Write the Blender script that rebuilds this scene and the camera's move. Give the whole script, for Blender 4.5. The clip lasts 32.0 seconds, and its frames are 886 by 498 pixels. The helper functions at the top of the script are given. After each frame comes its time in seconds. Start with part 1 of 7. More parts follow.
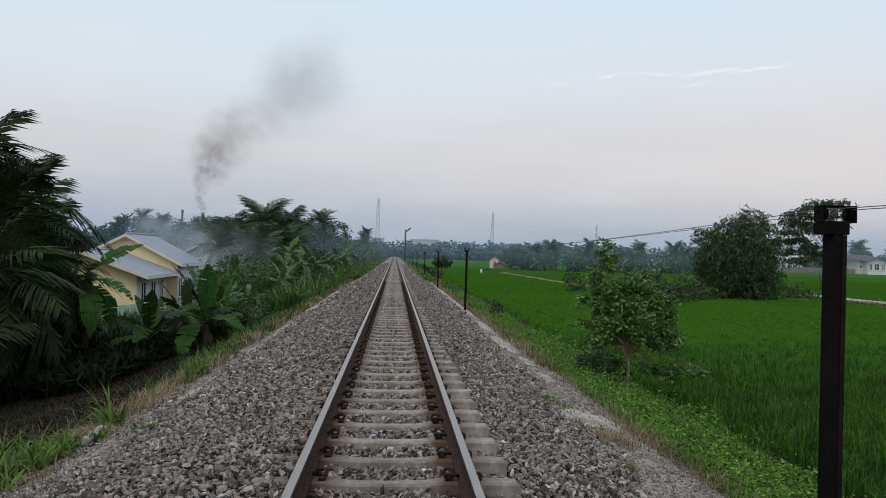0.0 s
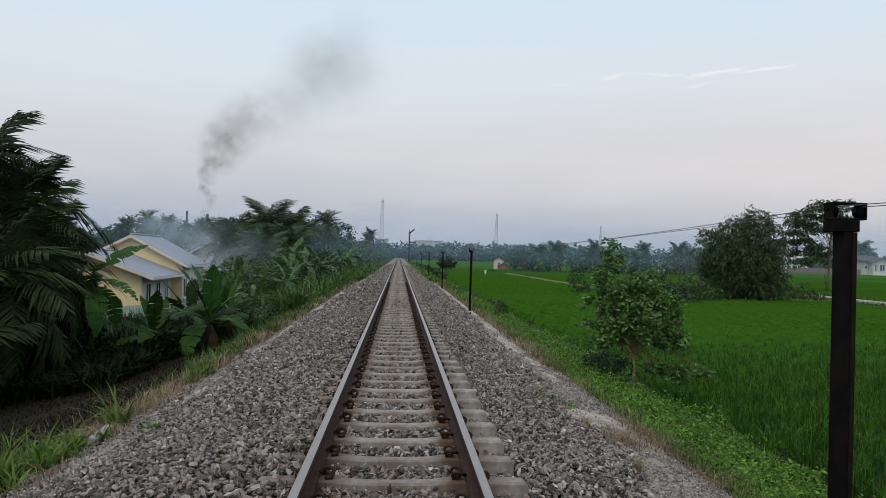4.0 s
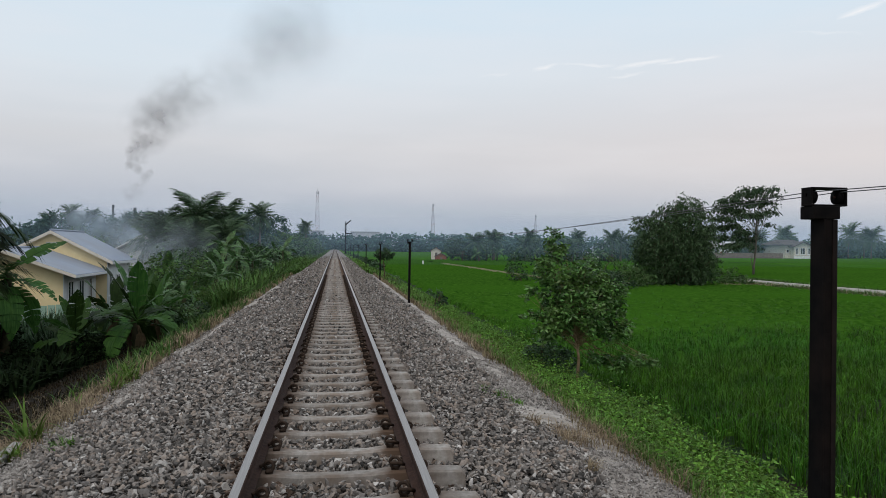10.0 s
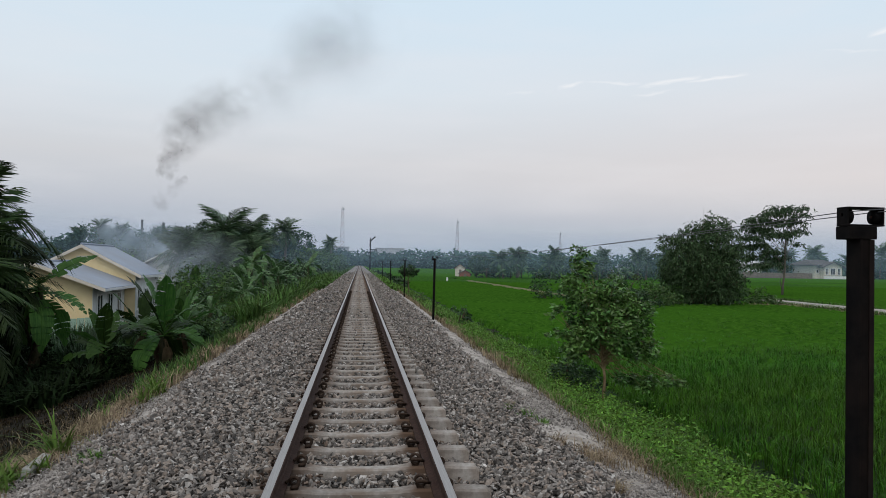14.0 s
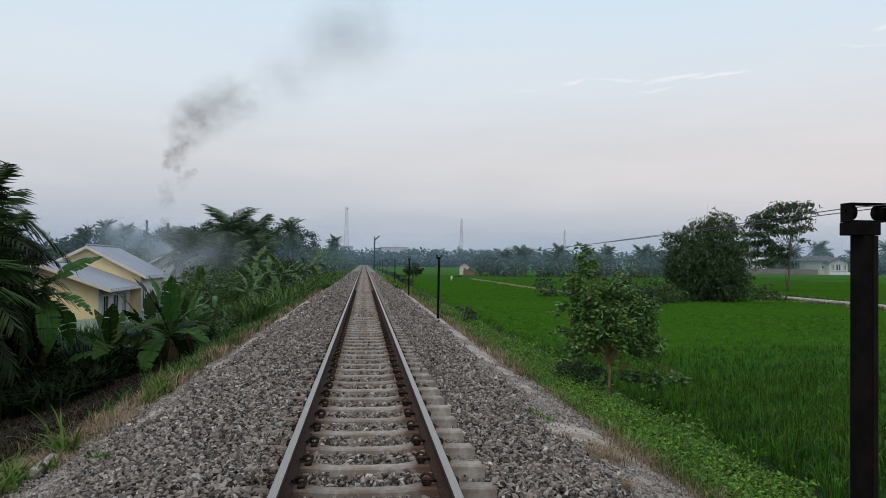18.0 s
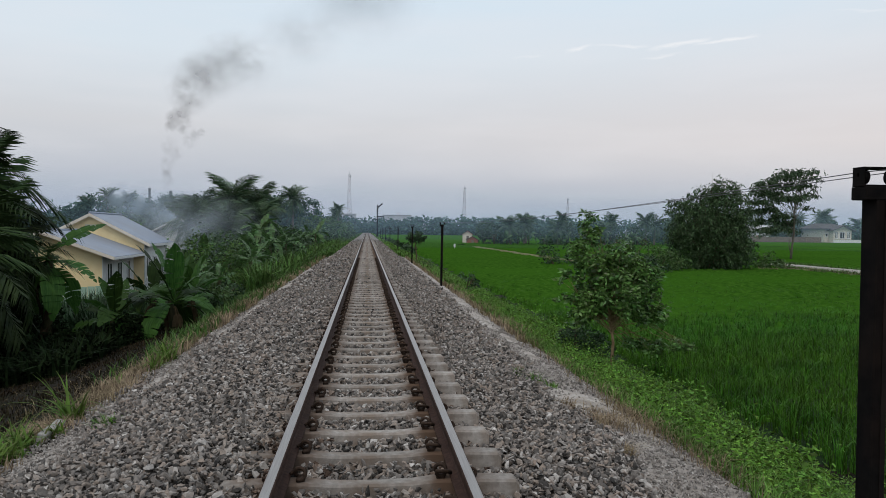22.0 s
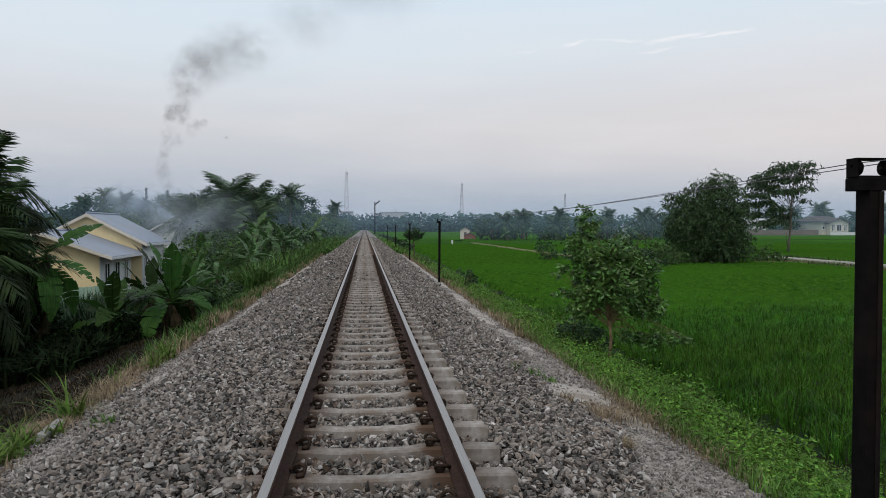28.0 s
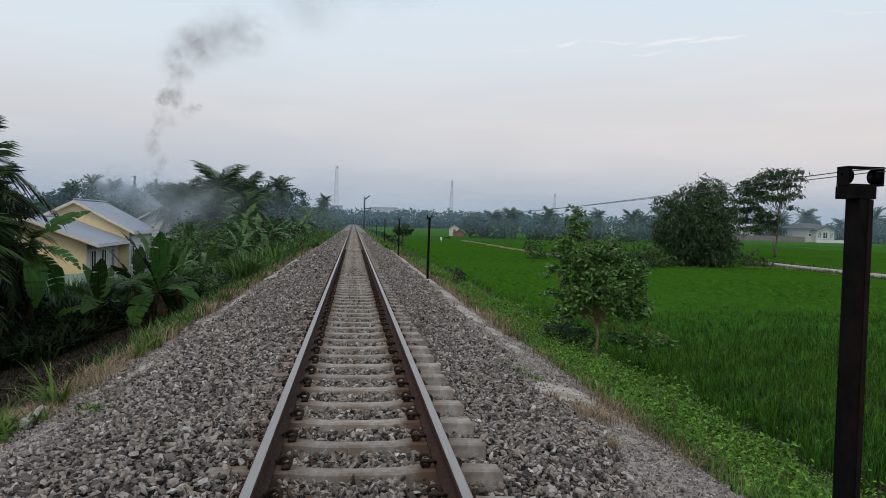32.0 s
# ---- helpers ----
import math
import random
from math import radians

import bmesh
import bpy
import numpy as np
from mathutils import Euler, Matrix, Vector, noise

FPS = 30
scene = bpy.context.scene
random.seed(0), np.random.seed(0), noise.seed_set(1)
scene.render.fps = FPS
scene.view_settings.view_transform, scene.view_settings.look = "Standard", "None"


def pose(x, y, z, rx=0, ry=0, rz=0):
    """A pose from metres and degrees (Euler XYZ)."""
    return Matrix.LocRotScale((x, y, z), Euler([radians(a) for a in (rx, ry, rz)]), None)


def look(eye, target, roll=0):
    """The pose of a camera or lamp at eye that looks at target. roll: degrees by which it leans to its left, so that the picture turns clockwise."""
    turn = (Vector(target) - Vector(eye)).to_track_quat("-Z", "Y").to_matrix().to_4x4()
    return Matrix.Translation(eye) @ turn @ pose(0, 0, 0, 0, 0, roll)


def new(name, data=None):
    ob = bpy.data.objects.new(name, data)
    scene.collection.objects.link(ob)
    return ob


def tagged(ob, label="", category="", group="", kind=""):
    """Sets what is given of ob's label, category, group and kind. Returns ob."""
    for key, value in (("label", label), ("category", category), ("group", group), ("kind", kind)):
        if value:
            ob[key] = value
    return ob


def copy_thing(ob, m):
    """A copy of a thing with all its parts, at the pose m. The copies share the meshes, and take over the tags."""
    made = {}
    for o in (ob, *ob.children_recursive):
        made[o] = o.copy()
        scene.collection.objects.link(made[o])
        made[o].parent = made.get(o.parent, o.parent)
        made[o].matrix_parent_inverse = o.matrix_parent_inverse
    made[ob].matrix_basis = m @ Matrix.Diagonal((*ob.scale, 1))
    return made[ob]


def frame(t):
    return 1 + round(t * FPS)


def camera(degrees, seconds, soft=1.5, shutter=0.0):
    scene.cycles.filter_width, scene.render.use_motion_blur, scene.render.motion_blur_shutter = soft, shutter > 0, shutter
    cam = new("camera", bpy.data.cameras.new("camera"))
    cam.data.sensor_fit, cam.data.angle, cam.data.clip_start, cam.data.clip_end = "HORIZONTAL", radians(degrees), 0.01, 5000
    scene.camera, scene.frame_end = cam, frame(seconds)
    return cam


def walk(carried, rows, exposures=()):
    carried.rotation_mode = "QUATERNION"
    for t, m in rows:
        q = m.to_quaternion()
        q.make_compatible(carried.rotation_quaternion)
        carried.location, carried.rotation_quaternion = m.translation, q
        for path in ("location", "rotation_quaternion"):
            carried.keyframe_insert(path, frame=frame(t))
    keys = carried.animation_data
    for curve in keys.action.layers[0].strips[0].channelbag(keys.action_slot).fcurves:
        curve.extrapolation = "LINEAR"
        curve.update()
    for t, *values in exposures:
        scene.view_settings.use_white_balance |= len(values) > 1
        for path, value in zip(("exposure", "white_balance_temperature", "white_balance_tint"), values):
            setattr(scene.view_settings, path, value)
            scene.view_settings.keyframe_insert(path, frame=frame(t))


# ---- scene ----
cam = camera(60.8, 32.0, soft=0.9)
PATH = [
    (0, (0.024, -1.08, 1.589), (0.151, 0.916, 1.605), 1.5),
    (0.5, (0.026, -1.079, 1.589), (0.159, 0.916, 1.609), 1.5),
    (1, (0.023, -1.093, 1.584), (0.153, 0.903, 1.612), 1.4),
    (1.5, (0.025, -1.094, 1.589), (0.146, 0.902, 1.623), 1.2),
    (2, (0.018, -1.097, 1.584), (0.131, 0.899, 1.617), 1.2),
    (2.5, (0.02, -1.094, 1.582), (0.128, 0.903, 1.6), 1.2),
    (3, (0.017, -1.1, 1.585), (0.135, 0.897, 1.593), 1.4),
    (3.5, (0.011, -1.07, 1.571), (0.125, 0.926, 1.586), 1.4),
    (5.5, (-0.02, -1.066, 1.569), (0.117, 0.929, 1.591), 2.0),
    (6, (-0.028, -1.062, 1.571), (0.114, 0.933, 1.577), 2.3),
    (6.5, (-0.031, -1.033, 1.57), (0.123, 0.961, 1.566), 2.5),
    (7, (-0.05, -0.996, 1.569), (0.121, 0.996, 1.541), 2.2),
    (7.5, (-0.016, -0.907, 1.58), (0.18, 1.082, 1.523), 1.6),
    (8, (0.1, -0.781, 1.584), (0.236, 1.214, 1.578), 1.6),
    (8.5, (0.143, -0.664, 1.593), (0.273, 1.332, 1.619), 2.3),
    (9, (0.02, -0.584, 1.595), (0.218, 1.406, 1.61), 1.0),
    (9.5, (-0.041, -0.576, 1.594), (0.209, 1.408, 1.599), 0.1),
    (10, (-0.005, -0.583, 1.598), (0.278, 1.397, 1.594), 0.5),
    (10.5, (0.004, -0.585, 1.596), (0.313, 1.391, 1.575), 0.5),
    (11, (0.002, -0.568, 1.598), (0.298, 1.41, 1.581), 0.5),
    (11.5, (-0.014, -0.577, 1.604), (0.258, 1.405, 1.608), 0.2),
    (12, (-0.014, -0.566, 1.602), (0.242, 1.417, 1.617), 0.2),
    (12.5, (-0.018, -0.571, 1.6), (0.241, 1.412, 1.62), 0.5),
    (13, (-0.02, -0.575, 1.599), (0.217, 1.411, 1.62), 0.8),
    (13.5, (-0.025, -0.569, 1.597), (0.192, 1.419, 1.628), 0.8),
    (14, (-0.028, -0.574, 1.599), (0.191, 1.414, 1.639), 1.0),
    (14.5, (-0.026, -0.577, 1.599), (0.184, 1.412, 1.643), 0.9),
    (16.5, (-0.025, -0.577, 1.597), (0.174, 1.413, 1.619), 0.8),
    (17, (-0.021, -0.58, 1.599), (0.182, 1.41, 1.631), 0.9),
    (17.5, (-0.026, -0.582, 1.598), (0.18, 1.408, 1.63), 0.6),
    (18, (-0.03, -0.589, 1.6), (0.178, 1.4, 1.636), 0.6),
    (18.5, (-0.028, -0.584, 1.599), (0.164, 1.407, 1.629), 0.4),
    (19, (-0.03, -0.574, 1.595), (0.157, 1.417, 1.613), 0.4),
    (19.5, (-0.035, -0.562, 1.592), (0.157, 1.429, 1.588), 0.8),
    (20, (-0.036, -0.557, 1.591), (0.156, 1.433, 1.573), 0.9),
    (20.5, (-0.038, -0.542, 1.589), (0.157, 1.448, 1.55), 0.8),
    (21, (-0.043, -0.54, 1.588), (0.141, 1.451, 1.546), 0.9),
    (21.5, (-0.04, -0.542, 1.585), (0.154, 1.448, 1.542), 0.8),
    (22, (-0.036, -0.542, 1.587), (0.165, 1.447, 1.538), 0.6),
    (22.5, (-0.032, -0.545, 1.59), (0.174, 1.444, 1.553), 0.3),
    (23, (-0.032, -0.545, 1.587), (0.183, 1.443, 1.548), 0.3),
    (23.5, (-0.033, -0.54, 1.589), (0.188, 1.447, 1.547), 0.1),
    (24, (-0.039, -0.548, 1.588), (0.183, 1.439, 1.555), 0.4),
    (24.5, (-0.035, -0.547, 1.588), (0.188, 1.44, 1.551), 0.3),
    (25, (-0.036, -0.554, 1.588), (0.183, 1.434, 1.558), 0.2),
    (25.5, (-0.039, -0.557, 1.586), (0.172, 1.431, 1.551), 0.4),
    (27.5, (-0.034, -0.553, 1.581), (0.172, 1.436, 1.526), 0.3),
    (28, (-0.031, -0.557, 1.58), (0.176, 1.432, 1.522), 0.0),
    (28.5, (-0.03, -0.561, 1.582), (0.189, 1.426, 1.525), -0.0),
    (29, (-0.029, -0.566, 1.582), (0.193, 1.421, 1.531), 0.0),
    (29.5, (-0.031, -0.564, 1.579), (0.192, 1.422, 1.522), 0.2),
    (30, (-0.035, -0.574, 1.578), (0.187, 1.413, 1.52), 0.7),
    (30.5, (-0.038, -0.583, 1.579), (0.192, 1.403, 1.53), 0.9),
    (31, (-0.046, -0.584, 1.578), (0.191, 1.401, 1.531), 1.2),
    (31.5, (-0.055, -0.58, 1.576), (0.188, 1.405, 1.517), 1.6),
    (32, (-0.053, -0.567, 1.576), (0.184, 1.417, 1.51), 1.6),
]
walk(cam, [(t, look(eye, target, roll)) for t, eye, target, roll in PATH])


# ---------- world and light ----------
def lin(r, g, b):
    return tuple((c / 255 / 12.92 if c / 255 <= 0.04045 else ((c / 255 + 0.055) / 1.055) ** 2.4) for c in (r, g, b)) + (1,)


SUN_UP, SUN_TURN = 56, 205


def build_world():
    w = bpy.data.worlds.new("evening_sky")
    scene.world = w
    w.use_nodes = True
    nt = w.node_tree
    nt.nodes.clear()
    n, l = nt.nodes.new, nt.links.new
    out, bg = n("ShaderNodeOutputWorld"), n("ShaderNodeBackground")
    tc, sep = n("ShaderNodeTexCoord"), n("ShaderNodeSeparateXYZ")
    l(tc.outputs["Generated"], sep.inputs[0])
    ramp = n("ShaderNodeValToRGB")
    cr = ramp.color_ramp
    stops = [(0.0, (168, 180, 198)), (0.03, (175, 185, 201)), (0.07, (187, 192, 203)), (0.13, (203, 204, 209)),
             (0.22, (213, 222, 230)), (0.34, (207, 224, 237)), (0.6, (203, 216, 227)), (1.0, (200, 210, 222))]
    cr.elements[0].position, cr.elements[0].color = 0.0, lin(*stops[0][1])
    cr.elements[1].position, cr.elements[1].color = 1.0, lin(*stops[-1][1])
    for p, c in stops[1:-1]:
        cr.elements.new(p).color = lin(*c)
    l(sep.outputs["Z"], ramp.inputs[0])
    # warmer towards the low evening light on the east side of the line
    mr = n("ShaderNodeMapRange")
    mr.inputs["From Min"].default_value, mr.inputs["From Max"].default_value = -0.1, 0.75
    l(sep.outputs["X"], mr.inputs["Value"])
    band = n("ShaderNodeValToRGB")
    b = band.color_ramp
    b.elements[0].position, b.elements[0].color = 0.02, (0, 0, 0, 1)
    b.elements[1].position, b.elements[1].color = 0.28, (0, 0, 0, 1)
    b.elements.new(0.11).color = (1, 1, 1, 1)
    l(sep.outputs["Z"], band.inputs[0])
    mul = n("ShaderNodeMath")
    mul.operation = "MULTIPLY"
    l(mr.outputs[0], mul.inputs[0]), l(band.outputs[0], mul.inputs[1])
    warm = n("ShaderNodeMix")
    warm.data_type = "RGBA"
    warm.inputs["B"].default_value = lin(219, 211, 211)
    l(mul.outputs[0], warm.inputs["Factor"]), l(ramp.outputs[0], warm.inputs["A"])
    # thin high cloud, very faint
    mp = n("ShaderNodeMapping")
    mp.inputs["Scale"].default_value = (3, 3, 16)
    l(tc.outputs["Generated"], mp.inputs[0])
    ns = n("ShaderNodeTexNoise")
    ns.inputs["Scale"].default_value, ns.inputs["Detail"].default_value = 1.6, 5
    l(mp.outputs[0], ns.inputs["Vector"])
    cl = n("ShaderNodeMapRange")
    cl.inputs["From Min"].default_value, cl.inputs["From Max"].default_value = 0.45, 0.8
    cl.inputs["To Max"].default_value = 0.28
    l(ns.outputs["Fac"], cl.inputs["Value"])
    cm = n("ShaderNodeMix")
    cm.data_type = "RGBA"
    cm.inputs["B"].default_value = lin(228, 226, 230)
    l(cl.outputs[0], cm.inputs["Factor"]), l(warm.outputs["Result"], cm.inputs["A"])
    # a broken row of thin cirrus wisps east of the line
    def calc(op, a, b_=None):
        k = n("ShaderNodeMath")
        k.operation = op
        for i, v in enumerate((a, b_)):
            if isinstance(v, (int, float)):
                k.inputs[i].default_value = v
            elif v is not None:
                l(v, k.inputs[i])
        return k.outputs[0]
    side = calc("DIVIDE", sep.outputs["X"], calc("MAXIMUM", sep.outputs["Y"], 0.05))
    rise = calc("DIVIDE", sep.outputs["Z"], calc("MAXIMUM", sep.outputs["Y"], 0.05))
    mw = n("ShaderNodeMapping")
    mw.inputs["Scale"].default_value = (30, 30, 120)
    l(tc.outputs["Generated"], mw.inputs[0])
    fray = n("ShaderNodeTexNoise")
    fray.inputs["Scale"].default_value, fray.inputs["Detail"].default_value = 1.0, 6
    l(mw.outputs[0], fray.inputs["Vector"])
    shift = calc("MULTIPLY", calc("SUBTRACT", fray.outputs["Fac"], 0.5), 0.012)
    streak = None
    for s0, r0, s1, r1, wide, dense in ((0.262, 0.2425, 0.303, 0.2520, 0.0036, 0.75), (0.296, 0.2510, 0.385, 0.2545, 0.0026, 0.5), (0.374, 0.2475, 0.470, 0.2685, 0.0044, 0.95), (0.440, 0.2570, 0.540, 0.2738, 0.0036, 0.95),
                                         (0.366, 0.2350, 0.430, 0.2460, 0.0026, 0.45), (0.712, 0.3350, 0.800, 0.3680, 0.0060, 0.95), (0.640, 0.3130, 0.760, 0.3160, 0.0030, 0.3), (0.190, 0.2300, 0.235, 0.2360, 0.0026, 0.3)):
        mid, half = (s0 + s1) / 2, (s1 - s0) / 2
        off = calc("SUBTRACT", calc("ADD", rise, shift), calc("ADD", calc("MULTIPLY", calc("SUBTRACT", side, s0), (r1 - r0) / (s1 - s0)), r0))
        across = calc("MAXIMUM", calc("SUBTRACT", 1.0, calc("DIVIDE", calc("ABSOLUTE", off), wide)), 0.0)
        along = calc("MAXIMUM", calc("SUBTRACT", 1.0, calc("POWER", calc("DIVIDE", calc("ABSOLUTE", calc("SUBTRACT", side, mid)), half), 2.0)), 0.0)
        one = calc("MULTIPLY", calc("MULTIPLY", across, along), calc("MULTIPLY", fray.outputs["Fac"], 1.4 * dense))
        streak = one if streak is None else calc("MAXIMUM", streak, one)
    streak = calc("MULTIPLY", calc("MINIMUM", streak, 1.0), calc("GREATER_THAN", sep.outputs["Y"], 0.1))
    wm = n("ShaderNodeMix")
    wm.data_type = "RGBA"
    wm.inputs["B"].default_value = lin(244, 242, 242)
    l(streak, wm.inputs["Factor"]), l(cm.outputs["Result"], wm.inputs["A"])
    sky = n("ShaderNodeTexSky")
    sky.sky_type, sky.sun_disc = "NISHITA", False
    sky.sun_elevation, sky.sun_rotation = radians(SUN_UP), radians(SUN_TURN)
    sky.air_density, sky.dust_density = 1.5, 3.0
    bs = n("ShaderNodeBackground")
    bs.inputs["Strength"].default_value = 0.012
    l(sky.outputs[0], bs.inputs["Color"])
    bg.inputs["Strength"].default_value = 1.0
    l(wm.outputs["Result"], bg.inputs["Color"])
    add = n("ShaderNodeAddShader")
    l(bg.outputs[0], add.inputs[0]), l(bs.outputs[0], add.inputs[1])
    l(add.outputs[0], out.inputs["Surface"])
    s = bpy.data.lights.new("sun", "SUN")
    s.energy, s.angle, s.color = 0.95, radians(25), (1.0, 0.90, 0.80)
    so = new("sun", s)
    so.matrix_world = look((0, 0, 60), (60 * math.sin(radians(SUN_TURN)) * -1, 60 * math.cos(radians(SUN_TURN)) * -1, 60 - 60 * math.tan(radians(SUN_UP))))


build_world()


# ---------- materials ----------
def mat(name, c1, c2, scale=8.0, rough=0.8, bump=0.3, dist=0.01, metal=0.0, vary=0.12, big=None, big_scale=0.6, island=False, leaf=0.0, spec=0.12, stretch=None, tones=None):
    """Two colours mixed by fine noise, a third by broad noise, a change of value from piece to piece, fine relief."""
    m = bpy.data.materials.new(name)
    m.use_nodes = True
    nt = m.node_tree
    n, l = nt.nodes.new, nt.links.new
    bs = nt.nodes["Principled BSDF"]
    bs.inputs["Roughness"].default_value, bs.inputs["Metallic"].default_value = rough, metal
    bs.inputs["Specular IOR Level"].default_value = spec
    tc = n("ShaderNodeTexCoord")
    src = tc.outputs["Object"]
    if stretch:
        mp = n("ShaderNodeMapping")
        mp.inputs["Scale"].default_value = stretch
        l(src, mp.inputs[0])
        src = mp.outputs[0]
    n1 = n("ShaderNodeTexNoise")
    n1.inputs["Scale"].default_value, n1.inputs["Detail"].default_value, n1.inputs["Roughness"].default_value = scale, 6, 0.6
    l(src, n1.inputs["Vector"])
    r1 = n("ShaderNodeMapRange")
    r1.inputs["From Min"].default_value, r1.inputs["From Max"].default_value = 0.32, 0.68
    l(n1.outputs["Fac"], r1.inputs["Value"])
    mx = n("ShaderNodeMix")
    mx.data_type = "RGBA"
    mx.inputs["A"].default_value, mx.inputs["B"].default_value = (*c1, 1), (*c2, 1)
    l(r1.outputs[0], mx.inputs["Factor"])
    col = mx.outputs["Result"]
    if big:
        n2 = n("ShaderNodeTexNoise")
        n2.inputs["Scale"].default_value, n2.inputs["Detail"].default_value = big_scale, 4
        l(tc.outputs["Object"], n2.inputs["Vector"])
        r2 = n("ShaderNodeMapRange")
        r2.inputs["From Min"].default_value, r2.inputs["From Max"].default_value = 0.45, 0.7
        l(n2.outputs["Fac"], r2.inputs["Value"])
        m2 = n("ShaderNodeMix")
        m2.data_type = "RGBA"
        m2.inputs["B"].default_value = (*big, 1)
        l(r2.outputs[0], m2.inputs["Factor"]), l(col, m2.inputs["A"])
        col = m2.outputs["Result"]
    if vary:
        rnd = n("ShaderNodeNewGeometry").outputs["Random Per Island"] if island else n("ShaderNodeObjectInfo").outputs["Random"]
        rr = n("ShaderNodeMapRange")
        rr.inputs["To Min"].default_value, rr.inputs["To Max"].default_value = 1 - vary, 1 + vary
        l(rnd, rr.inputs["Value"])
        hs = n("ShaderNodeHueSaturation")
        l(rr.outputs[0], hs.inputs["Value"]), l(col, hs.inputs["Color"])
        if leaf:
            hr = n("ShaderNodeMapRange")
            hr.inputs["To Min"].default_value, hr.inputs["To Max"].default_value = 0.485, 0.515
            l(rnd, hr.inputs["Value"]), l(hr.outputs[0], hs.inputs["Hue"])
        col = hs.outputs["Color"]
    if tones:
        tn = n("ShaderNodeValToRGB")
        tn.color_ramp.interpolation = "LINEAR"
        for i, (p, c) in enumerate(tones):
            e = tn.color_ramp.elements[i] if i < 2 else tn.color_ramp.elements.new(p)
            e.position, e.color = p, (*c, 1)
        l(n("ShaderNodeNewGeometry").outputs["Random Per Island"], tn.inputs[0])
        tm = n("ShaderNodeMix")
        tm.data_type, tm.blend_type = "RGBA", "MULTIPLY"
        tm.inputs["Factor"].default_value = 1.0
        l(col, tm.inputs["A"]), l(tn.outputs[0], tm.inputs["B"])
        col = tm.outputs["Result"]
    l(col, bs.inputs["Base Color"])
    if bump:
        bp = n("ShaderNodeBump")
        bp.inputs["Strength"].default_value, bp.inputs["Distance"].default_value = bump, dist
        l(n1.outputs["Fac"], bp.inputs["Height"]), l(bp.outputs[0], bs.inputs["Normal"])
    if leaf:
        tr = n("ShaderNodeBsdfTranslucent")
        l(col, tr.inputs["Color"])
        ms = n("ShaderNodeMixShader")
        ms.inputs[0].default_value = leaf
        l(bs.outputs[0], ms.inputs[1]), l(tr.outputs[0], ms.inputs[2]), l(ms.outputs[0], nt.nodes["Material Output"].inputs["Surface"])
    return m


M = {}
M["stone"] = mat("ballast_stone", (0.55, 0.55, 0.55), (1.0, 1.0, 1.0), 30, 0.85, 0.7, 0.006, vary=0, tones=[(0.0, (0.045, 0.042, 0.039)), (1.0, (0.66, 0.62, 0.58)), (0.15, (0.158, 0.143, 0.132)), (0.45, (0.250, 0.224, 0.204)), (0.65, (0.332, 0.268, 0.222)), (0.85, (0.382, 0.348, 0.320)), (0.97, (0.47, 0.44, 0.41))])
M["rusty_stone"] = mat("rust_stained_stone", (0.62, 0.62, 0.62), (1.0, 1.0, 1.0), 30, 0.9, 0.5, 0.005, vary=0, tones=[(0.0, (0.05, 0.035, 0.027)), (1.0, (0.30, 0.24, 0.20)), (0.5, (0.13, 0.088, 0.066))])
# gravel sheet coloured almost black as the shade in the gaps between stones
M["bed"] = mat("gap_shade_gravel", (0.010, 0.009, 0.008), (0.045, 0.04, 0.035), 26, 0.95, 1.0, 0.03, big=(0.032, 0.027, 0.022), big_scale=0.5, vary=0)
M["sand"] = mat("pale_sand", (0.30, 0.27, 0.24), (0.47, 0.43, 0.39), 9, 0.95, 0.5, 0.01, big=(0.22, 0.19, 0.165), big_scale=2.2, vary=0)
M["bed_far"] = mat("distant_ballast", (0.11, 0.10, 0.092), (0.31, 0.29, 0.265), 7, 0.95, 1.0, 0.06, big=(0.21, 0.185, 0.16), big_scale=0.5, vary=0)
M["pebble"] = mat("shoulder_pebble", (0.7, 0.7, 0.7), (1.0, 1.0, 1.0), 30, 0.9, 0.4, 0.004, vary=0, tones=[(0.0, (0.13, 0.12, 0.11)), (1.0, (0.50, 0.47, 0.44)), (0.35, (0.23, 0.208, 0.19)), (0.75, (0.34, 0.31, 0.285))])
M["dust"] = mat("dusty_shoulder", (0.21, 0.186, 0.165), (0.37, 0.335, 0.305), 22, 0.95, 0.8, 0.012, big=(0.29, 0.255, 0.225), big_scale=1.6, vary=0)
M["concrete"] = mat("sleeper_concrete", (0.21, 0.19, 0.17), (0.39, 0.36, 0.33), 18, 0.9, 0.5, 0.006, big=(0.19, 0.14, 0.105), big_scale=3.0, vary=0.2)
M["rust"] = mat("rusty_steel", (0.024, 0.012, 0.009), (0.056, 0.030, 0.022), 25, 0.8, 0.3, 0.003, vary=0.1)
M["railtop"] = mat("polished_rail", (0.30, 0.268, 0.25), (0.41, 0.375, 0.355), 6, 0.42, 0.05, 0.001, metal=0.9, vary=0, stretch=(30, 0.6, 1))
M["clip"] = mat("rusty_clip_steel", (0.018, 0.012, 0.009), (0.055, 0.036, 0.026), 40, 0.8, 0.3, 0.003, vary=0.2)
M["pale_concrete"] = mat("pale_concrete", (0.27, 0.265, 0.25), (0.40, 0.39, 0.37), 14, 0.9, 0.4, 0.006, vary=0, big=(0.20, 0.19, 0.165), big_scale=6.0)
M["tan_bark"] = mat("tan_bark", (0.17, 0.115, 0.065), (0.28, 0.20, 0.12), 14, 0.9, 0.5, 0.006)
M["sapling_leaf"] = mat("sapling_leaf", (0.038, 0.100, 0.022), (0.130, 0.230, 0.055), 3, 0.4, 0, vary=0.65, island=True, leaf=0.2, spec=0.35)
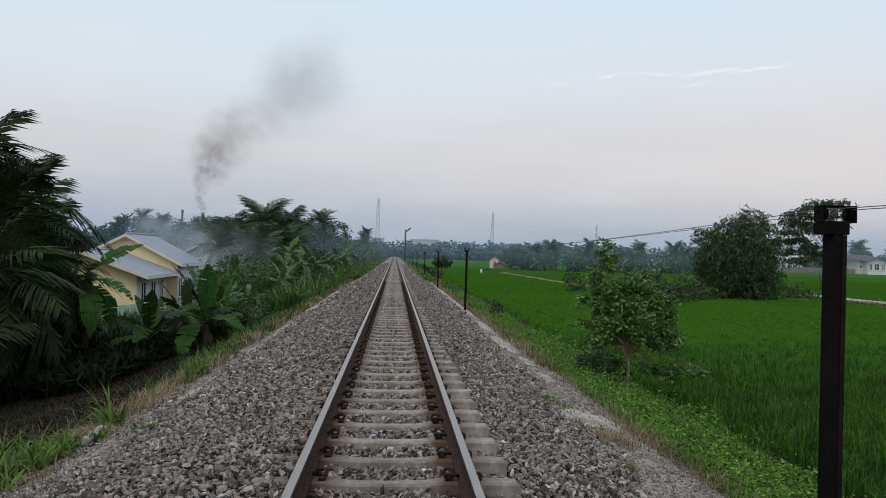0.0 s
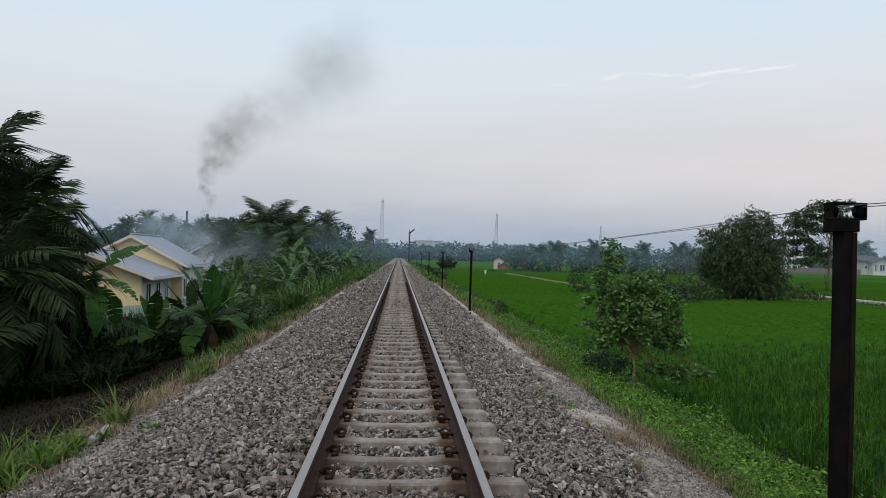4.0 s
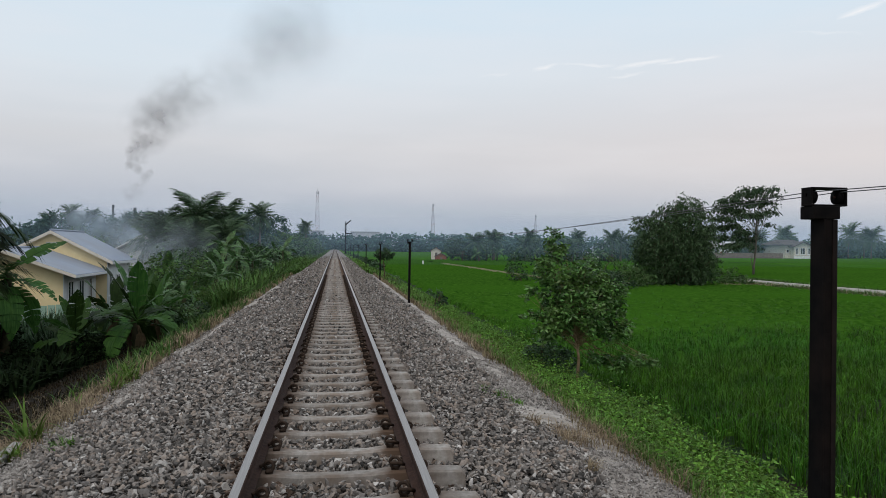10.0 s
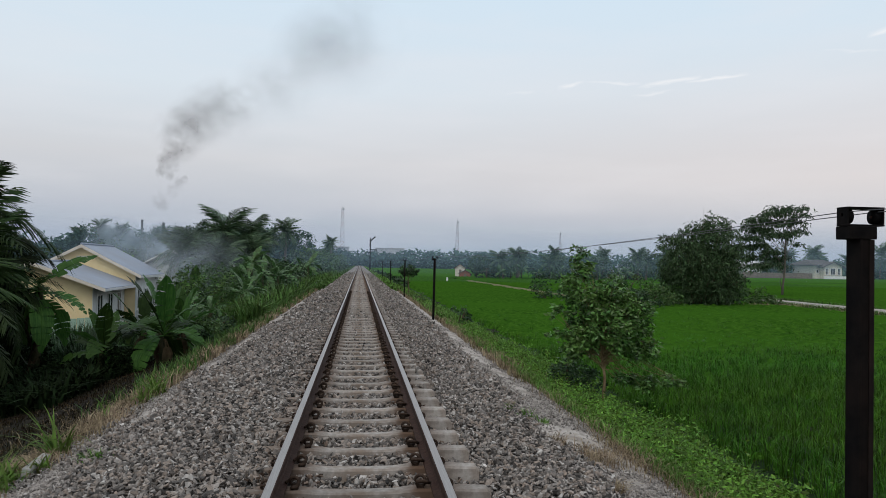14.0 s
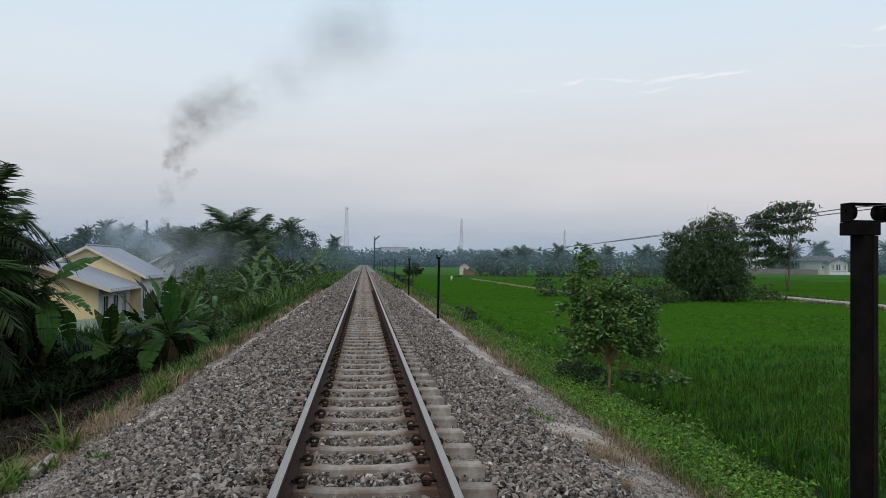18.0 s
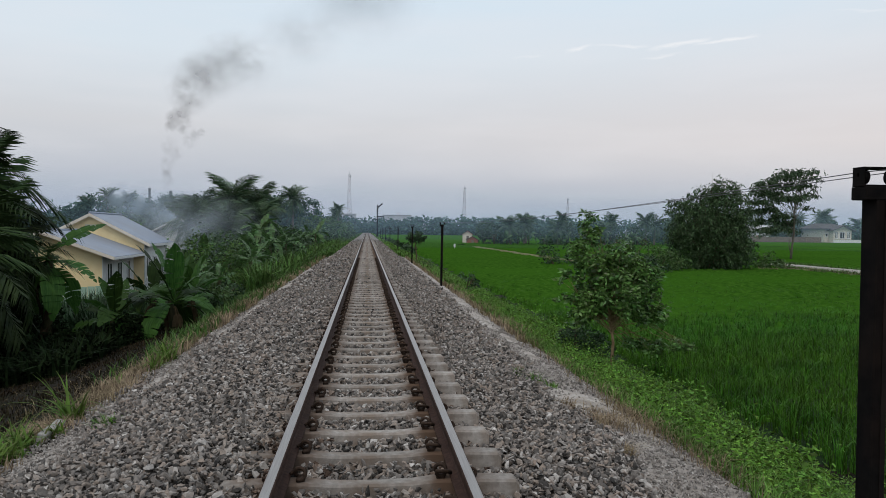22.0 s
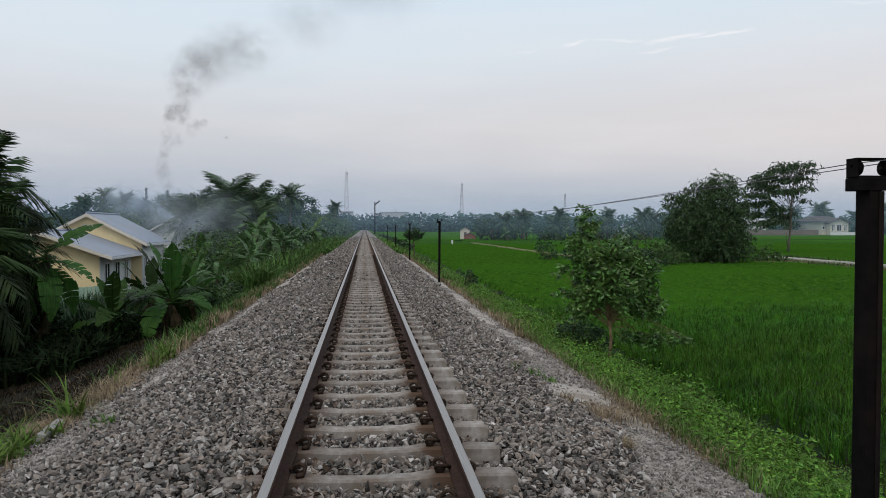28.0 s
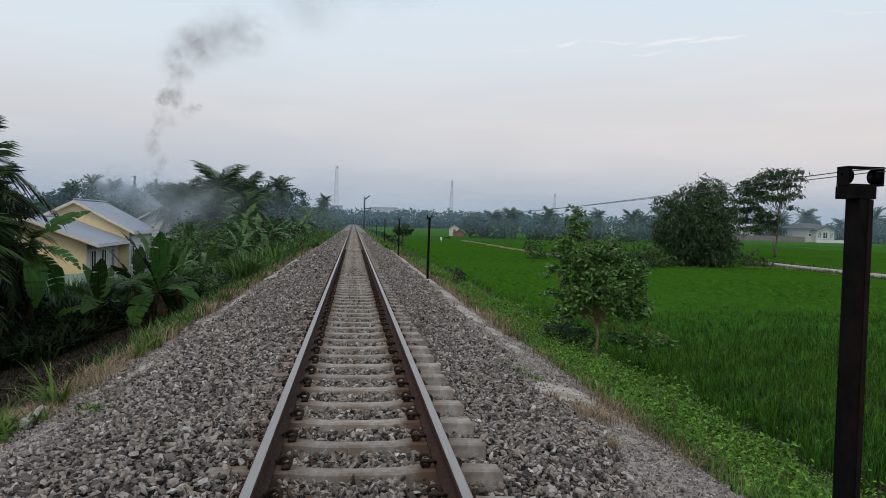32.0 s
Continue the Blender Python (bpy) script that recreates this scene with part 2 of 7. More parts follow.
M["iron"] = mat("black_painted_iron", (0.0028, 0.0026, 0.0026), (0.007, 0.0062, 0.006), 14, 0.75, 0.4, 0.004, vary=0.05, big=(0.013, 0.0085, 0.007), big_scale=3.5, spec=0.06)
# rusty iron of the flange, lightened in colour as the post's lit side
M["lit_rust_iron"] = mat("lit_rusty_iron", (0.004, 0.0036, 0.0036), (0.014, 0.0105, 0.0095), 10, 0.75, 0.4, 0.004, vary=0.05, big=(0.020, 0.013, 0.0105), big_scale=3.0, spec=0.08)
M["dark_roof"] = mat("dark_brown_roof", (0.07, 0.06, 0.056), (0.12, 0.10, 0.09), 5, 0.85, 0.3, 0.01, vary=0.05)
M["wire"] = mat("steel_wire", (0.07, 0.07, 0.075), (0.12, 0.12, 0.125), 20, 0.6, 0, vary=0)
M["bamboo"] = mat("bamboo_leaf", (0.024, 0.050, 0.021), (0.075, 0.118, 0.048), 3, 0.55, 0, vary=0.6, island=True, leaf=0.15, spec=0.2)
M["feather_leaf"] = mat("feathery_leaf", (0.022, 0.046, 0.02), (0.06, 0.098, 0.042), 3, 0.5, 0, vary=0.5, island=True, leaf=0.12, spec=0.25)
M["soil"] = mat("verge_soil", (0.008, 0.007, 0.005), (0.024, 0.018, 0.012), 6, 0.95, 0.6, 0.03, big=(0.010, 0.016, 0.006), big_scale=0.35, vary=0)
M["mud"] = mat("paddy_ground", (0.006, 0.016, 0.004), (0.013, 0.032, 0.006), 5, 0.9, 0.6, 0.05, big=(0.011, 0.03, 0.006), big_scale=0.15, vary=0)
M["grass"] = mat("verge_grass", (0.054, 0.126, 0.022), (0.155, 0.275, 0.056), 4, 0.7, 0, vary=0.65, island=True, leaf=0.22, big=(0.080, 0.135, 0.032), big_scale=0.6)
M["dry"] = mat("dry_grass", (0.18, 0.132, 0.088), (0.38, 0.295, 0.20), 4, 0.9, 0, vary=0.45, island=True, leaf=0.2, big=(0.13, 0.105, 0.05), big_scale=0.8)
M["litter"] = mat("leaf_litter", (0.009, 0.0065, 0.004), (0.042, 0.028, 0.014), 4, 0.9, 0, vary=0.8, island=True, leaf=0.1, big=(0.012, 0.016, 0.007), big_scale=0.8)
M["tuft"] = mat("weed_tuft_leaf", (0.052, 0.110, 0.018), (0.145, 0.230, 0.042), 4, 0.6, 0, vary=0.5, island=True, leaf=0.28, big=(0.105, 0.112, 0.040), big_scale=3.0)
# leaf colour near black: the deep shade beneath the palms is put into it
M["under"] = mat("shade_darkened_leaf", (0.006, 0.012, 0.005), (0.016, 0.026, 0.010), 3, 0.8, 0, vary=0.5, island=True, leaf=0.08, spec=0.03)
M["herb"] = mat("low_herb_leaf", (0.036, 0.098, 0.013), (0.165, 0.295, 0.046), 3, 0.6, 0, vary=0.8, island=True, leaf=0.2)
M["weed"] = mat("tall_weed", (0.040, 0.092, 0.022), (0.100, 0.175, 0.042), 4, 0.7, 0, vary=0.5, island=True, leaf=0.22, big=(0.066, 0.100, 0.030), big_scale=0.5)
M["rice"] = mat("rice_leaf", (0.018, 0.060, 0.004), (0.060, 0.138, 0.011), 0.9, 0.6, 0, vary=0.85, island=True, leaf=0.06, big=(0.040, 0.132, 0.014), big_scale=0.12)
M["canopy"] = mat("rice_canopy", (0.015, 0.053, 0.005), (0.048, 0.122, 0.013), 3.5, 0.9, 0.8, 0.06, vary=0, big=(0.034, 0.098, 0.009), big_scale=0.12, spec=0.0)
M["leaf"] = mat("tree_leaf", (0.045, 0.088, 0.030), (0.105, 0.165, 0.058), 3, 0.5, 0, vary=0.5, island=True, leaf=0.2)
M["dark_leaf"] = mat("dark_shrub_leaf", (0.018, 0.042, 0.019), (0.056, 0.096, 0.040), 3, 0.55, 0, vary=0.55, island=True, leaf=0.13, spec=0.2)
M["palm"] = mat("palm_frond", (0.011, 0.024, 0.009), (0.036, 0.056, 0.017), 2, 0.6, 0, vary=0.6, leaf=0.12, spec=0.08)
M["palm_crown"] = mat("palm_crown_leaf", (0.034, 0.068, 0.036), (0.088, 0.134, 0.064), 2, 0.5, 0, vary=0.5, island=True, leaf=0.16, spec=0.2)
M["deadfrond"] = mat("dead_palm_frond", (0.035, 0.024, 0.014), (0.085, 0.058, 0.034), 3, 0.85, 0, vary=0.4, leaf=0.1)
M["banana"] = mat("banana_leaf", (0.015, 0.044, 0.010), (0.052, 0.112, 0.022), 3, 0.5, 0.15, 0.004, vary=0.6, leaf=0.25, stretch=(1, 8, 1), spec=0.1)
M["banana_crown"] = mat("banana_leaves", (0.040, 0.094, 0.030), (0.095, 0.168, 0.052), 3, 0.45, 0, vary=0.5, island=True, leaf=0.22, spec=0.25)
M["stem"] = mat("banana_stem", (0.022, 0.026, 0.011), (0.05, 0.044, 0.022), 6, 0.7, 0.3, 0.01)
M["bark"] = mat("bark", (0.07, 0.05, 0.035), (0.13, 0.095, 0.065), 14, 0.9, 0.6, 0.01)
M["palm_bark"] = mat("palm_bark", (0.09, 0.075, 0.06), (0.16, 0.14, 0.115), 10, 0.9, 0.6, 0.02, stretch=(1, 1, 6))
# bluish leaf colour with part of the distance haze mixed in
M["far_leaf"] = mat("haze_blued_leaf", (0.040, 0.082, 0.066), (0.078, 0.134, 0.100), 0.8, 0.8, 0, vary=0.45, island=True, leaf=0.12)
M["yellow"] = mat("cream_yellow_plaster", (0.80, 0.64, 0.36), (0.86, 0.71, 0.43), 3, 0.85, 0.1, 0.004, big=(0.77, 0.61, 0.36), big_scale=0.5, vary=0)
M["white"] = mat("white_plaster", (0.62, 0.63, 0.62), (0.74, 0.75, 0.74), 3, 0.85, 0.1, 0.004, big=(0.55, 0.56, 0.55), big_scale=0.5, vary=0)
M["cream"] = mat("cream_plaster", (0.56, 0.51, 0.43), (0.66, 0.61, 0.53), 3, 0.85, 0.1, 0.004, vary=0.05)
M["zinc"] = mat("bluish_metal_roof", (0.225, 0.26, 0.335), (0.275, 0.31, 0.38), 2, 0.5, 0.1, 0.004, metal=0.1, big=(0.235, 0.255, 0.30), big_scale=0.5, vary=0.04, spec=0.35)
M["pale_roof"] = mat("weathered_white_roof", (0.50, 0.50, 0.51), (0.62, 0.62, 0.62), 4, 0.7, 0.2, 0.005, vary=0.05, big=(0.30, 0.28, 0.26), big_scale=0.8)
M["brick"] = mat("red_brick", (0.24, 0.10, 0.075), (0.33, 0.15, 0.11), 9, 0.9, 0.3, 0.006, vary=0.08)
M["glass"] = mat("dark_window_glass", (0.02, 0.025, 0.03), (0.035, 0.04, 0.045), 2, 0.12, 0, vary=0.05, spec=0.6)
M["trim"] = mat("white_trim", (0.66, 0.66, 0.66), (0.76, 0.76, 0.75), 5, 0.6, 0, vary=0.04)
M["fence"] = mat("pale_green_fence", (0.28, 0.42, 0.33), (0.36, 0.50, 0.40), 3, 0.8, 0.1, 0.004, vary=0.05)
M["wall"] = mat("weathered_wall", (0.14, 0.11, 0.09), (0.22, 0.18, 0.15), 3, 0.9, 0.3, 0.01, vary=0.1)
# steel base colour made pale to put the far towers' haze into it
M["steel"] = mat("haze_paled_steel", (0.42, 0.43, 0.46), (0.52, 0.53, 0.56), 6, 0.6, 0, metal=0.2, vary=0.05)
M["tower_red"] = mat("red_tower_paint", (0.38, 0.24, 0.23), (0.44, 0.29, 0.28), 6, 0.7, 0, vary=0.05)
M["chimney"] = mat("sooty_chimney", (0.10, 0.10, 0.11), (0.16, 0.16, 0.17), 2, 0.8, 0.1, 0.02, vary=0.05)
M["pathway"] = mat("pale_path", (0.34, 0.32, 0.29), (0.46, 0.44, 0.40), 3, 0.9, 0.3, 0.02, vary=0, big=(0.26, 0.25, 0.20), big_scale=0.7)
M["bund"] = mat("dry_bund", (0.13, 0.125, 0.065), (0.22, 0.20, 0.11), 3, 0.95, 0.5, 0.03, big=(0.07, 0.12, 0.03), big_scale=0.4, vary=0)
M["far_build"] = mat("far_building_plaster", (0.42, 0.43, 0.46), (0.52, 0.53, 0.56), 0.6, 0.9, 0, vary=0.08)
M["bird"] = mat("dark_feathers", (0.012, 0.012, 0.014), (0.03, 0.03, 0.03), 12, 0.7, 0, vary=0)



def rail_stain(m):
    """Brown rust streaks on the sleepers where the rails sit."""
    nt = m.node_tree
    n, l = nt.nodes.new, nt.links.new
    bs = nt.nodes["Principled BSDF"]
    old = bs.inputs["Base Color"].links[0].from_socket
    tc, sep, ns = n("ShaderNodeTexCoord"), n("ShaderNodeSeparateXYZ"), n("ShaderNodeTexNoise")
    ns.inputs["Scale"].default_value, ns.inputs["Detail"].default_value = 7, 5
    l(tc.outputs["Object"], sep.inputs[0]), l(tc.outputs["Object"], ns.inputs["Vector"])

    def calc(op, a, b):
        k = n("ShaderNodeMath")
        k.operation = op
        for i, v in enumerate((a, b)):
            if isinstance(v, (int, float)):
                k.inputs[i].default_value = v
            else:
                l(v, k.inputs[i])
        return k.outputs[0]
    off = calc("ABSOLUTE", calc("SUBTRACT", calc("ABSOLUTE", sep.outputs["X"], 0), 0.55), 0)
    near = calc("MAXIMUM", calc("SUBTRACT", 1.0, calc("DIVIDE", off, 0.28)), 0.0)
    fac = calc("MINIMUM", calc("MULTIPLY", near, calc("MULTIPLY", ns.outputs["Fac"], 2.4)), 0.85)
    mx = n("ShaderNodeMix")
    mx.data_type = "RGBA"
    mx.inputs["B"].default_value = (0.105, 0.066, 0.045, 1)
    l(fac, mx.inputs["Factor"]), l(old, mx.inputs["A"]), l(mx.outputs["Result"], bs.inputs["Base Color"])


rail_stain(M["concrete"])


def smoke_mat(name, col, density, scale):
    """Thin smoke: it thins out from the puff's middle to its rim, and is torn by noise."""
    m = bpy.data.materials.new(name)
    m.use_nodes = True
    nt = m.node_tree
    nt.nodes.clear()
    n, l = nt.nodes.new, nt.links.new
    tc = n("ShaderNodeTexCoord")
    ln = n("ShaderNodeVectorMath")
    ln.operation = "LENGTH"
    flat = n("ShaderNodeVectorMath")
    flat.operation = "MULTIPLY"
    flat.inputs[1].default_value = (1, 0, 1)
    l(tc.outputs["Object"], flat.inputs[0]), l(flat.outputs[0], ln.inputs[0])
    fall = n("ShaderNodeMapRange")
    fall.interpolation_type = "SMOOTHSTEP"
    fall.inputs["From Min"].default_value, fall.inputs["From Max"].default_value = 1.0, 0.1
    l(ln.outputs["Value"], fall.inputs["Value"])
    ob = n("ShaderNodeObjectInfo")
    off = n("ShaderNodeVectorMath")
    off.operation = "MULTIPLY_ADD"
    cmb = n("ShaderNodeCombineXYZ")
    l(ob.outputs["Random"], cmb.inputs[0]), l(ob.outputs["Random"], cmb.inputs[2])
    off.inputs[1].default_value = (40, 40, 40)
    l(cmb.outputs[0], off.inputs[0]), l(tc.outputs["Object"], off.inputs[2])
    ns = n("ShaderNodeTexNoise")
    ns.inputs["Scale"].default_value, ns.inputs["Detail"].default_value, ns.inputs["Roughness"].default_value = scale, 5, 0.5
    l(off.outputs[0], ns.inputs["Vector"])
    nr = n("ShaderNodeMapRange")
    nr.inputs["From Min"].default_value, nr.inputs["From Max"].default_value = 0.30, 0.68
    l(ns.outputs["Fac"], nr.inputs["Value"])
    a = n("ShaderNodeMath")
    a.operation = "MULTIPLY"
    l(fall.outputs[0], a.inputs[0]), l(nr.outputs[0], a.inputs[1])
    a2 = n("ShaderNodeMath")
    a2.operation = "MULTIPLY"
    a2.inputs[1].default_value = density
    l(a.outputs[0], a2.inputs[0])
    df, tl, tp = n("ShaderNodeBsdfDiffuse"), n("ShaderNodeBsdfTranslucent"), n("ShaderNodeBsdfTransparent")
    df.inputs["Color"].default_value = tl.inputs["Color"].default_value = (*col, 1)
    both, mixs, out = n("ShaderNodeMixShader"), n("ShaderNodeMixShader"), n("ShaderNodeOutputMaterial")
    l(df.outputs[0], both.inputs[1]), l(tl.outputs[0], both.inputs[2])
    l(a2.outputs[0], mixs.inputs[0]), l(tp.outputs[0], mixs.inputs[1]), l(both.outputs[0], mixs.inputs[2])
    l(mixs.outputs[0], out.inputs["Surface"])
    return m


M["far_rice"] = mat("distant_rice", (0.028, 0.090, 0.006), (0.048, 0.128, 0.012), 0.5, 0.9, 0.4, 0.3, big=(0.040, 0.108, 0.009), big_scale=0.03, vary=0, spec=0.0)


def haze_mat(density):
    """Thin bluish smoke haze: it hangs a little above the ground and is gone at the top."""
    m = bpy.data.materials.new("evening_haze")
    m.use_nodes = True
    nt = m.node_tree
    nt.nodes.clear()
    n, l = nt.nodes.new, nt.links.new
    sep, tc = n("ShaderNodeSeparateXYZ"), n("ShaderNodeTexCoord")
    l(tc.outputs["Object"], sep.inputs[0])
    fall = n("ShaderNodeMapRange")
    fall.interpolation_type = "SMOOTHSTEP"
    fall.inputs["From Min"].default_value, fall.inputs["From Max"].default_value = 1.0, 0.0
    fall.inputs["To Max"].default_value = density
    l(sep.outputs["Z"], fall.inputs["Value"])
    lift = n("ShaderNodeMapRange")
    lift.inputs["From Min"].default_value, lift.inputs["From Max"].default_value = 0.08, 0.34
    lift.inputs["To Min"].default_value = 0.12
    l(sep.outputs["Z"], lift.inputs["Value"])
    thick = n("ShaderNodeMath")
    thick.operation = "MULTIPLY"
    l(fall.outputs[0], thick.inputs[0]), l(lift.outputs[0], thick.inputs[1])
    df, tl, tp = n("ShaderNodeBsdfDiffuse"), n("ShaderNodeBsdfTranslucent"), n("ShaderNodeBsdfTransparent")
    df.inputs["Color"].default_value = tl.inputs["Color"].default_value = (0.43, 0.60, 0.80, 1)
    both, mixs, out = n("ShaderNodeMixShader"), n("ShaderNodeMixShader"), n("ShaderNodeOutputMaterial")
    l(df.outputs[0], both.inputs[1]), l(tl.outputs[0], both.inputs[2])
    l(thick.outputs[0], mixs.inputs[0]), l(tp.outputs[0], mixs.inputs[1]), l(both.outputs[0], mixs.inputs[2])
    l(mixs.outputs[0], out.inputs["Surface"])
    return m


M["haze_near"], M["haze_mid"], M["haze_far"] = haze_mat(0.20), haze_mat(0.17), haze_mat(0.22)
M["smoke"] = smoke_mat("grey_smoke", (0.48, 0.445, 0.435), 0.5, 1.6)
M["smoke_dense"] = smoke_mat("dark_grey_smoke", (0.42, 0.38, 0.37), 0.72, 1.5)
M["smoke_mid"] = smoke_mat("pale_grey_smoke", (0.50, 0.47, 0.465), 0.34, 1.6)
M["smoke_thin"] = smoke_mat("thin_grey_smoke", (0.50, 0.50, 0.53), 0.24, 1.0)
M["smoke_veil"] = smoke_mat("thin_blue_smoke", (0.74, 0.83, 0.94), 0.40, 1.0)
M["smoke_blue"] = smoke_mat("bluish_wood_smoke", (0.66, 0.77, 0.90), 0.55, 1.1)


# ---------- mesh tools ----------
class Geo:
    """Collects vertices and faces of one mesh."""

    def __init__(self):
        self.v, self.f = [], []

    def add(self, vs, fs):
        k = len(self.v)
        self.v.extend(vs)
        self.f.extend([tuple(i + k for i in f) for f in fs])

    def box(self, x0, y0, z0, x1, y1, z1, b=0.0):
        if b <= 0:
            vs = [(x, y, z) for z in (z0, z1) for y in (y0, y1) for x in (x0, x1)]
            self.add(vs, [(0, 2, 3, 1), (4, 5, 7, 6), (0, 1, 5, 4), (2, 6, 7, 3), (0, 4, 6, 2), (1, 3, 7, 5)])
            return
        bm = bmesh.new()
        bmesh.ops.create_cube(bm, size=1)
        for v in bm.verts:
            v.co = Vector(((x0 + x1) / 2 + v.co.x * (x1 - x0), (y0 + y1) / 2 + v.co.y * (y1 - y0), (z0 + z1) / 2 + v.co.z * (z1 - z0)))
        bmesh.ops.bevel(bm, geom=bm.edges[:], offset=b, segments=2, affect="EDGES", profile=0.5)
        bm.verts.index_update()
        self.add([tuple(v.co) for v in bm.verts], [tuple(v.index for v in f.verts) for f in bm.faces])
        bm.free()

    def tube(self, pts, radii, n=6, caps=True):
        pts = [Vector(p) for p in pts]
        if not hasattr(radii, "__len__"):
            radii = [radii] * len(pts)
        k = len(self.v)
        side = None
        for i, p in enumerate(pts):
            d = (pts[min(i + 1, len(pts) - 1)] - pts[max(i - 1, 0)]).normalized()
            if side is None:
                side = d.orthogonal().normalized()
            side = (side - d * side.dot(d)).normalized()
            up = d.cross(side)
            for j in range(n):
                a = 2 * math.pi * j / n
                self.v.append(tuple(p + (side * math.cos(a) + up * math.sin(a)) * radii[i]))
        for i in range(len(pts) - 1):
            for j in range(n):
                a, b = k + i * n + j, k + i * n + (j + 1) % n
                self.f.append((a, b, b + n, a + n))
        if caps:
            self.f.append(tuple(range(k + n - 1, k - 1, -1)))
            e = k + (len(pts) - 1) * n
            self.f.append(tuple(range(e, e + n)))

    def disc(self, c, axis, r, h, n=20):
        c, axis = Vector(c), Vector(axis).normalized()
        self.tube([c - axis * h / 2, c - axis * h * 0.3, c, c + axis * h * 0.3, c + axis * h / 2], [r, r, r * 0.86, r, r], n)

    def mesh(self, name, material, smooth=False):
        me = bpy.data.meshes.new(name)
        me.from_pydata(self.v, [], self.f)
        me.materials.append(material)
        me.polygons.foreach_set("use_smooth", [smooth] * len(me.polygons))
        me.update()
        return me


def tri_mesh(name, V, F, material, smooth=False):
    """A mesh from arrays of vertices and triangles."""
    V, F = np.asarray(V, np.float32).reshape(-1, 3), np.asarray(F, np.int32).reshape(-1, 3)
    me = bpy.data.meshes.new(name)
    me.vertices.add(len(V)), me.loops.add(len(F) * 3), me.polygons.add(len(F))
    me.vertices.foreach_set("co", V.ravel())
    me.loops.foreach_set("vertex_index", F.ravel())
    me.polygons.foreach_set("loop_start", np.arange(0, len(F) * 3, 3, dtype=np.int32))
    me.polygons.foreach_set("loop_total", np.full(len(F), 3, np.int32))
    me.polygons.foreach_set("use_smooth", np.full(len(F), smooth))
    me.materials.append(material)
    me.update(calc_edges=True)
    me.validate()
    return me


def part(name, me, parent, m=None, label=""):
    ob = new(name, me)
    ob.parent = parent
    if m is not None:
        ob.matrix_basis = m
    return tagged(ob, label)


def thing(name, m, label, category, group="", kind="", me=None):
    ob = new(name, me)
    ob.matrix_basis = m
    return tagged(ob, label, category, group, kind)


def blades(rng, P, h, w, lean, seg2=0.55, face=None):
    """Grass blades: two joints, five points and three triangles each."""
    k = len(P)
    az = rng.uniform(0, 2 * np.pi, k)
    fa = az + np.pi / 2 if face is None else face
    d = np.stack([np.cos(az), np.sin(az), np.zeros(k)], 1)
    s = np.stack([np.cos(fa), np.sin(fa), np.zeros(k)], 1)
    up = np.array([0, 0, 1.0])
    hh, ww, ll = h[:, None], w[:, None], (lean * h)[:, None]
    mid = P + up * hh * seg2 + d * ll * 0.28
    tip = P + up * hh * (1 - 0.25 * np.clip(ll / np.maximum(hh, 1e-6), 0, 1.5)) + d * ll
    V = np.stack([P - s * ww / 2, P + s * ww / 2, mid - s * ww * 0.42, mid + s * ww * 0.42, tip], 1).reshape(-1, 3)
    base = (np.arange(k) * 5)[:, None, None]
    F = (base + np.array([[0, 1, 3], [0, 3, 2], [2, 3, 4]])[None]).reshape(-1, 3)
    return V, F


def leaves(rng, P, size, aspect=0.42, droop=0.3):
    """Loose leaves: a folded diamond of two triangles each."""
    k = len(P)
    az = rng.uniform(0, 2 * np.pi, k)
    el = rng.normal(-droop, 0.45, k)
    d = np.stack([np.cos(az) * np.cos(el), np.sin(az) * np.cos(el), np.sin(el)], 1)
    rnd = rng.normal(size=(k, 3))
    s = np.cross(d, rnd)
    s /= np.linalg.norm(s, axis=1)[:, None] + 1e-9
    L = (size * rng.uniform(0.65, 1.3, k))[:, None]
    V = np.stack([P, P + d * L * 0.45 + s * L * aspect * 0.5, P + d * L, P + d * L * 0.45 - s * L * aspect * 0.5], 1).reshape(-1, 3)
    base = (np.arange(k) * 4)[:, None, None]
    F = (base + np.array([[0, 1, 2], [0, 2, 3]])[None]).reshape(-1, 3)
    return V, F


def join(parts):
    Vs, Fs, k = [], [], 0
    for V, F in parts:
        V = np.asarray(V).reshape(-1, 3)
        Vs.append(V), Fs.append(np.asarray(F).reshape(-1, 3) + k)
        k += len(V)
    return np.concatenate(Vs), np.concatenate(Fs)


# ---------- ground, track bed ----------
FIELD_Z = -1.15
BED_L = [(-3.6, -0.62), (-3.2, -0.5), (-2.6, -0.33), (-1.9, -0.13), (-1.4, -0.035), (-1.0, -0.025), (-0.62, -0.035)]
BED_R = [(0.62, -0.10), (1.0, -0.135), (1.5, -0.18), (2.2, -0.31), (2.7, -0.40), (3.2, -0.52), (3.6, -0.66)]
BED = BED_L + [(-0.48, -0.066), (0, -0.074), (0.48, -0.066)] + BED_R
BED_X, BED_Z = np.array([p[0] for p in BED]), np.array([p[1] for p in BED])
LAND_X = np.array([-4000, -60, -18, -11, -7, -5.2, -3.6, 3.6, 4.4, 4.75, 4.95, 5.1, 5.2, 4000])
LAND_Z = np.array([-2.0, -2.0, -3.0, -2.4, -1.7, -1.25, -0.72, -0.76, -0.94, -1.04, -1.24, -1.26, FIELD_Z, FIELD_Z])


def bed_z(x):
    return np.interp(x, BED_X, BED_Z)


def land_z(x, y=0.0):
    z = np.interp(x, LAND_X, LAND_Z)
    far = np.clip((np.abs(y) - 150) / 400, 0, 1)
    return z * (1 - far * (np.asarray(x) < -3.6)) + far * (np.asarray(x) < -3.6) * -1.2


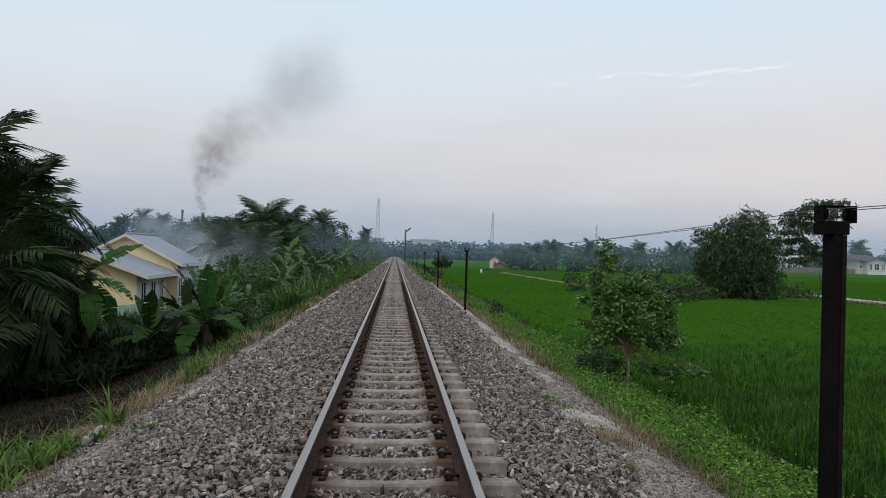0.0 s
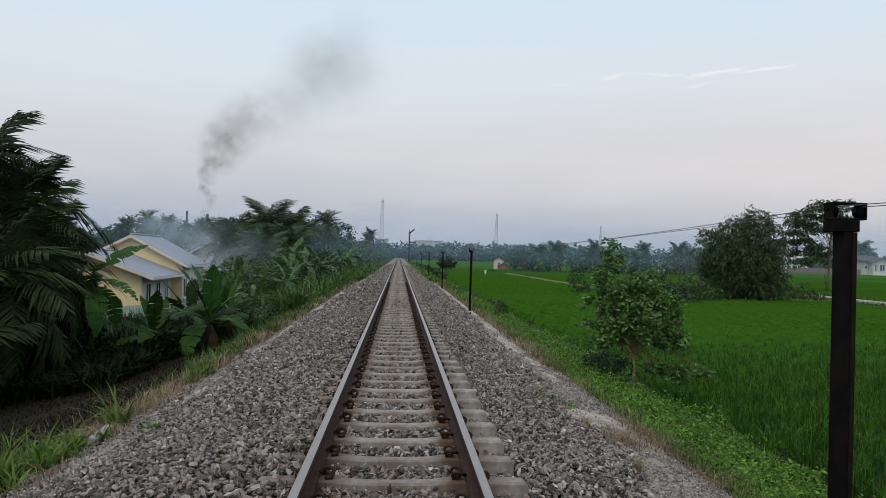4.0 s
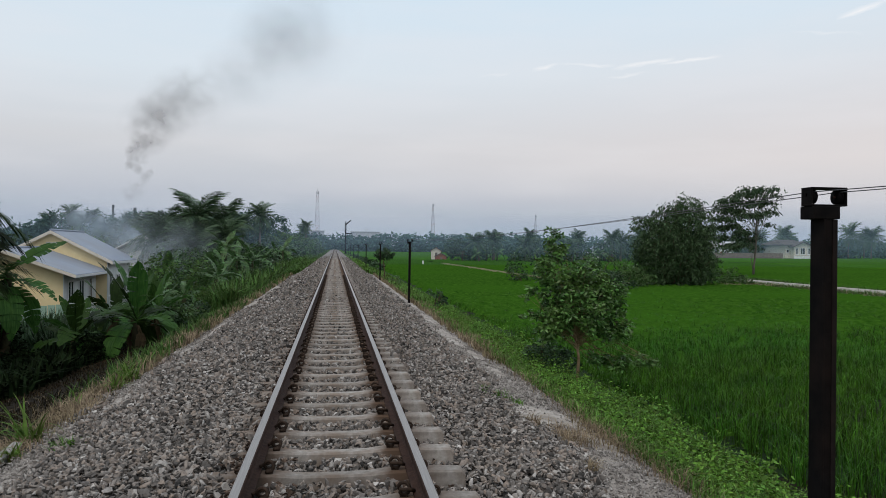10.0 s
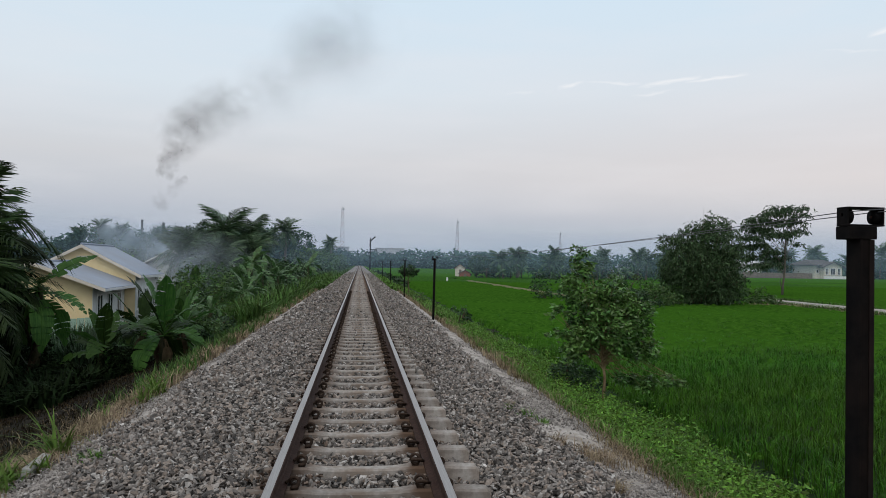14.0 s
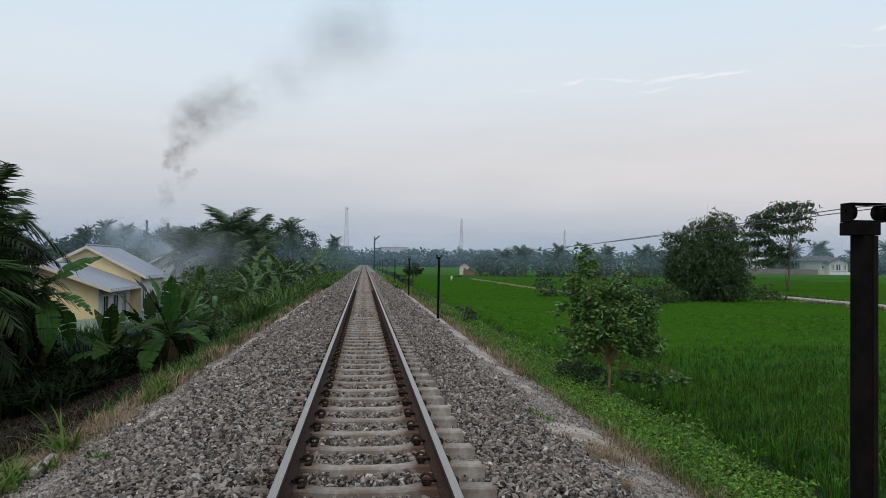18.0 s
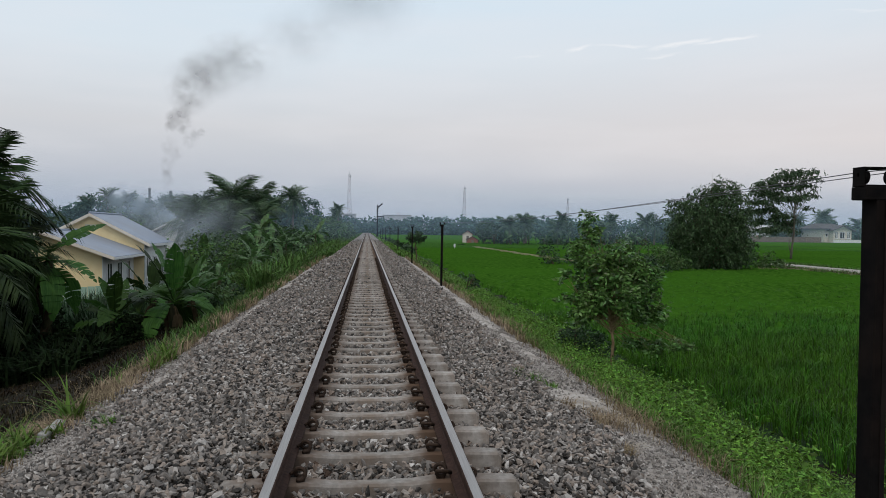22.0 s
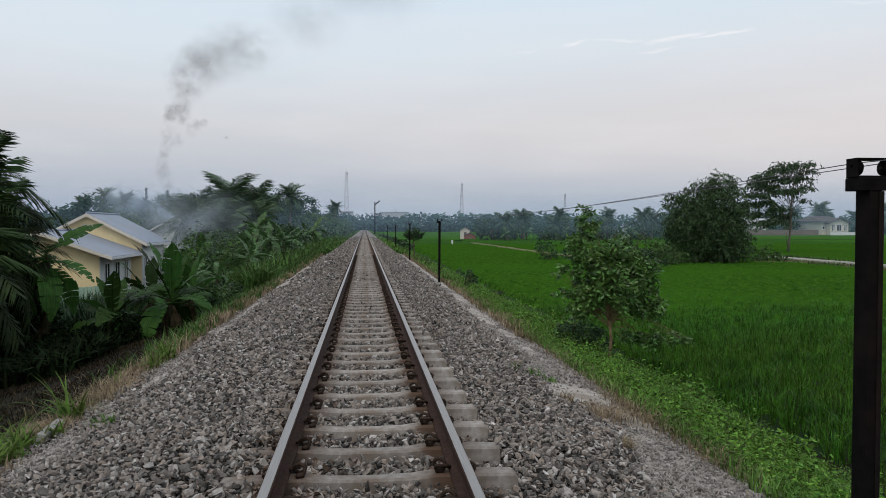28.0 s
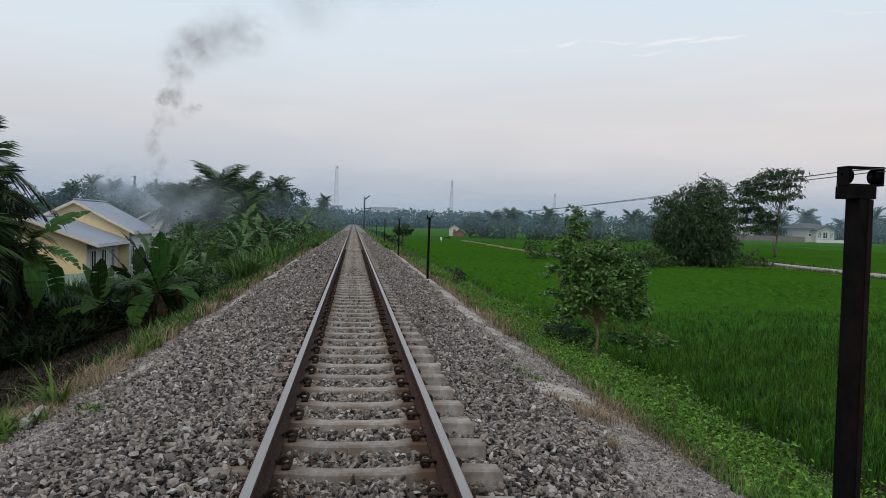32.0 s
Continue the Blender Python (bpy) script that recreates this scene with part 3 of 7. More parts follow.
def sheet(name, xs, ys, zf, material, label, category, kind="structure", jitter=0.0, seed=1):
    rng = np.random.default_rng(seed)
    X, Y = np.meshgrid(xs, ys)
    Z = zf(X, Y) + rng.normal(0, 1, X.shape) * jitter
    V = np.stack([X, Y, Z], -1).reshape(-1, 3)
    nx, ny = len(xs), len(ys)
    i, j = np.meshgrid(np.arange(nx - 1), np.arange(ny - 1))
    a = (j * nx + i).ravel()
    F = np.concatenate([np.stack([a, a + 1, a + nx + 1], 1), np.stack([a, a + nx + 1, a + nx], 1)])
    return thing(name, Matrix(), label, category, kind=kind, me=tri_mesh(name, V, F, material, True))


def under_bed(X, Y):
    z = land_z(X, Y)
    return np.where(np.abs(X) < 3.5, z - 0.25, z)


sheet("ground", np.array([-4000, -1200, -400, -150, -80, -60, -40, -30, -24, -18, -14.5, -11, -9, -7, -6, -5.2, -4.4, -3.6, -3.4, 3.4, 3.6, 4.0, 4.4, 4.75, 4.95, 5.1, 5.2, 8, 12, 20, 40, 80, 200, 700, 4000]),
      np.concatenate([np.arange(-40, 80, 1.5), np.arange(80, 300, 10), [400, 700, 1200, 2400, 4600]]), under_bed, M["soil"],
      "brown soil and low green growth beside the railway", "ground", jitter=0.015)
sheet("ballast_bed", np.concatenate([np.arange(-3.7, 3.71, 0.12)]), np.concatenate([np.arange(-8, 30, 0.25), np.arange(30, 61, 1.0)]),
      lambda X, Y: bed_z(X) - 0.06, M["bed"], "crushed stone bed of the railway line, blackened as shade between the stones", "ballast", jitter=0.012, seed=2)
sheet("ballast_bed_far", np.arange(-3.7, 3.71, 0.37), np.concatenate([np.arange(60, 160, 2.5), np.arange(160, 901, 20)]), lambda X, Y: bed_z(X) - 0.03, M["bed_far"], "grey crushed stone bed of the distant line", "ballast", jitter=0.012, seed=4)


def dust_z(X, Y):
    """The dust lies between the stones; its outer rim frays out under the grass."""
    inner = 1.65 if X.mean() > 0 else 2.2
    rim = 3.06 + 0.12 * np.sin(Y * 2.1 + inner) + 0.08 * np.sin(Y * 5.3) + 0.06 * np.sin(Y * 11.7)
    return bed_z(X) - 0.032 - 0.05 * np.clip(1.0 - (np.abs(X) - inner) / 0.4, 0, 1) - 0.06 * np.clip((np.abs(X) - rim) / 0.15, 0, 1)


for x0, x1, s in ((1.65, 3.45, 6), (-3.4, -2.2, 7)):
    sheet("dusty_shoulder", np.arange(x0, x1, 0.1), np.concatenate([np.arange(-8, 30, 0.25), np.arange(30, 61, 2.0)]), dust_z, M["dust"], "dusty grey-brown shoulder beside the track stones", "shoulder", jitter=0.006, seed=s)
sheet("paddy_ground", np.array([5.18, 6.6, 8, 12, 20, 30, 45, 70, 110]), np.concatenate([np.arange(-10, 150, 4.0), [165.0]]), lambda X, Y: np.full(X.shape, FIELD_Z + 0.012), M["mud"],
      "dark wet ground of the green rice field", "field", jitter=0.006, seed=3)


def rocks(seed, spots, smin, smax, fine=False, plain=False):
    """Broken stones: broken blocks, flattened and turned."""
    rng = np.random.default_rng(seed)
    if fine:
        p = (1 + 5 ** 0.5) / 2
        I = np.array([(-1, p, 0), (1, p, 0), (-1, -p, 0), (1, -p, 0), (0, -1, p), (0, 1, p), (0, -1, -p), (0, 1, -p), (p, 0, -1), (p, 0, 1), (-p, 0, -1), (-p, 0, 1)]) * 0.52
        IF = np.array([(0, 11, 5), (0, 5, 1), (0, 1, 7), (0, 7, 10), (0, 10, 11), (1, 5, 9), (5, 11, 4), (11, 10, 2), (10, 7, 6), (7, 1, 8), (3, 9, 4), (3, 4, 2), (3, 2, 6), (3, 6, 8), (3, 8, 9), (4, 9, 5), (2, 4, 11), (6, 2, 10), (8, 6, 7), (9, 8, 1)])
    elif plain:
        I = np.array([(-1, 0, 0), (1, 0, 0), (0, -1, 0), (0, 1, 0), (0, 0, -1), (0, 0, 1)]) * 1.0
        IF = np.array([(1, 3, 5), (3, 0, 5), (0, 2, 5), (2, 1, 5), (3, 1, 4), (0, 3, 4), (2, 0, 4), (1, 2, 4)])
    else:
        I = np.array([(x, y, z) for z in (-1, 1) for y in (-1, 1) for x in (-1, 1)]) * 0.62
        IF = np.array([(0, 2, 3), (0, 3, 1), (4, 5, 7), (4, 7, 6), (0, 1, 5), (0, 5, 4), (2, 6, 7), (2, 7, 3), (0, 4, 6), (0, 6, 2), (1, 3, 7), (1, 7, 5)])
    k = len(spots)
    B = I[None] * rng.uniform(0.6 if fine else 0.5, 1.25, (k, len(I), 1)) + rng.normal(0, 0.15, (k, len(I), 3))
    B *= np.stack([rng.uniform(0.9, 1.6, k), rng.uniform(0.6, 1.05, k), rng.uniform(0.32, 0.62, k)], 1)[:, None]
    q = rng.normal(size=(k, 4)) * np.array([1, 0.45, 0.45, 1])
    q /= np.linalg.norm(q, axis=1)[:, None]
    w, x, y, z = q.T
    R = np.stack([1 - 2 * (y * y + z * z), 2 * (x * y - z * w), 2 * (x * z + y * w), 2 * (x * y + z * w), 1 - 2 * (x * x + z * z), 2 * (y * z - x * w),
                  2 * (x * z - y * w), 2 * (y * z + x * w), 1 - 2 * (x * x + y * y)], 1).reshape(k, 3, 3)
    s = smin + (smax - smin) * rng.beta(1.6, 2.6, k)
    V = np.einsum("kij,knj->kni", R, B) * s[:, None, None] * 0.55 + spots[:, None]
    return V.reshape(-1, 3), (np.arange(k)[:, None, None] * len(I) + IF[None]).reshape(-1, 3)


SLEEPER_Y0, SLEEPER_STEP = 4.86, 0.6


PATCHES = [(2.47, 8.1, 0.46, 0.55), (2.72, 7.0, 0.26, 0.4), (2.6, 11.4, 0.14, 0.6), (2.6, 13.4, 0.16, 0.7), (2.52, 16.0, 0.27, 1.9), (2.62, 20.6, 0.22, 1.7), (2.68, 26, 0.2, 2.0), (-2.62, 9.3, 0.2, 0.8), (-2.72, 14.0, 0.15, 1.2), (-2.75, 18.5, 0.2, 2.0), (-2.8, 26, 0.2, 3.0), (-2.85, 36, 0.22, 4.0), (2.7, 30, 0.2, 3.0), (2.75, 40, 0.2, 4.0)]


def stone_spots(seed, count, y0, y1, x0=-3.1, x1=2.75):
    rng = np.random.default_rng(seed)
    x, y = rng.uniform(x0, x1, count), y0 + (y1 - y0) * rng.uniform(0, 1, count) ** 1.25
    ph = np.abs((y - SLEEPER_Y0 + 0.3) % SLEEPER_STEP - 0.3)
    keep = ~((ph < 0.100) & (x > -0.62) & (x < 0.95))
    keep &= ~((ph < 0.085) & (x > -0.96) & (x < -0.62) & (rng.uniform(0, 1, count) < 0.45))
    keep &= ~((np.abs(np.abs(x) - 0.57) < 0.085))
    wav = 0.18 * np.sin(y * 1.3) + 0.1 * np.sin(y * 3.1 + 1)
    edge = np.interp(y, [3.5, 5, 7, 10, 30], [1.74, 1.8, 1.86, 1.9, 2.15])
    thin = np.where(x > edge + 0.5 * wav, 1.0 - (x - edge - 0.5 * wav) / 0.42, np.where(x < -2.15 + wav, 1 - (-x - 2.15 + wav) / 0.75, 1.0))
    keep &= rng.uniform(0, 1, count) < thin
    for cx, cy, rx, ry in PATCHES:
        keep &= ((x - cx) / rx) ** 2 + ((y - cy) / ry) ** 2 > (rng.uniform(0.35, 1.5, count) if cx > 0 else rng.uniform(0.2, 1.2, count))
    x, y = x[keep], y[keep]
    return np.stack([x, y, bed_z(x) + np.where(rng.uniform(0, 1, len(x)) < 0.5, rng.uniform(-0.055, -0.02, len(x)), rng.uniform(0.0, 0.034, len(x)))], 1)


def end_spots(seed):
    """Stones heaped over the sleeper ends farther along the line."""
    rng = np.random.default_rng(seed)
    n = 9000
    y = 9 + 60 * rng.uniform(0, 1, n) ** 1.5
    x = rng.uniform(0.68, 1.5, n)
    keep = rng.uniform(0, 1, n) < np.clip((y - 9) / 7, 0, 1) * np.clip((x - 0.66) / 0.2, 0, 1)
    return np.stack([x[keep], y[keep], np.interp(x[keep], [0.66, 0.95, 1.2, 1.5], [-0.05, 0.005, -0.06, -0.17]) + rng.uniform(-0.02, 0.015, keep.sum())], 1)


V, F = join([rocks(11, stone_spots(1, 24000, 2.6, 5.6), 0.024, 0.069, True), rocks(18, stone_spots(6, 33000, 5.4, 9.2), 0.025, 0.069, True), rocks(12, stone_spots(2, 40000, 9.0, 22.0), 0.038, 0.092), rocks(16, end_spots(5), 0.03, 0.075),
             rocks(13, stone_spots(3, 17000, 22, 60), 0.06, 0.14), rocks(15, stone_spots(4, 8000, 60, 130), 0.1, 0.2, plain=True), rocks(19, stone_spots(7, 34000, -7.9, 3.0), 0.045, 0.095, plain=True)])
thing("ballast_stones", Matrix(), "loose grey and brown crushed track stones", "ballast", kind="stuff", me=tri_mesh("ballast_stones", V, F, M["stone"]))

rng = np.random.default_rng(6)
rx = rng.choice([-0.568, 0.568], 5000) + rng.choice([-1, 1], 5000) * rng.uniform(0.075, 0.32, 5000) * rng.uniform(0.5, 1, 5000) + 0.04
ry = 3 + 27 * rng.uniform(0, 1, 5000) ** 1.3
ok = np.abs((ry - SLEEPER_Y0 + 0.3) % SLEEPER_STEP - 0.3) > 0.1
V, F = rocks(17, np.stack([rx, ry, bed_z(rx) + rng.uniform(-0.01, 0.03, 5000)], 1)[ok], 0.03, 0.075)
thing("rusty_stones", Matrix(), "rust-stained brown stones lying along the rails", "ballast", kind="stuff", me=tri_mesh("rusty_stones", V, F, M["rusty_stone"]))

# fine pebbles on the shoulders
rng = np.random.default_rng(5)
px = np.concatenate([rng.uniform(1.65, 3.3, 34000), rng.uniform(-3.35, -2.0, 24000)])
py = np.concatenate([-7.9 + 37 * rng.uniform(0, 1, 16000), 3.2 + 14 * rng.uniform(0, 1, 18000) ** 1.6, -7.9 + 32 * rng.uniform(0, 1, 10000), 3.2 + 18 * rng.uniform(0, 1, 14000) ** 1.8])
ok = np.abs(px) > np.where(px > 0, 1.66 + 0.5 * rng.uniform(0, 1, len(px)) ** 2, 2.2)
for cx, cy, rx, ry in PATCHES:
    ok &= (((px - cx) / rx) ** 2 + ((py - cy) / ry) ** 2 > rng.uniform(0.5, 1.1, len(px))) | (rng.uniform(0, 1, len(px)) < 0.2)
px, py = px[ok], py[ok]
V, F = rocks(14, np.stack([px, py, bed_z(px) - 0.024], 1), 0.014, 0.05, plain=True)
thing("shoulder_pebbles", Matrix(), "fine pebbles scattered over the dusty track shoulder", "gravel", kind="stuff", me=tri_mesh("shoulder_pebbles", V, F, M["pebble"]))


def sand_patch(x, y, rx, ry, seed):
    rng = np.random.default_rng(seed)
    n, rings = 22, 5
    wob = 1 + 0.45 * np.sin(np.arange(n) * 2.1 + seed) * rng.uniform(0.2, 1, n)
    V, F = [(0, 0, 0)], []
    for r in range(1, rings + 1):
        for i in range(n):
            a = 2 * math.pi * i / n
            V.append((math.cos(a) * rx * r / rings * wob[i], math.sin(a) * ry * r / rings * wob[i], 0))
    V = np.array(V)
    rad = np.hypot(V[:, 0] / rx, V[:, 1] / ry)
    V[:, 2] = bed_z(x + V[:, 0]) - bed_z(x) - 0.030 + 0.012 * np.clip(1 - rad, -0.6, 1) + rng.normal(0, 0.004, len(V))
    for i in range(n):
        F.append((0, 1 + i, 1 + (i + 1) % n))
        for r in range(rings - 1):
            a, b = 1 + r * n + i, 1 + r * n + (i + 1) % n
            F += [(a, a + n, b + n), (a, b + n, b)]
    thing("sand_patch", pose(x, y, float(bed_z(x))), "pale dusty sand patch on the track shoulder", "sand", "sand patches on the shoulder", me=tri_mesh("sand_patch", V, F, M["sand"], True))


for k, (x, y, rx, ry) in enumerate(PATCHES):
    sand_patch(x, y, rx, ry, k)


# ---------- the track ----------
def sleeper_mesh():
    """Concrete sleeper: raised ends under the rails, lower slim waist, sloped sides."""
    g = Geo()
    xs = [-0.950, -0.925, -0.70, -0.42, -0.26, 0, 0.26, 0.42, 0.70, 0.925, 0.950]
    top = [-0.035, -0.008, 0.0, 0.0, -0.018, -0.022, -0.018, 0.0, 0.0, -0.008, -0.035]
    wt = [0.064, 0.072, 0.075, 0.074, 0.062, 0.058, 0.062, 0.074, 0.075, 0.072, 0.064]
    for x, t, w in zip(xs, top, wt):
        g.v += [(x, -w - 0.02, -0.19), (x, -w, t - 0.014), (x, -w + 0.014, t), (x, w - 0.014, t), (x, w, t - 0.014), (x, w + 0.02, -0.19)]
    for i in range(len(xs) - 1):
        for j in range(5):
            a = i * 6 + j
            g.f.append((a, a + 6, a + 7, a + 1))
    g.f += [(0, 1, 2, 3, 4, 5), tuple(reversed(range(60, 66)))]
    return g.mesh("sleeper", M["concrete"])


def clip_mesh():
    """Coiled spring clip on a shoulder block that holds the rail foot."""
    g = Geo()
    g.box(-0.024, -0.036, 0.0, 0.028, 0.036, 0.022, 0.006)
    pts = [(0.032 * math.cos(a), -0.05 + 0.1 * k / 14, 0.05 + 0.032 * math.sin(a)) for k, a in [(k, -2.2 + k * 0.62) for k in range(15)]]
    pts += [(-0.03, 0.045, 0.052), (-0.062, 0.02, 0.036)]
    g.tube(pts, 0.012, 6)
    return g.mesh("rail_clip", M["clip"], True)


SLEEPER, CLIP = sleeper_mesh(), clip_mesh()
for k in range(-21, 150):
    y = SLEEPER_Y0 + k * SLEEPER_STEP
    ob = thing("sleeper", pose((k * 37 % 11 - 5) * 0.0016, y, 0, 0, 0, (k * 53 % 13 - 6) * 0.07), "grey concrete railway sleeper bedded in crushed stone", "sleeper", "sleepers under the rails", me=SLEEPER)
    if -6 <= k < 60:
        for sx, rz in ((-0.655, 180), (-0.445, 0), (0.445, 180), (0.655, 0)):
            part("rail_clip", CLIP, ob, pose(sx * 0.99 if abs(sx) > 0.5 else sx * 1.0, 0, -0.012 if abs(sx) > 0.5 else -0.004, 0, 0, rz) @ Matrix.Scale(0.8 if abs(sx) > 0.5 else 1.05, 4), "rusty steel spring clip")
g = Geo()
for k in range(150, 900):
    y = SLEEPER_Y0 + k * SLEEPER_STEP
    g.box(-0.96, y - 0.1, -0.15, 0.96, y + 0.1, -0.01)
thing("sleeper_row", Matrix(), "distant concrete railway sleepers under the line", "sleepers", kind="stuff", me=g.mesh("sleeper_row", M["concrete"]))


def rail(x):
    """Flat-bottomed rail: foot, web and head, with a polished running surface."""
    prof = [(-0.062, 0.012), (-0.062, 0.022), (-0.02, 0.036), (-0.008, 0.05), (-0.008, 0.122), (-0.033, 0.134), (-0.0335, 0.16), (-0.028, 0.168),
            (0.028, 0.168), (0.0335, 0.16), (0.033, 0.134), (0.008, 0.122), (0.008, 0.05), (0.02, 0.036), (0.062, 0.022), (0.062, 0.012)]
    ys = list(range(-8, 40, 4)) + list(range(40, 560, 20))
    g, n = Geo(), len(prof)
    for y in ys:
        g.v += [(px, y, pz) for px, pz in prof]
    for i in range(len(ys) - 1):
        for j in range(n):
            a, b = i * n + j, i * n + (j + 1) % n
            g.f.append((a, b, b + n, a + n))
    g.f.append(tuple(range(n)))
    root = thing("rail", pose(x, 0, 0), "rusty steel rail with a bright polished running surface", "rail", "rails of the track")
    part("rail_body", g.mesh("rail_body", M["rust"]), root)
    g = Geo()
    tp = [(-0.0275, 0.1675), (-0.026, 0.1695), (-0.016, 0.1715), (0.016, 0.1715), (0.026, 0.1695), (0.0275, 0.1675)]
    for y in ys:
        g.v += [(px * 1.02, y, pz) for px, pz in tp]
    for i in range(len(ys) - 1):
        for j in range(5):
            a = i * 6 + j
            g.f.append((a, a + 1, a + 7, a + 6))
    part("running_surface", g.mesh("running_surface", M["railtop"], True), root, label="bright polished steel surface")


rail(-0.568)
rail(0.568)


# ---------- signal wire posts ----------
def wire_post():
    """Two iron channels side by side, a head block, and a bracket that holds two pulleys."""
    root = thing("signal_wire_post", pose(2.400, 2.866, 0), "black iron signal wire post with two pulleys on top", "post", "signal wire posts along the line")
    g = Geo()
    g.box(-0.036, -0.054, -0.95, -0.0255, 0.054, 1.770, 0.002)
    g.box(-0.025, -0.049, -0.95, 0.0098, -0.039, 1.770)
    g.box(-0.025, 0.039, -0.95, 0.0098, 0.049, 1.770)
    part("column", g.mesh("column", M["iron"]), root)
    g = Geo()
    g.box(0.0102, -0.056, -0.95, 0.036, 0.054, 1.752, 0.002)
    part("flange", g.mesh("flange", M["lit_rust_iron"]), root, label="rust-stained iron flange, coloured lighter as the lit side")
    g = Geo()
    g.box(-0.092, -0.056, 1.754, 0.049, 0.056, 1.818, 0.004)
    part("head_block", g.mesh("head_block", M["iron"]), root)
    for name, z0, z1 in (("top_plate", 1.902, 1.911), ("base_plate", 1.8185, 1.8265)):
        g = Geo()
        g.box(-0.097, -0.0425, z0, 0.097, 0.0425, z1, 0.002)
        part(name, g.mesh(name, M["iron"]), root)
    for s in (-1, 1):
        g, x0, w = Geo(), s * 0.092, 0.0042
        g.box(x0 - w, -0.041, 1.827, x0 + w, -0.0077, 1.9015)
        g.box(x0 - w, 0.0077, 1.827, x0 + w, 0.041, 1.9015)
        g.box(x0 - w, -0.0077, 1.827, x0 + w, 0.0077, 1.866)
        g.box(x0 - w, -0.0077, 1.881, x0 + w, 0.0077, 1.9015)
        part("cheek_plate", g.mesh("cheek_plate", M["iron"]), root)
        g = Geo()
        g.disc((s * 0.070, 0.0, 1.865), (1, 0, 0), 0.036, 0.024, 18)
        wheel = part("pulley", g.mesh("pulley", M["iron"], True), root)
        g = Geo()
        g.tube([(s * 0.051, 0, 1.865), (s * 0.085, 0, 1.865)], 0.007, 8)
        part("axle", g.mesh("axle", M["rust"], True), wheel)
    return root


POSTS = [(2.637, 26.4), (2.72, 45.6), (2.70, 66.3), (2.68, 89), (2.68, 111), (2.66, 131), (2.66, 150)]
p1 = wire_post()
for x, y in POSTS:
    copy_thing(p1, pose(x, y, -0.025, 0, 0.5, (y * 7) % 5 - 2))
copy_thing(p1, pose(2.45, -17.5, 0))
line = [(2.45, -17.5), (2.400, 2.866)] + POSTS
for s in (-0.070, 0.070):
    root = thing("signal_wire", Matrix(), "thin steel signal wire running from post to post", "wire", "signal wires")
    for (xa, a), (xb, b) in zip(line[:-1], line[1:]):
        g = Geo()
        pts = [(xa + (xb - xa) * t + s, a + (b - a) * t, 1.889 - 0.125 * 4 * t * (1 - t) + (0.045 if s > 0 else 0.0) * (1 - abs(2 * t - 1))) for t in [i / 10 for i in range(11)]]
        g.tube(pts, 0.0025, 5, caps=False)
        part("wire_span", g.mesh("wire_span", M["wire"], True), root)


def semaphore():
    root = thing("semaphore_signal", pose(2.45, 180, -0.6), "tall dark semaphore signal mast with two arms", "railway signal")
    g = Geo()
    g.tube([(0, 0, 0), (0, 0, 4), (0, 0, 8.2)], [0.16, 0.13, 0.10], 8)
    part("mast", g.mesh("mast", M["iron"]), root)
    for z, ang in ((7.4, 42), (5.3, 0)):
        g = Geo()
        g.box(0.0, -0.03, -0.13, 1.35, 0.03, 0.13, 0.01)
        g.box(1.35, -0.03, -0.17, 1.55, 0.03, 0.17, 0.01)
        part("signal_arm", g.mesh("signal_arm", M["iron"]), root, pose(0, -0.2, z, 0, -ang, 0))
    g = Geo()
    for i in range(22):
        g.box(-0.2, 0.17, 0.5 + i * 0.32, 0.2, 0.2, 0.53 + i * 0.32)
    g.box(-0.22, 0.16, 0, -0.19, 0.21, 7.8), g.box(0.19, 0.16, 0, 0.22, 0.21, 7.8)
    part("ladder", g.mesh("ladder", M["iron"]), root)


semaphore()


# ---------- plants ----------
def frond_geo(seed, length, n, droop, leaf, lift=0.6, wide=0.035):
    """Palm frond along +x: a bent midrib with two rows of hanging leaflets."""
    rng = np.random.default_rng(seed)
    g = Geo()
    mid = []
    for i in range(13):
        t = i / 12
        mid.append(Vector((length * t * (1 - 0.18 * droop * t), 0, length * (lift * t - droop * t * t))))
    g.tube(mid, [0.03 * (1 - 0.85 * i / 12) * length / 3.5 for i in range(13)], 4, caps=False)
    for s in (-1, 1):
        for i in range(n):
            t = 0.10 + 0.9 * (i + rng.uniform(-0.3, 0.3)) / n
            t = min(max(t, 0.08), 0.995)
            k = min(int(t * 12), 11)
            p = mid[k].lerp(mid[k + 1], t * 12 - k)
            d = (mid[k + 1] - mid[k]).normalized()
            L = leaf * (0.45 + 1.1 * math.sin(math.pi * min(t * 0.92 + 0.06, 1))) * rng.uniform(0.75, 1.15)
            out = Vector((0, s, 0)) * math.cos(0.5) + d * (0.45 + 0.5 * t) + Vector((0, 0, rng.uniform(-0.25, 0.2)))
            out.normalize()
            a, b = p, p + out * L * 0.5 - Vector((0, 0, 0.10 * L))
            c = p + out * L * 0.92 - Vector((0, 0, (0.32 + 0.2 * rng.uniform()) * L))
            w = d * wide * rng.uniform(0.8, 1.2)
            z = len(g.v)
            g.v += [tuple(a - w * 0.5), tuple(a + w * 0.5), tuple(b - w), tuple(b + w), tuple(c)]
            g.f += [(z, z + 1, z + 3, z + 2), (z + 2, z + 3, z + 4)]
    return g


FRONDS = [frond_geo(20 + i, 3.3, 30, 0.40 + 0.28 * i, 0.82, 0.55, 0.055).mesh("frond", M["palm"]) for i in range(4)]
DEAD = [frond_geo(40 + i, 2.8, 30, 1.1, 0.5, 0.25).mesh("frond", M["deadfrond"]) for i in range(2)]


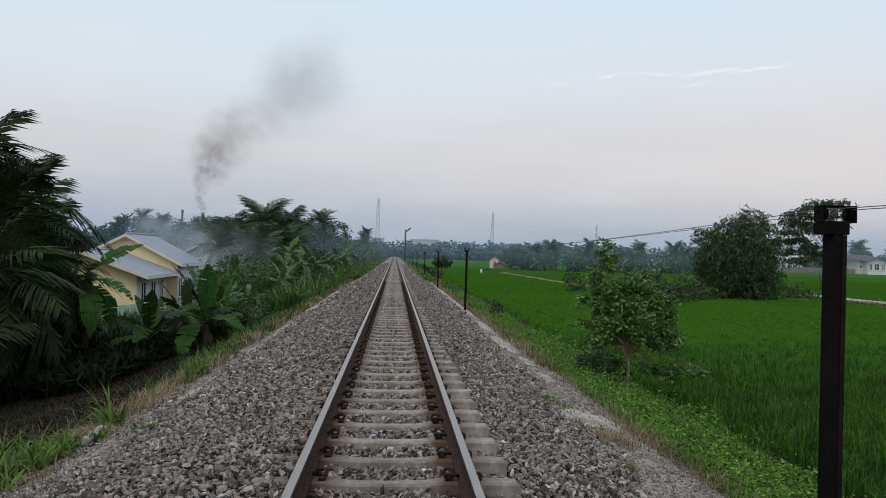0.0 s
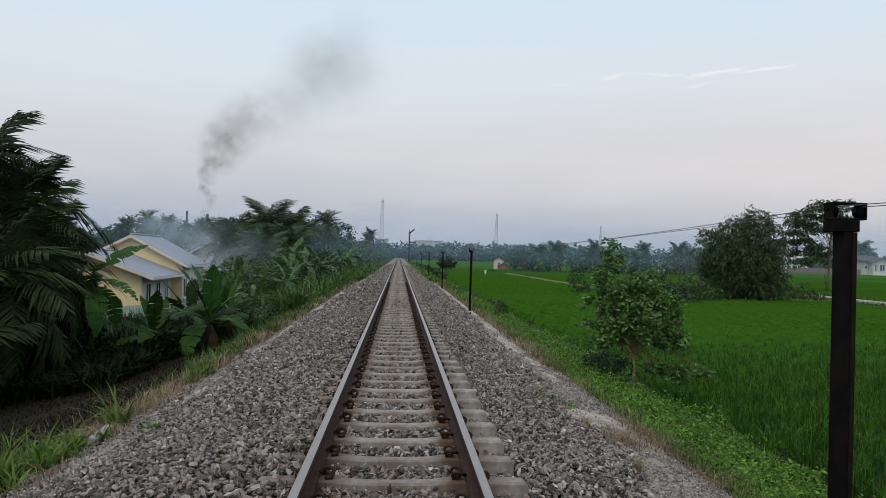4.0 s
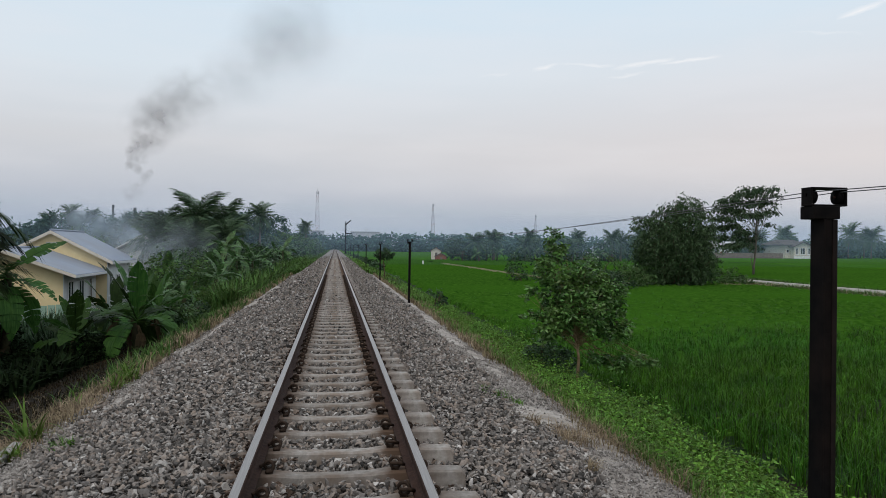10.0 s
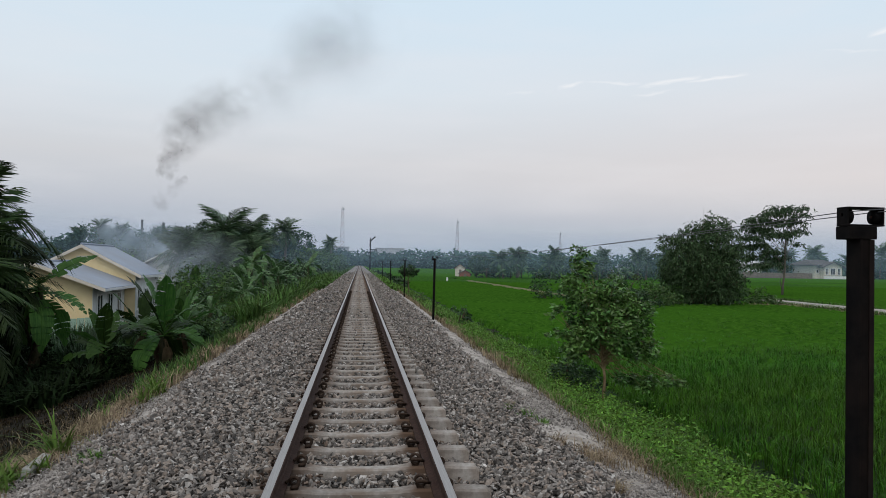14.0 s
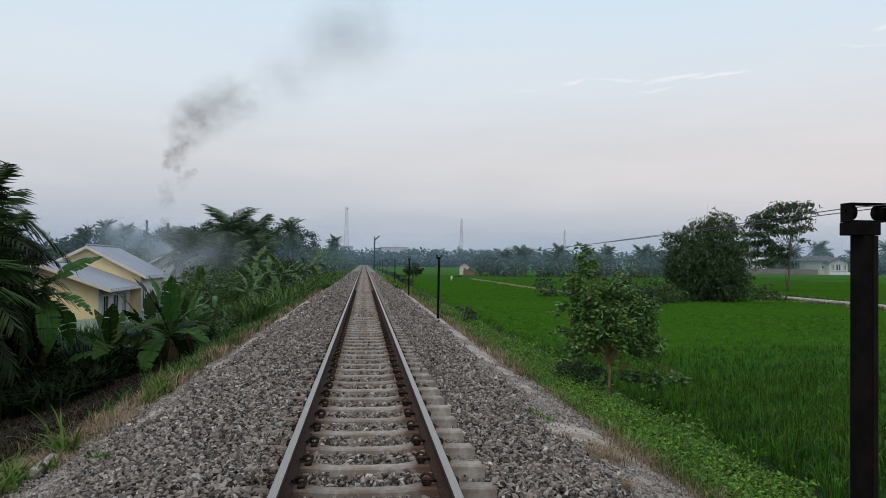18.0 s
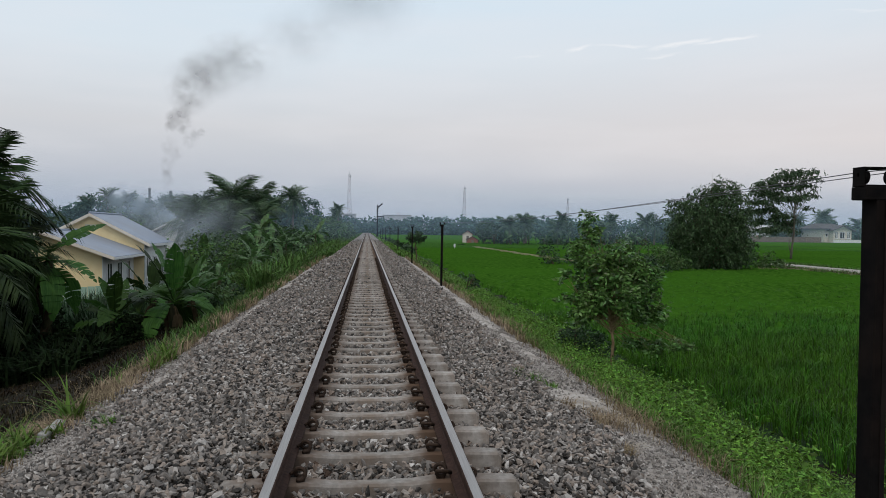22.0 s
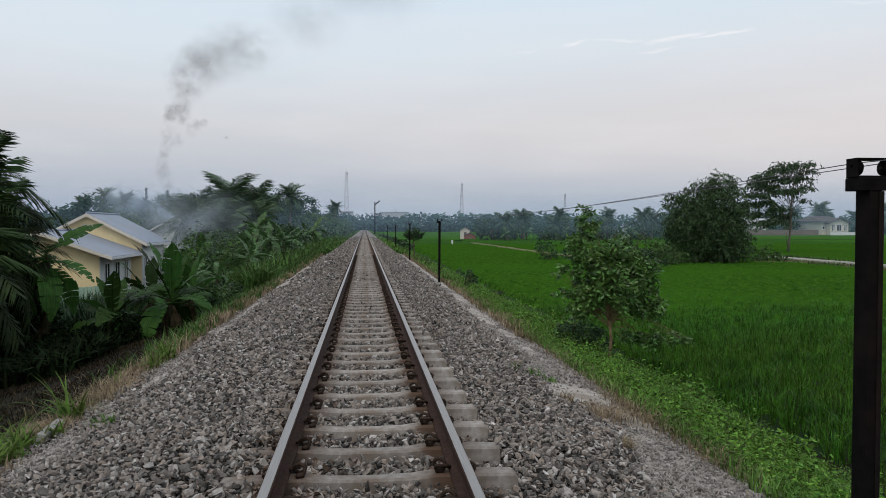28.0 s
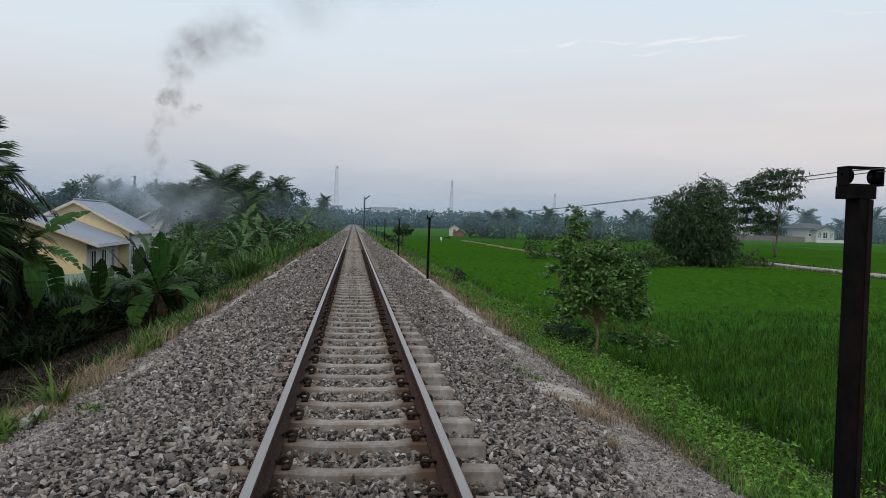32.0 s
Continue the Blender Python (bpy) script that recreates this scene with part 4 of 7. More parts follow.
def near_palm(x, y, zb, height, seed, count, label, dead=4, scale=1.0, lean=(0, 0)):
    rng = random.Random(seed)
    root = thing("coconut_palm", pose(x, y, zb), label, "palm tree", "coconut palms")
    g = Geo()
    pts, rad = [], []
    for i in range(13):
        t = i / 12
        pts.append((lean[0] * t * t, lean[1] * t * t, height * t))
        rad.append(0.2 * scale * (1.25 - 0.55 * t) * (1 + 0.06 * (i % 2)))
    g.tube(pts, rad, 9)
    part("trunk", g.mesh("trunk", M["palm_bark"], True), root)
    top = Vector(pts[-1])
    for i in range(count):
        t = i / count
        up = 82 - 120 * t + rng.uniform(-8, 8)
        m = pose(*top, 0, 0, i * 137.5 + rng.uniform(-12, 12)) @ pose(0.05, 0, -0.25 * t, rng.uniform(-15, 15), -up + 22, 0) @ Matrix.Scale(scale * rng.uniform(0.8, 1.1), 4)
        part("frond", FRONDS[rng.randrange(4)], root, m)
    for i in range(dead):
        m = pose(*top, 0, 0, rng.uniform(0, 360)) @ pose(0.1, 0, -0.3, 0, rng.uniform(48, 75), 0) @ Matrix.Scale(scale * rng.uniform(0.8, 1.0), 4)
        part("dead_frond", DEAD[i % 2], root, m, "withered brown frond")
    return root


def palm_crown_mesh(seed, n=27, leaflets=32):
    """Upright plumes in the heart, arching fronds round them, a drooping skirt below."""
    rng = random.Random(seed)
    parts = []
    for i in range(n):
        t = i / n
        fr = frond_geo(seed * 50 + i, 3.0, leaflets, 0.42 + 0.5 * t + 0.3 * rng.random(), 0.72, 0.34, 0.042)
        m = pose(0, 0, 0, 0, 0, i * 137.5 + rng.uniform(-14, 14)) @ pose(0, 0, 0, rng.uniform(-20, 20), -(88 - 122 * t ** 1.35 + rng.uniform(-9, 9)) + 16, 0) @ Matrix.Scale(rng.uniform(0.78, 1.05) * (1.2 if t < 0.25 else 1.0), 4)
        V = np.array([tuple(m @ Vector(v)) for v in fr.v])
        F = [t3 for f in fr.f for t3 in ([(f[0], f[1], f[2]), (f[0], f[2], f[3])] if len(f) == 4 else [f])]
        parts.append((V, np.array(F)))
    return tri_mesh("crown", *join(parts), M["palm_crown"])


CROWNS = [palm_crown_mesh(s) for s in (1, 2, 3)]


def far_palm(x, y, zb, height, seed, scale, label="green coconut palm rising above the banana grove"):
    rng = random.Random(seed)
    root = thing("coconut_palm", pose(x, y, zb, 0, 0, rng.uniform(0, 360)), label, "palm tree", "coconut palms")
    g = Geo()
    lx = rng.uniform(-0.5, 0.5)
    pts = [(lx * (i / 8) ** 2, 0, height * i / 8) for i in range(9)]
    g.tube(pts, [0.17 * (1.3 - 0.5 * i / 8) for i in range(9)], 7)
    part("trunk", g.mesh("trunk", M["palm_bark"], True), root)
    part("crown", CROWNS[seed % 3], root, pose(lx, 0, height, rng.uniform(-6, 6), rng.uniform(-6, 6), 0) @ Matrix.Scale(scale, 4))


def banana_leaf_geo(seed, length, width, droop, lift):
    """Banana leaf along +x: a wide torn blade folded along its rib."""
    rng = np.random.default_rng(seed)
    g = Geo()
    n = 12
    rib = [Vector((length * t * (1 - 0.2 * droop * t), 0, length * (lift * t - droop * t * t))) for t in [i / n for i in range(n + 1)]]
    g.tube(rib, [0.028 * (1 - 0.85 * i / n) for i in range(n + 1)], 4, caps=False)
    for s in (-1, 1):
        for i in range(2, n):
            t0, t1 = i / n, (i + 1) / n
            w0, w1 = [width * 0.5 * max(math.sin(math.pi * min(0.08 + 0.96 * (t - 0.13) / 0.87, 1.0)), 0.02) ** 0.6 for t in (t0, t1)]
            gap = 0.0 if rng.uniform() < 0.6 else rng.uniform(0.1, 0.4)
            a, b = rib[i], rib[i + 1]
            d = b - a
            sag = rng.uniform(0.0, 0.35)
            z = len(g.v)
            oa = Vector((0, s * w0, w0 * (0.25 - sag))) + d * 0.35
            ob_ = Vector((0, s * w1, w1 * (0.25 - sag))) + d * (0.35 - gap)
            g.v += [tuple(a), tuple(b), tuple(b + ob_ * 0.55 + Vector((0, 0, 0.05 * w1))), tuple(a + oa * 0.55 + Vector((0, 0, 0.05 * w0))), tuple(b + ob_), tuple(a + oa)]
            g.f += [(z, z + 1, z + 2, z + 3), (z + 3, z + 2, z + 4, z + 5)] if s > 0 else [(z + 3, z + 2, z + 1, z), (z + 5, z + 4, z + 2, z + 3)]
    return g


BLEAF = [banana_leaf_geo(60 + i, 1.95, 0.58, 0.25 + 0.22 * i, 0.55).mesh("leaf", M["banana"], True) for i in range(4)]
BDEAD = [banana_leaf_geo(70 + i, 1.5, 0.3, 1.0, 0.1).mesh("leaf", M["deadfrond"], True) for i in range(2)]


def near_banana(x, y, zb, height, seed, count, scale, label, rise=76):
    rng = random.Random(seed)
    root = thing("banana_plant", pose(x, y, zb, 0, 0, rng.uniform(0, 360)), label, "banana plant", "banana plants on the bank")
    g = Geo()
    g.tube([(0.03 * i * i * 0.1, 0, height * i / 6) for i in range(7)], [0.11 * scale * (1.3 - 0.7 * i / 6) for i in range(7)], 8)
    part("stem", g.mesh("stem", M["stem"], True), root)
    for i in range(count):
        t = i / count
        up = rise - 88 * t + rng.uniform(-9, 9)
        m = pose(0, 0, height * (1 - 0.12 * t), 0, 0, i * 137.5 + rng.uniform(-20, 20)) @ pose(0, 0, 0, rng.uniform(-25, 25), -up + 25, 0) @ Matrix.Scale(scale * rng.uniform(0.75, 1.1), 4)
        part("leaf", BLEAF[min(3, int(t * 4))], root, m)
    for i in range(3):
        part("dry_leaf", BDEAD[i % 2], root, pose(0, 0, height * 0.8, 0, 0, rng.uniform(0, 360)) @ pose(0.05, 0, 0, 0, 55, 0) @ Matrix.Scale(scale, 4), "withered brown leaf")


def banana_crown_mesh(seed):
    rng = random.Random(seed)
    parts = []
    for i in range(9):
        t = i / 9
        lf = banana_leaf_geo(seed * 30 + i, 1.9, 0.5, 0.3 + 0.6 * t, 0.55)
        m = pose(0, 0, 0, 0, 0, i * 137.5 + rng.uniform(-20, 20)) @ pose(0, 0, 0, rng.uniform(-25, 25), -(62 - 75 * t) + 25, 0) @ Matrix.Scale(rng.uniform(0.75, 1.1), 4)
        V = np.array([tuple(m @ Vector(v)) for v in lf.v])
        parts.append((V, np.array([t3 for f in lf.f for t3 in [(f[0], f[1], f[2]), (f[0], f[2], f[3])]])))
    return tri_mesh("crown", *join(parts), M["banana_crown"])


BCROWN = [banana_crown_mesh(s) for s in (1, 2, 3)]


def far_banana(x, y, zb, height, seed, scale):
    rng = random.Random(seed)
    root = thing("banana_plant", pose(x, y, zb, 0, 0, rng.uniform(0, 360)), "green banana plant in the grove on the bank", "banana plant", "banana plants on the bank")
    g = Geo()
    g.tube([(0, 0, 0), (0.03, 0, height * 0.5), (0, 0, height)], [0.14, 0.11, 0.06], 6)
    part("stem", g.mesh("stem", M["stem"], True), root)
    part("crown", BCROWN[seed % 3], root, pose(0, 0, height) @ Matrix.Scale(scale, 4))


def leafy(name, x, y, zb, lobes, nleaf, size, material, label, category, seed, trunk=None, group="", limbs=True, aspect=0.42, shell=0.55, stems=None, spread=0.16, bark="bark"):
    """Tree or shrub: lobes are (cx, cy, cz, rx, ry, rz) of leaf masses round the foot; the leaves gather on twig clumps with gaps."""
    rng = np.random.default_rng(seed)
    if y > 55:
        far = 0.6 if y < 110 else 0.45
        nleaf, size = int(nleaf * far), size * far ** -0.5
    root = thing(name, pose(x, y, zb), label, category, group)
    tw = Geo()
    if trunk:
        h, r = trunk
        tw.tube([(0, 0, -0.1), (0.03 * h, 0.01, h * 0.35), (-0.02 * h, 0, h * 0.7), (0.0, 0, h)], [r * 1.3, r, r * 0.8, r * 0.5], 7)
    vol = np.array([l[3] * l[4] * l[5] for l in lobes]) ** 0.75
    cnt = (nleaf * vol / vol.sum()).astype(int)
    pts = []
    for l, c in zip(lobes, cnt):
        cc, rr = np.array(l[:3]), np.array(l[3:])
        kc = max(4, c // 26)
        u = rng.normal(size=(kc, 3))
        u /= np.linalg.norm(u, axis=1)[:, None]
        rad = (shell + (1 - shell) * rng.uniform(0, 1, kc) ** 0.5) * rng.uniform(0.82, 1.12, kc)
        cen = cc + u * rad[:, None] * rr
        idx = rng.integers(0, kc, c)
        pts.append(cen[idx] + rng.normal(0, 1, (c, 3)) * np.minimum(rr.min() * spread, size * 1.5))
        if trunk and limbs:
            h, r = trunk
            for q in cen[:: max(1, kc // 3)]:
                a = Vector((0, 0, h * float(rng.uniform(0.45, 1.0))))
                b = Vector(q)
                mid = a.lerp(b, 0.5) + Vector((0, 0, -0.04 * h))
                tw.tube([a, mid, b], [r * 0.3, r * 0.18, r * 0.06], 5, caps=False)
    if stems:
        for i in range(stems):
            sp = 0.12 * min(lobes[0][3], 4)
            a = Vector((float(rng.normal(0, sp)), float(rng.normal(0, sp)), 0))
            q = Vector(pts[0][rng.integers(0, len(pts[0]))])
            tw.tube([a, a.lerp(q, 0.55) + Vector((0, 0, 0.12 * q.z)), q], [0.03, 0.022, 0.008], 5, caps=False)
    if tw.v:
        part("trunk" if trunk else "woody_base", tw.mesh("trunk", M[bark], True), root)
    part("crown", tri_mesh("crown", *leaves(rng, np.concatenate(pts), size, aspect), material), root)
    return root


# ---------- left bank: palms, bananas, shrubs ----------
near_palm(-13.0, 22.6, -2.5, 6.35, 1, 22, "tall dark green coconut palm with drooping fronds", dead=5, scale=0.8, lean=(0.2, 0))
near_palm(-11.5, 22.4, -2.4, 5.0, 2, 25, "coconut palm with dense dark fronds beside the bank", dead=8, scale=0.84)
near_palm(-11.1, 21.4, -2.4, 4.2, 3, 27, "short coconut palm with spreading dark fronds", dead=9, scale=0.82)
near_palm(-10.2, 20.6, -2.2, 3.0, 8, 30, "coconut palm with low arching dark fronds", dead=10, scale=0.72)
near_palm(-9.7, 17.6, -2.1, 2.6, 4, 30, "young coconut palm shading the thicket", dead=10, scale=0.8)
near_palm(-9.6, 14.8, -2.1, 1.0, 6, 24, "low young coconut palm shading the bank", dead=8, scale=0.7)
near_palm(-13.4, 19.6, -2.5, 3.6, 7, 30, "coconut palm leaning over the thicket", dead=7, scale=0.9)
near_palm(-14.5, 26.0, -2.7, 6.0, 5, 28, "coconut palm with dark hanging fronds in the thicket", dead=4, scale=0.9)
near_banana(-5.45, 21.4, -1.4, 0.95, 11, 13, 0.95, "broad-leaved green banana plant on the bank")
near_banana(-6.85, 20.8, -1.7, 0.8, 12, 11, 0.82, "young banana plant with upright broad leaves")
near_banana(-6.4, 22.6, -1.55, 1.0, 13, 8, 0.8, "banana plant with torn green leaves")
near_banana(-8.95, 21.6, -2.0, 2.8, 14, 11, 1.1, "banana plant with dark drooping leaves near the palms", 34)
near_banana(-5.2, 22.8, -1.3, 0.8, 18, 8, 0.72, "small banana plant at the bank's edge")
near_banana(-6.0, 26.2, -1.5, 1.0, 19, 10, 0.8, "green banana plant with many upright leaves")
near_banana(-7.0, 25.0, -1.7, 0.9, 20, 9, 0.8, "banana plant with drooping green leaves")
near_banana(-5.6, 24.5, -1.4, 0.9, 16, 9, 0.8, "small banana plant among the bank shrubs")

for k, (x, y, h, s) in enumerate([(-13.1, 60, 4.8, 0.92), (-10.75, 60.5, 5.8, 1.0), (-9.3, 62, 5.0, 0.84), (-11.9, 63, 5.0, 0.84), (-8.3, 59, 3.9, 0.8), (-12.6, 57, 3.9, 0.8), (-14.6, 64, 4.9, 0.8), (-10.4, 56, 3.6, 0.8), (-10.9, 112, 8.2, 0.85), (-13.6, 114, 7.4, 0.85), (-15.5, 112, 7.6, 0.7), (-19, 105, 7.2, 0.7), (-7.4, 198, 8.2, 0.85), (-8.6, 206, 7.2, 0.8),
                                  (-49.6, 150, 9.4, 0.8), (-45.5, 152, 9.0, 0.75), (-53, 149, 8.0, 0.7), (-33, 150, 8.2, 0.8), (-27, 140, 7.2, 0.8), (-22, 130, 7.4, 0.8)]):
    far_palm(x, y, float(land_z(x, y)), h, k, s)

rng = random.Random(8)
for k in range(46):
    y = 42 + 140 * (k / 46) ** 1.2 + rng.uniform(-2, 2)
    x = -rng.uniform(4.7, 8.6) - 0.006 * y
    far_banana(x, y, float(land_z(x, y)), rng.uniform(1.6, 2.9), k, rng.uniform(0.8, 1.15))

for k in range(10):
    y = 28 + 1.5 * k
    x = -rng.uniform(4.9, 6.8)
    far_banana(x, y, float(land_z(x, y)), rng.uniform(0.7, 1.5), 140 + k, rng.uniform(0.6, 0.85))
for k in range(34):
    y = 37 + 180 * (k / 34) ** 1.3
    x = -rng.uniform(5.2, 7.6) - 0.008 * y - (3 if k % 3 == 0 and y > 52 else 0)
    r = rng.uniform(0.9, 1.5) * (1 + y / 150)
    leafy("shrub", x, y, float(land_z(x, y)), [(0, 0, r * 0.8, r, r * 1.2, r * 0.9), (r * 0.6, 0.3, r * 0.5, r * 0.7, r, r * 0.6), (-r * 0.5, -0.4, r * 1.2, r * 0.7, r * 0.8, r * 0.6)], 1500, 0.13 + 0.0009 * y,
          M["dark_leaf"] if k % 3 else M["weed"], "dense green shrub on the railway bank", "shrub", 100 + k, group="shrubs on the bank", stems=4)

for k in range(26):
    y = 60 + 200 * (k / 26) ** 1.2
    x = -rng.uniform(11, 20) - 0.06 * y + (7 if y > 150 else 0)
    h = rng.uniform(3.4, 5.2) + y * 0.012
    leafy("tree", x, y, float(land_z(x, y)), [(0, 0, h * 0.72, h * 0.38, h * 0.38, h * 0.3), (h * 0.25, 0, h * 0.55, h * 0.3, h * 0.3, h * 0.25), (-h * 0.25, 0.3, h * 0.6, h * 0.3, h * 0.3, h * 0.28)], 3000, 0.2 + 0.001 * y,
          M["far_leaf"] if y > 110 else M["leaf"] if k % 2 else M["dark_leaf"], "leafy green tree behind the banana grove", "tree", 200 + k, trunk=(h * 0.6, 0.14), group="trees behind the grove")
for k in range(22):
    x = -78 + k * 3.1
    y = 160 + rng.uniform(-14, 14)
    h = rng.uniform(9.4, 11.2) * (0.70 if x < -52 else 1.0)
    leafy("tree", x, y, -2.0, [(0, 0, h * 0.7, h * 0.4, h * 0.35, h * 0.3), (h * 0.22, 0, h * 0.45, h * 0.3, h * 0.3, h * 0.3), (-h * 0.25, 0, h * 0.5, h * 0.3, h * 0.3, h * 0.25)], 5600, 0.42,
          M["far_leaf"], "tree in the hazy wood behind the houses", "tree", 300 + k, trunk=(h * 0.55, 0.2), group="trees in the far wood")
# backing trees in the same leaf colour that carries the thicket's shade
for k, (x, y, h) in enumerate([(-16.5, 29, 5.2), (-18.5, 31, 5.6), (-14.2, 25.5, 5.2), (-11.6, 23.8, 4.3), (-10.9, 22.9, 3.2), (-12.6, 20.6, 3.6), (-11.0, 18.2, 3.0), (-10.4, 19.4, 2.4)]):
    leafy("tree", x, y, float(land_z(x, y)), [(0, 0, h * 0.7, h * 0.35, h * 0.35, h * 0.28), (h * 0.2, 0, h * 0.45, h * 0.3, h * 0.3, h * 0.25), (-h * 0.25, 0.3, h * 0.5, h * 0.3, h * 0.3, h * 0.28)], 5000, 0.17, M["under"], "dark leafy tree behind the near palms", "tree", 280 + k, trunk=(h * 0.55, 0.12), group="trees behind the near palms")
for k in range(30):
    y = 24.5 + k * 2.6
    x = -4.3 - rng.uniform(0, 1.6)
    r = rng.uniform(0.3, 0.75)
    leafy("shrub", x, y, float(land_z(x, y)), [(0, 0, r * 0.8, r * 1.2, r * 1.6, r), (r, 0.5, r * 0.6, r, r, r * 0.7)], 700, 0.10 + 0.0012 * y, M["weed"] if k % 3 else M["leaf"], "low leafy shrub at the edge of the bank", "shrub", 700 + k, group="shrubs along the shoulder", stems=3)
for k in range(26):
    y = 125 + 190 * (k / 26) ** 1.1
    x = -rng.uniform(6.5, 13)
    h = rng.uniform(4.4, 6.6) + y * 0.004
    leafy("tree", x, y, float(land_z(x, y)), [(0, 0, h * 0.6, h * 0.42, h * 0.5, h * 0.36), (h * 0.25, 0, h * 0.35, h * 0.35, h * 0.4, h * 0.3), (-h * 0.25, 0, h * 0.45, h * 0.35, h * 0.4, h * 0.3)], 2200, 0.36, M["leaf"] if k % 3 else M["dark_leaf"], "leafy tree lining the railway", "tree", 800 + k, trunk=(h * 0.5, 0.14), group="trees lining the railway")
for k in range(22):
    x, y = -rng.uniform(8.5, 14), 48 + k * 1.3
    if k % 2:
        far_banana(x, y, float(land_z(x, y)), rng.uniform(1.4, 2.6), 90 + k, rng.uniform(0.8, 1.1))
    else:
        r = rng.uniform(1.0, 1.5)
        leafy("shrub", x, y, float(land_z(x, y)), [(0, 0, r * 0.9, r * 1.2, r * 1.2, r), (r * 0.6, 0, r * 0.6, r, r, r * 0.7)], 2400, 0.17, M["dark_leaf"], "dense green shrub below the palms", "shrub", 850 + k, group="shrubs below the palms", stems=4)
for k, (x, y, r) in enumerate([(-5.5, 25.4, 0.6), (-5.1, 27.6, 0.6), (-6.4, 27.0, 0.6), (-5.5, 30.0, 0.6), (-6.8, 23.6, 0.4), (-5.0, 24.2, 0.4)]):
    leafy("shrub", x, y, float(land_z(x, y)) - 0.05, [(0, 0, r * 0.7, r, r, r * 0.8), (r * 0.5, 0, r * 0.4, r * 0.7, r * 0.7, r * 0.5)], 2000, 0.13, M["dark_leaf"], "dark green shrub among the bananas", "shrub", 430 + k, group="shrubs among the bananas", stems=4)
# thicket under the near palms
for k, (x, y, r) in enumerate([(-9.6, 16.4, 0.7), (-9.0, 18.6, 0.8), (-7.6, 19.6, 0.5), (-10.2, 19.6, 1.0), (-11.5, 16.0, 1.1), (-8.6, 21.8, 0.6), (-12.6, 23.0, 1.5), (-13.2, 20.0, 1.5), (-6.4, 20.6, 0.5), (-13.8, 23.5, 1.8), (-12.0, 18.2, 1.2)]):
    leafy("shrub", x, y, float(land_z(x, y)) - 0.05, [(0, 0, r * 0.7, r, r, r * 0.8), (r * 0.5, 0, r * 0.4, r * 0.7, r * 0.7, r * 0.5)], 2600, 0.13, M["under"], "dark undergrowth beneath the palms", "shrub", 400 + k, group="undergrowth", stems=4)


# ---------- grass ----------
def grass_stuff(name, seed, count, xr, yr, hr, wr, material, label, lean=0.5, bias=1.4, zf=None, clump=0.0):
    rng = np.random.default_rng(seed)
    x, y = rng.uniform(*xr, count), yr[0] + (yr[1] - yr[0]) * rng.uniform(0, 1, count) ** bias
    if clump:
        m = np.sin(x * 2.3 + seed) * np.sin(y * 1.7 + 2 * seed) + 0.6 * np.sin(y * 3.9 + x * 3) + rng.normal(0, 0.3, count)
        k = m > clump - 1
        x, y = x[k], y[k]
    z = (zf or land_bed)(x, y)
    h = rng.uniform(*hr, len(x)) * rng.uniform(0.6, 1.1, len(x))
    w = rng.uniform(*wr, len(x)) * (1 + y / 25)
    V, F = blades(rng, np.stack([x, y, z - 0.01], 1), h, w, rng.uniform(0.1, lean, len(x)))
    return thing(name, Matrix(), label, "grass", kind="stuff", me=tri_mesh(name, V, F, material))


def land_bed(x, y):
    return np.where(np.abs(x) < 3.6, bed_z(x) - 0.03, land_z(x, y))


grass_stuff("verge_grass", 31, 76000, (3.0, 4.85), (-8, 30), (0.07, 0.24), (0.006, 0.013), M["grass"], "bright green grass on the embankment slope", 1.1, 1.0)
grass_stuff("verge_grass", 32, 26000, (2.95, 5.05), (28, 160), (0.12, 0.36), (0.015, 0.03), M["grass"], "green grass verge along the line", 0.7, 1.6)
grass_stuff("verge_grass", 57, 9000, (2.35, 3.7), (55, 420), (0.2, 0.55), (0.02, 0.05), M["grass"], "green grass closing in on the distant line", 0.8, 1.5)
grass_stuff("verge_grass", 58, 9000, (-3.9, -2.5), (55, 420), (0.25, 0.65), (0.02, 0.05), M["weed"], "green weeds closing in on the distant line", 0.8, 1.5)
grass_stuff("dry_grass", 33, 1800, (2.75, 3.45), (4, 45), (0.06, 0.22), (0.005, 0.011), M["dry"], "withered brown grass at the shoulder's edge", 1.0, 1.5, clump=1.0)
grass_stuff("dry_grass", 44, 15000, (2.75, 3.75), (13, 75), (0.08, 0.3), (0.006, 0.012), M["dry"], "pale withered grass along the far shoulder", 1.0, 1.3, clump=0.7)
grass_stuff("bank_weeds", 46, 13000, (-6.5, -3.0), (-8, 4.5), (0.1, 0.3), (0.012, 0.02), M["grass"], "green weeds on the bank beside the line", 0.9, 1.0)
grass_stuff("dry_grass", 48, 1600, (-3.5, -2.95), (4.5, 10), (0.05, 0.18), (0.005, 0.010), M["dry"], "short withered grass at the shoulder's edge", 1.2, 1.1, clump=1.0)
grass_stuff("bank_weeds", 49, 2200, (-5.0, -3.3), (4.8, 7.4), (0.12, 0.42), (0.008, 0.018), M["tuft"], "green weeds growing at the edge of the stones", 1.0, 1.0, clump=1.05)
grass_stuff("dry_grass", 34, 14000, (-3.75, -3.0), (9.5, 60), (0.08, 0.36), (0.006, 0.012), M["dry"], "withered yellowish grass at the shoulder's edge", 1.2, 1.1, clump=1.0)
grass_stuff("bank_weeds", 35, 16000, (-4.4, -3.05), (12, 75), (0.12, 0.45), (0.010, 0.022), M["weed"], "green weeds along the shoulder", 0.8, 1.1, clump=1.2)
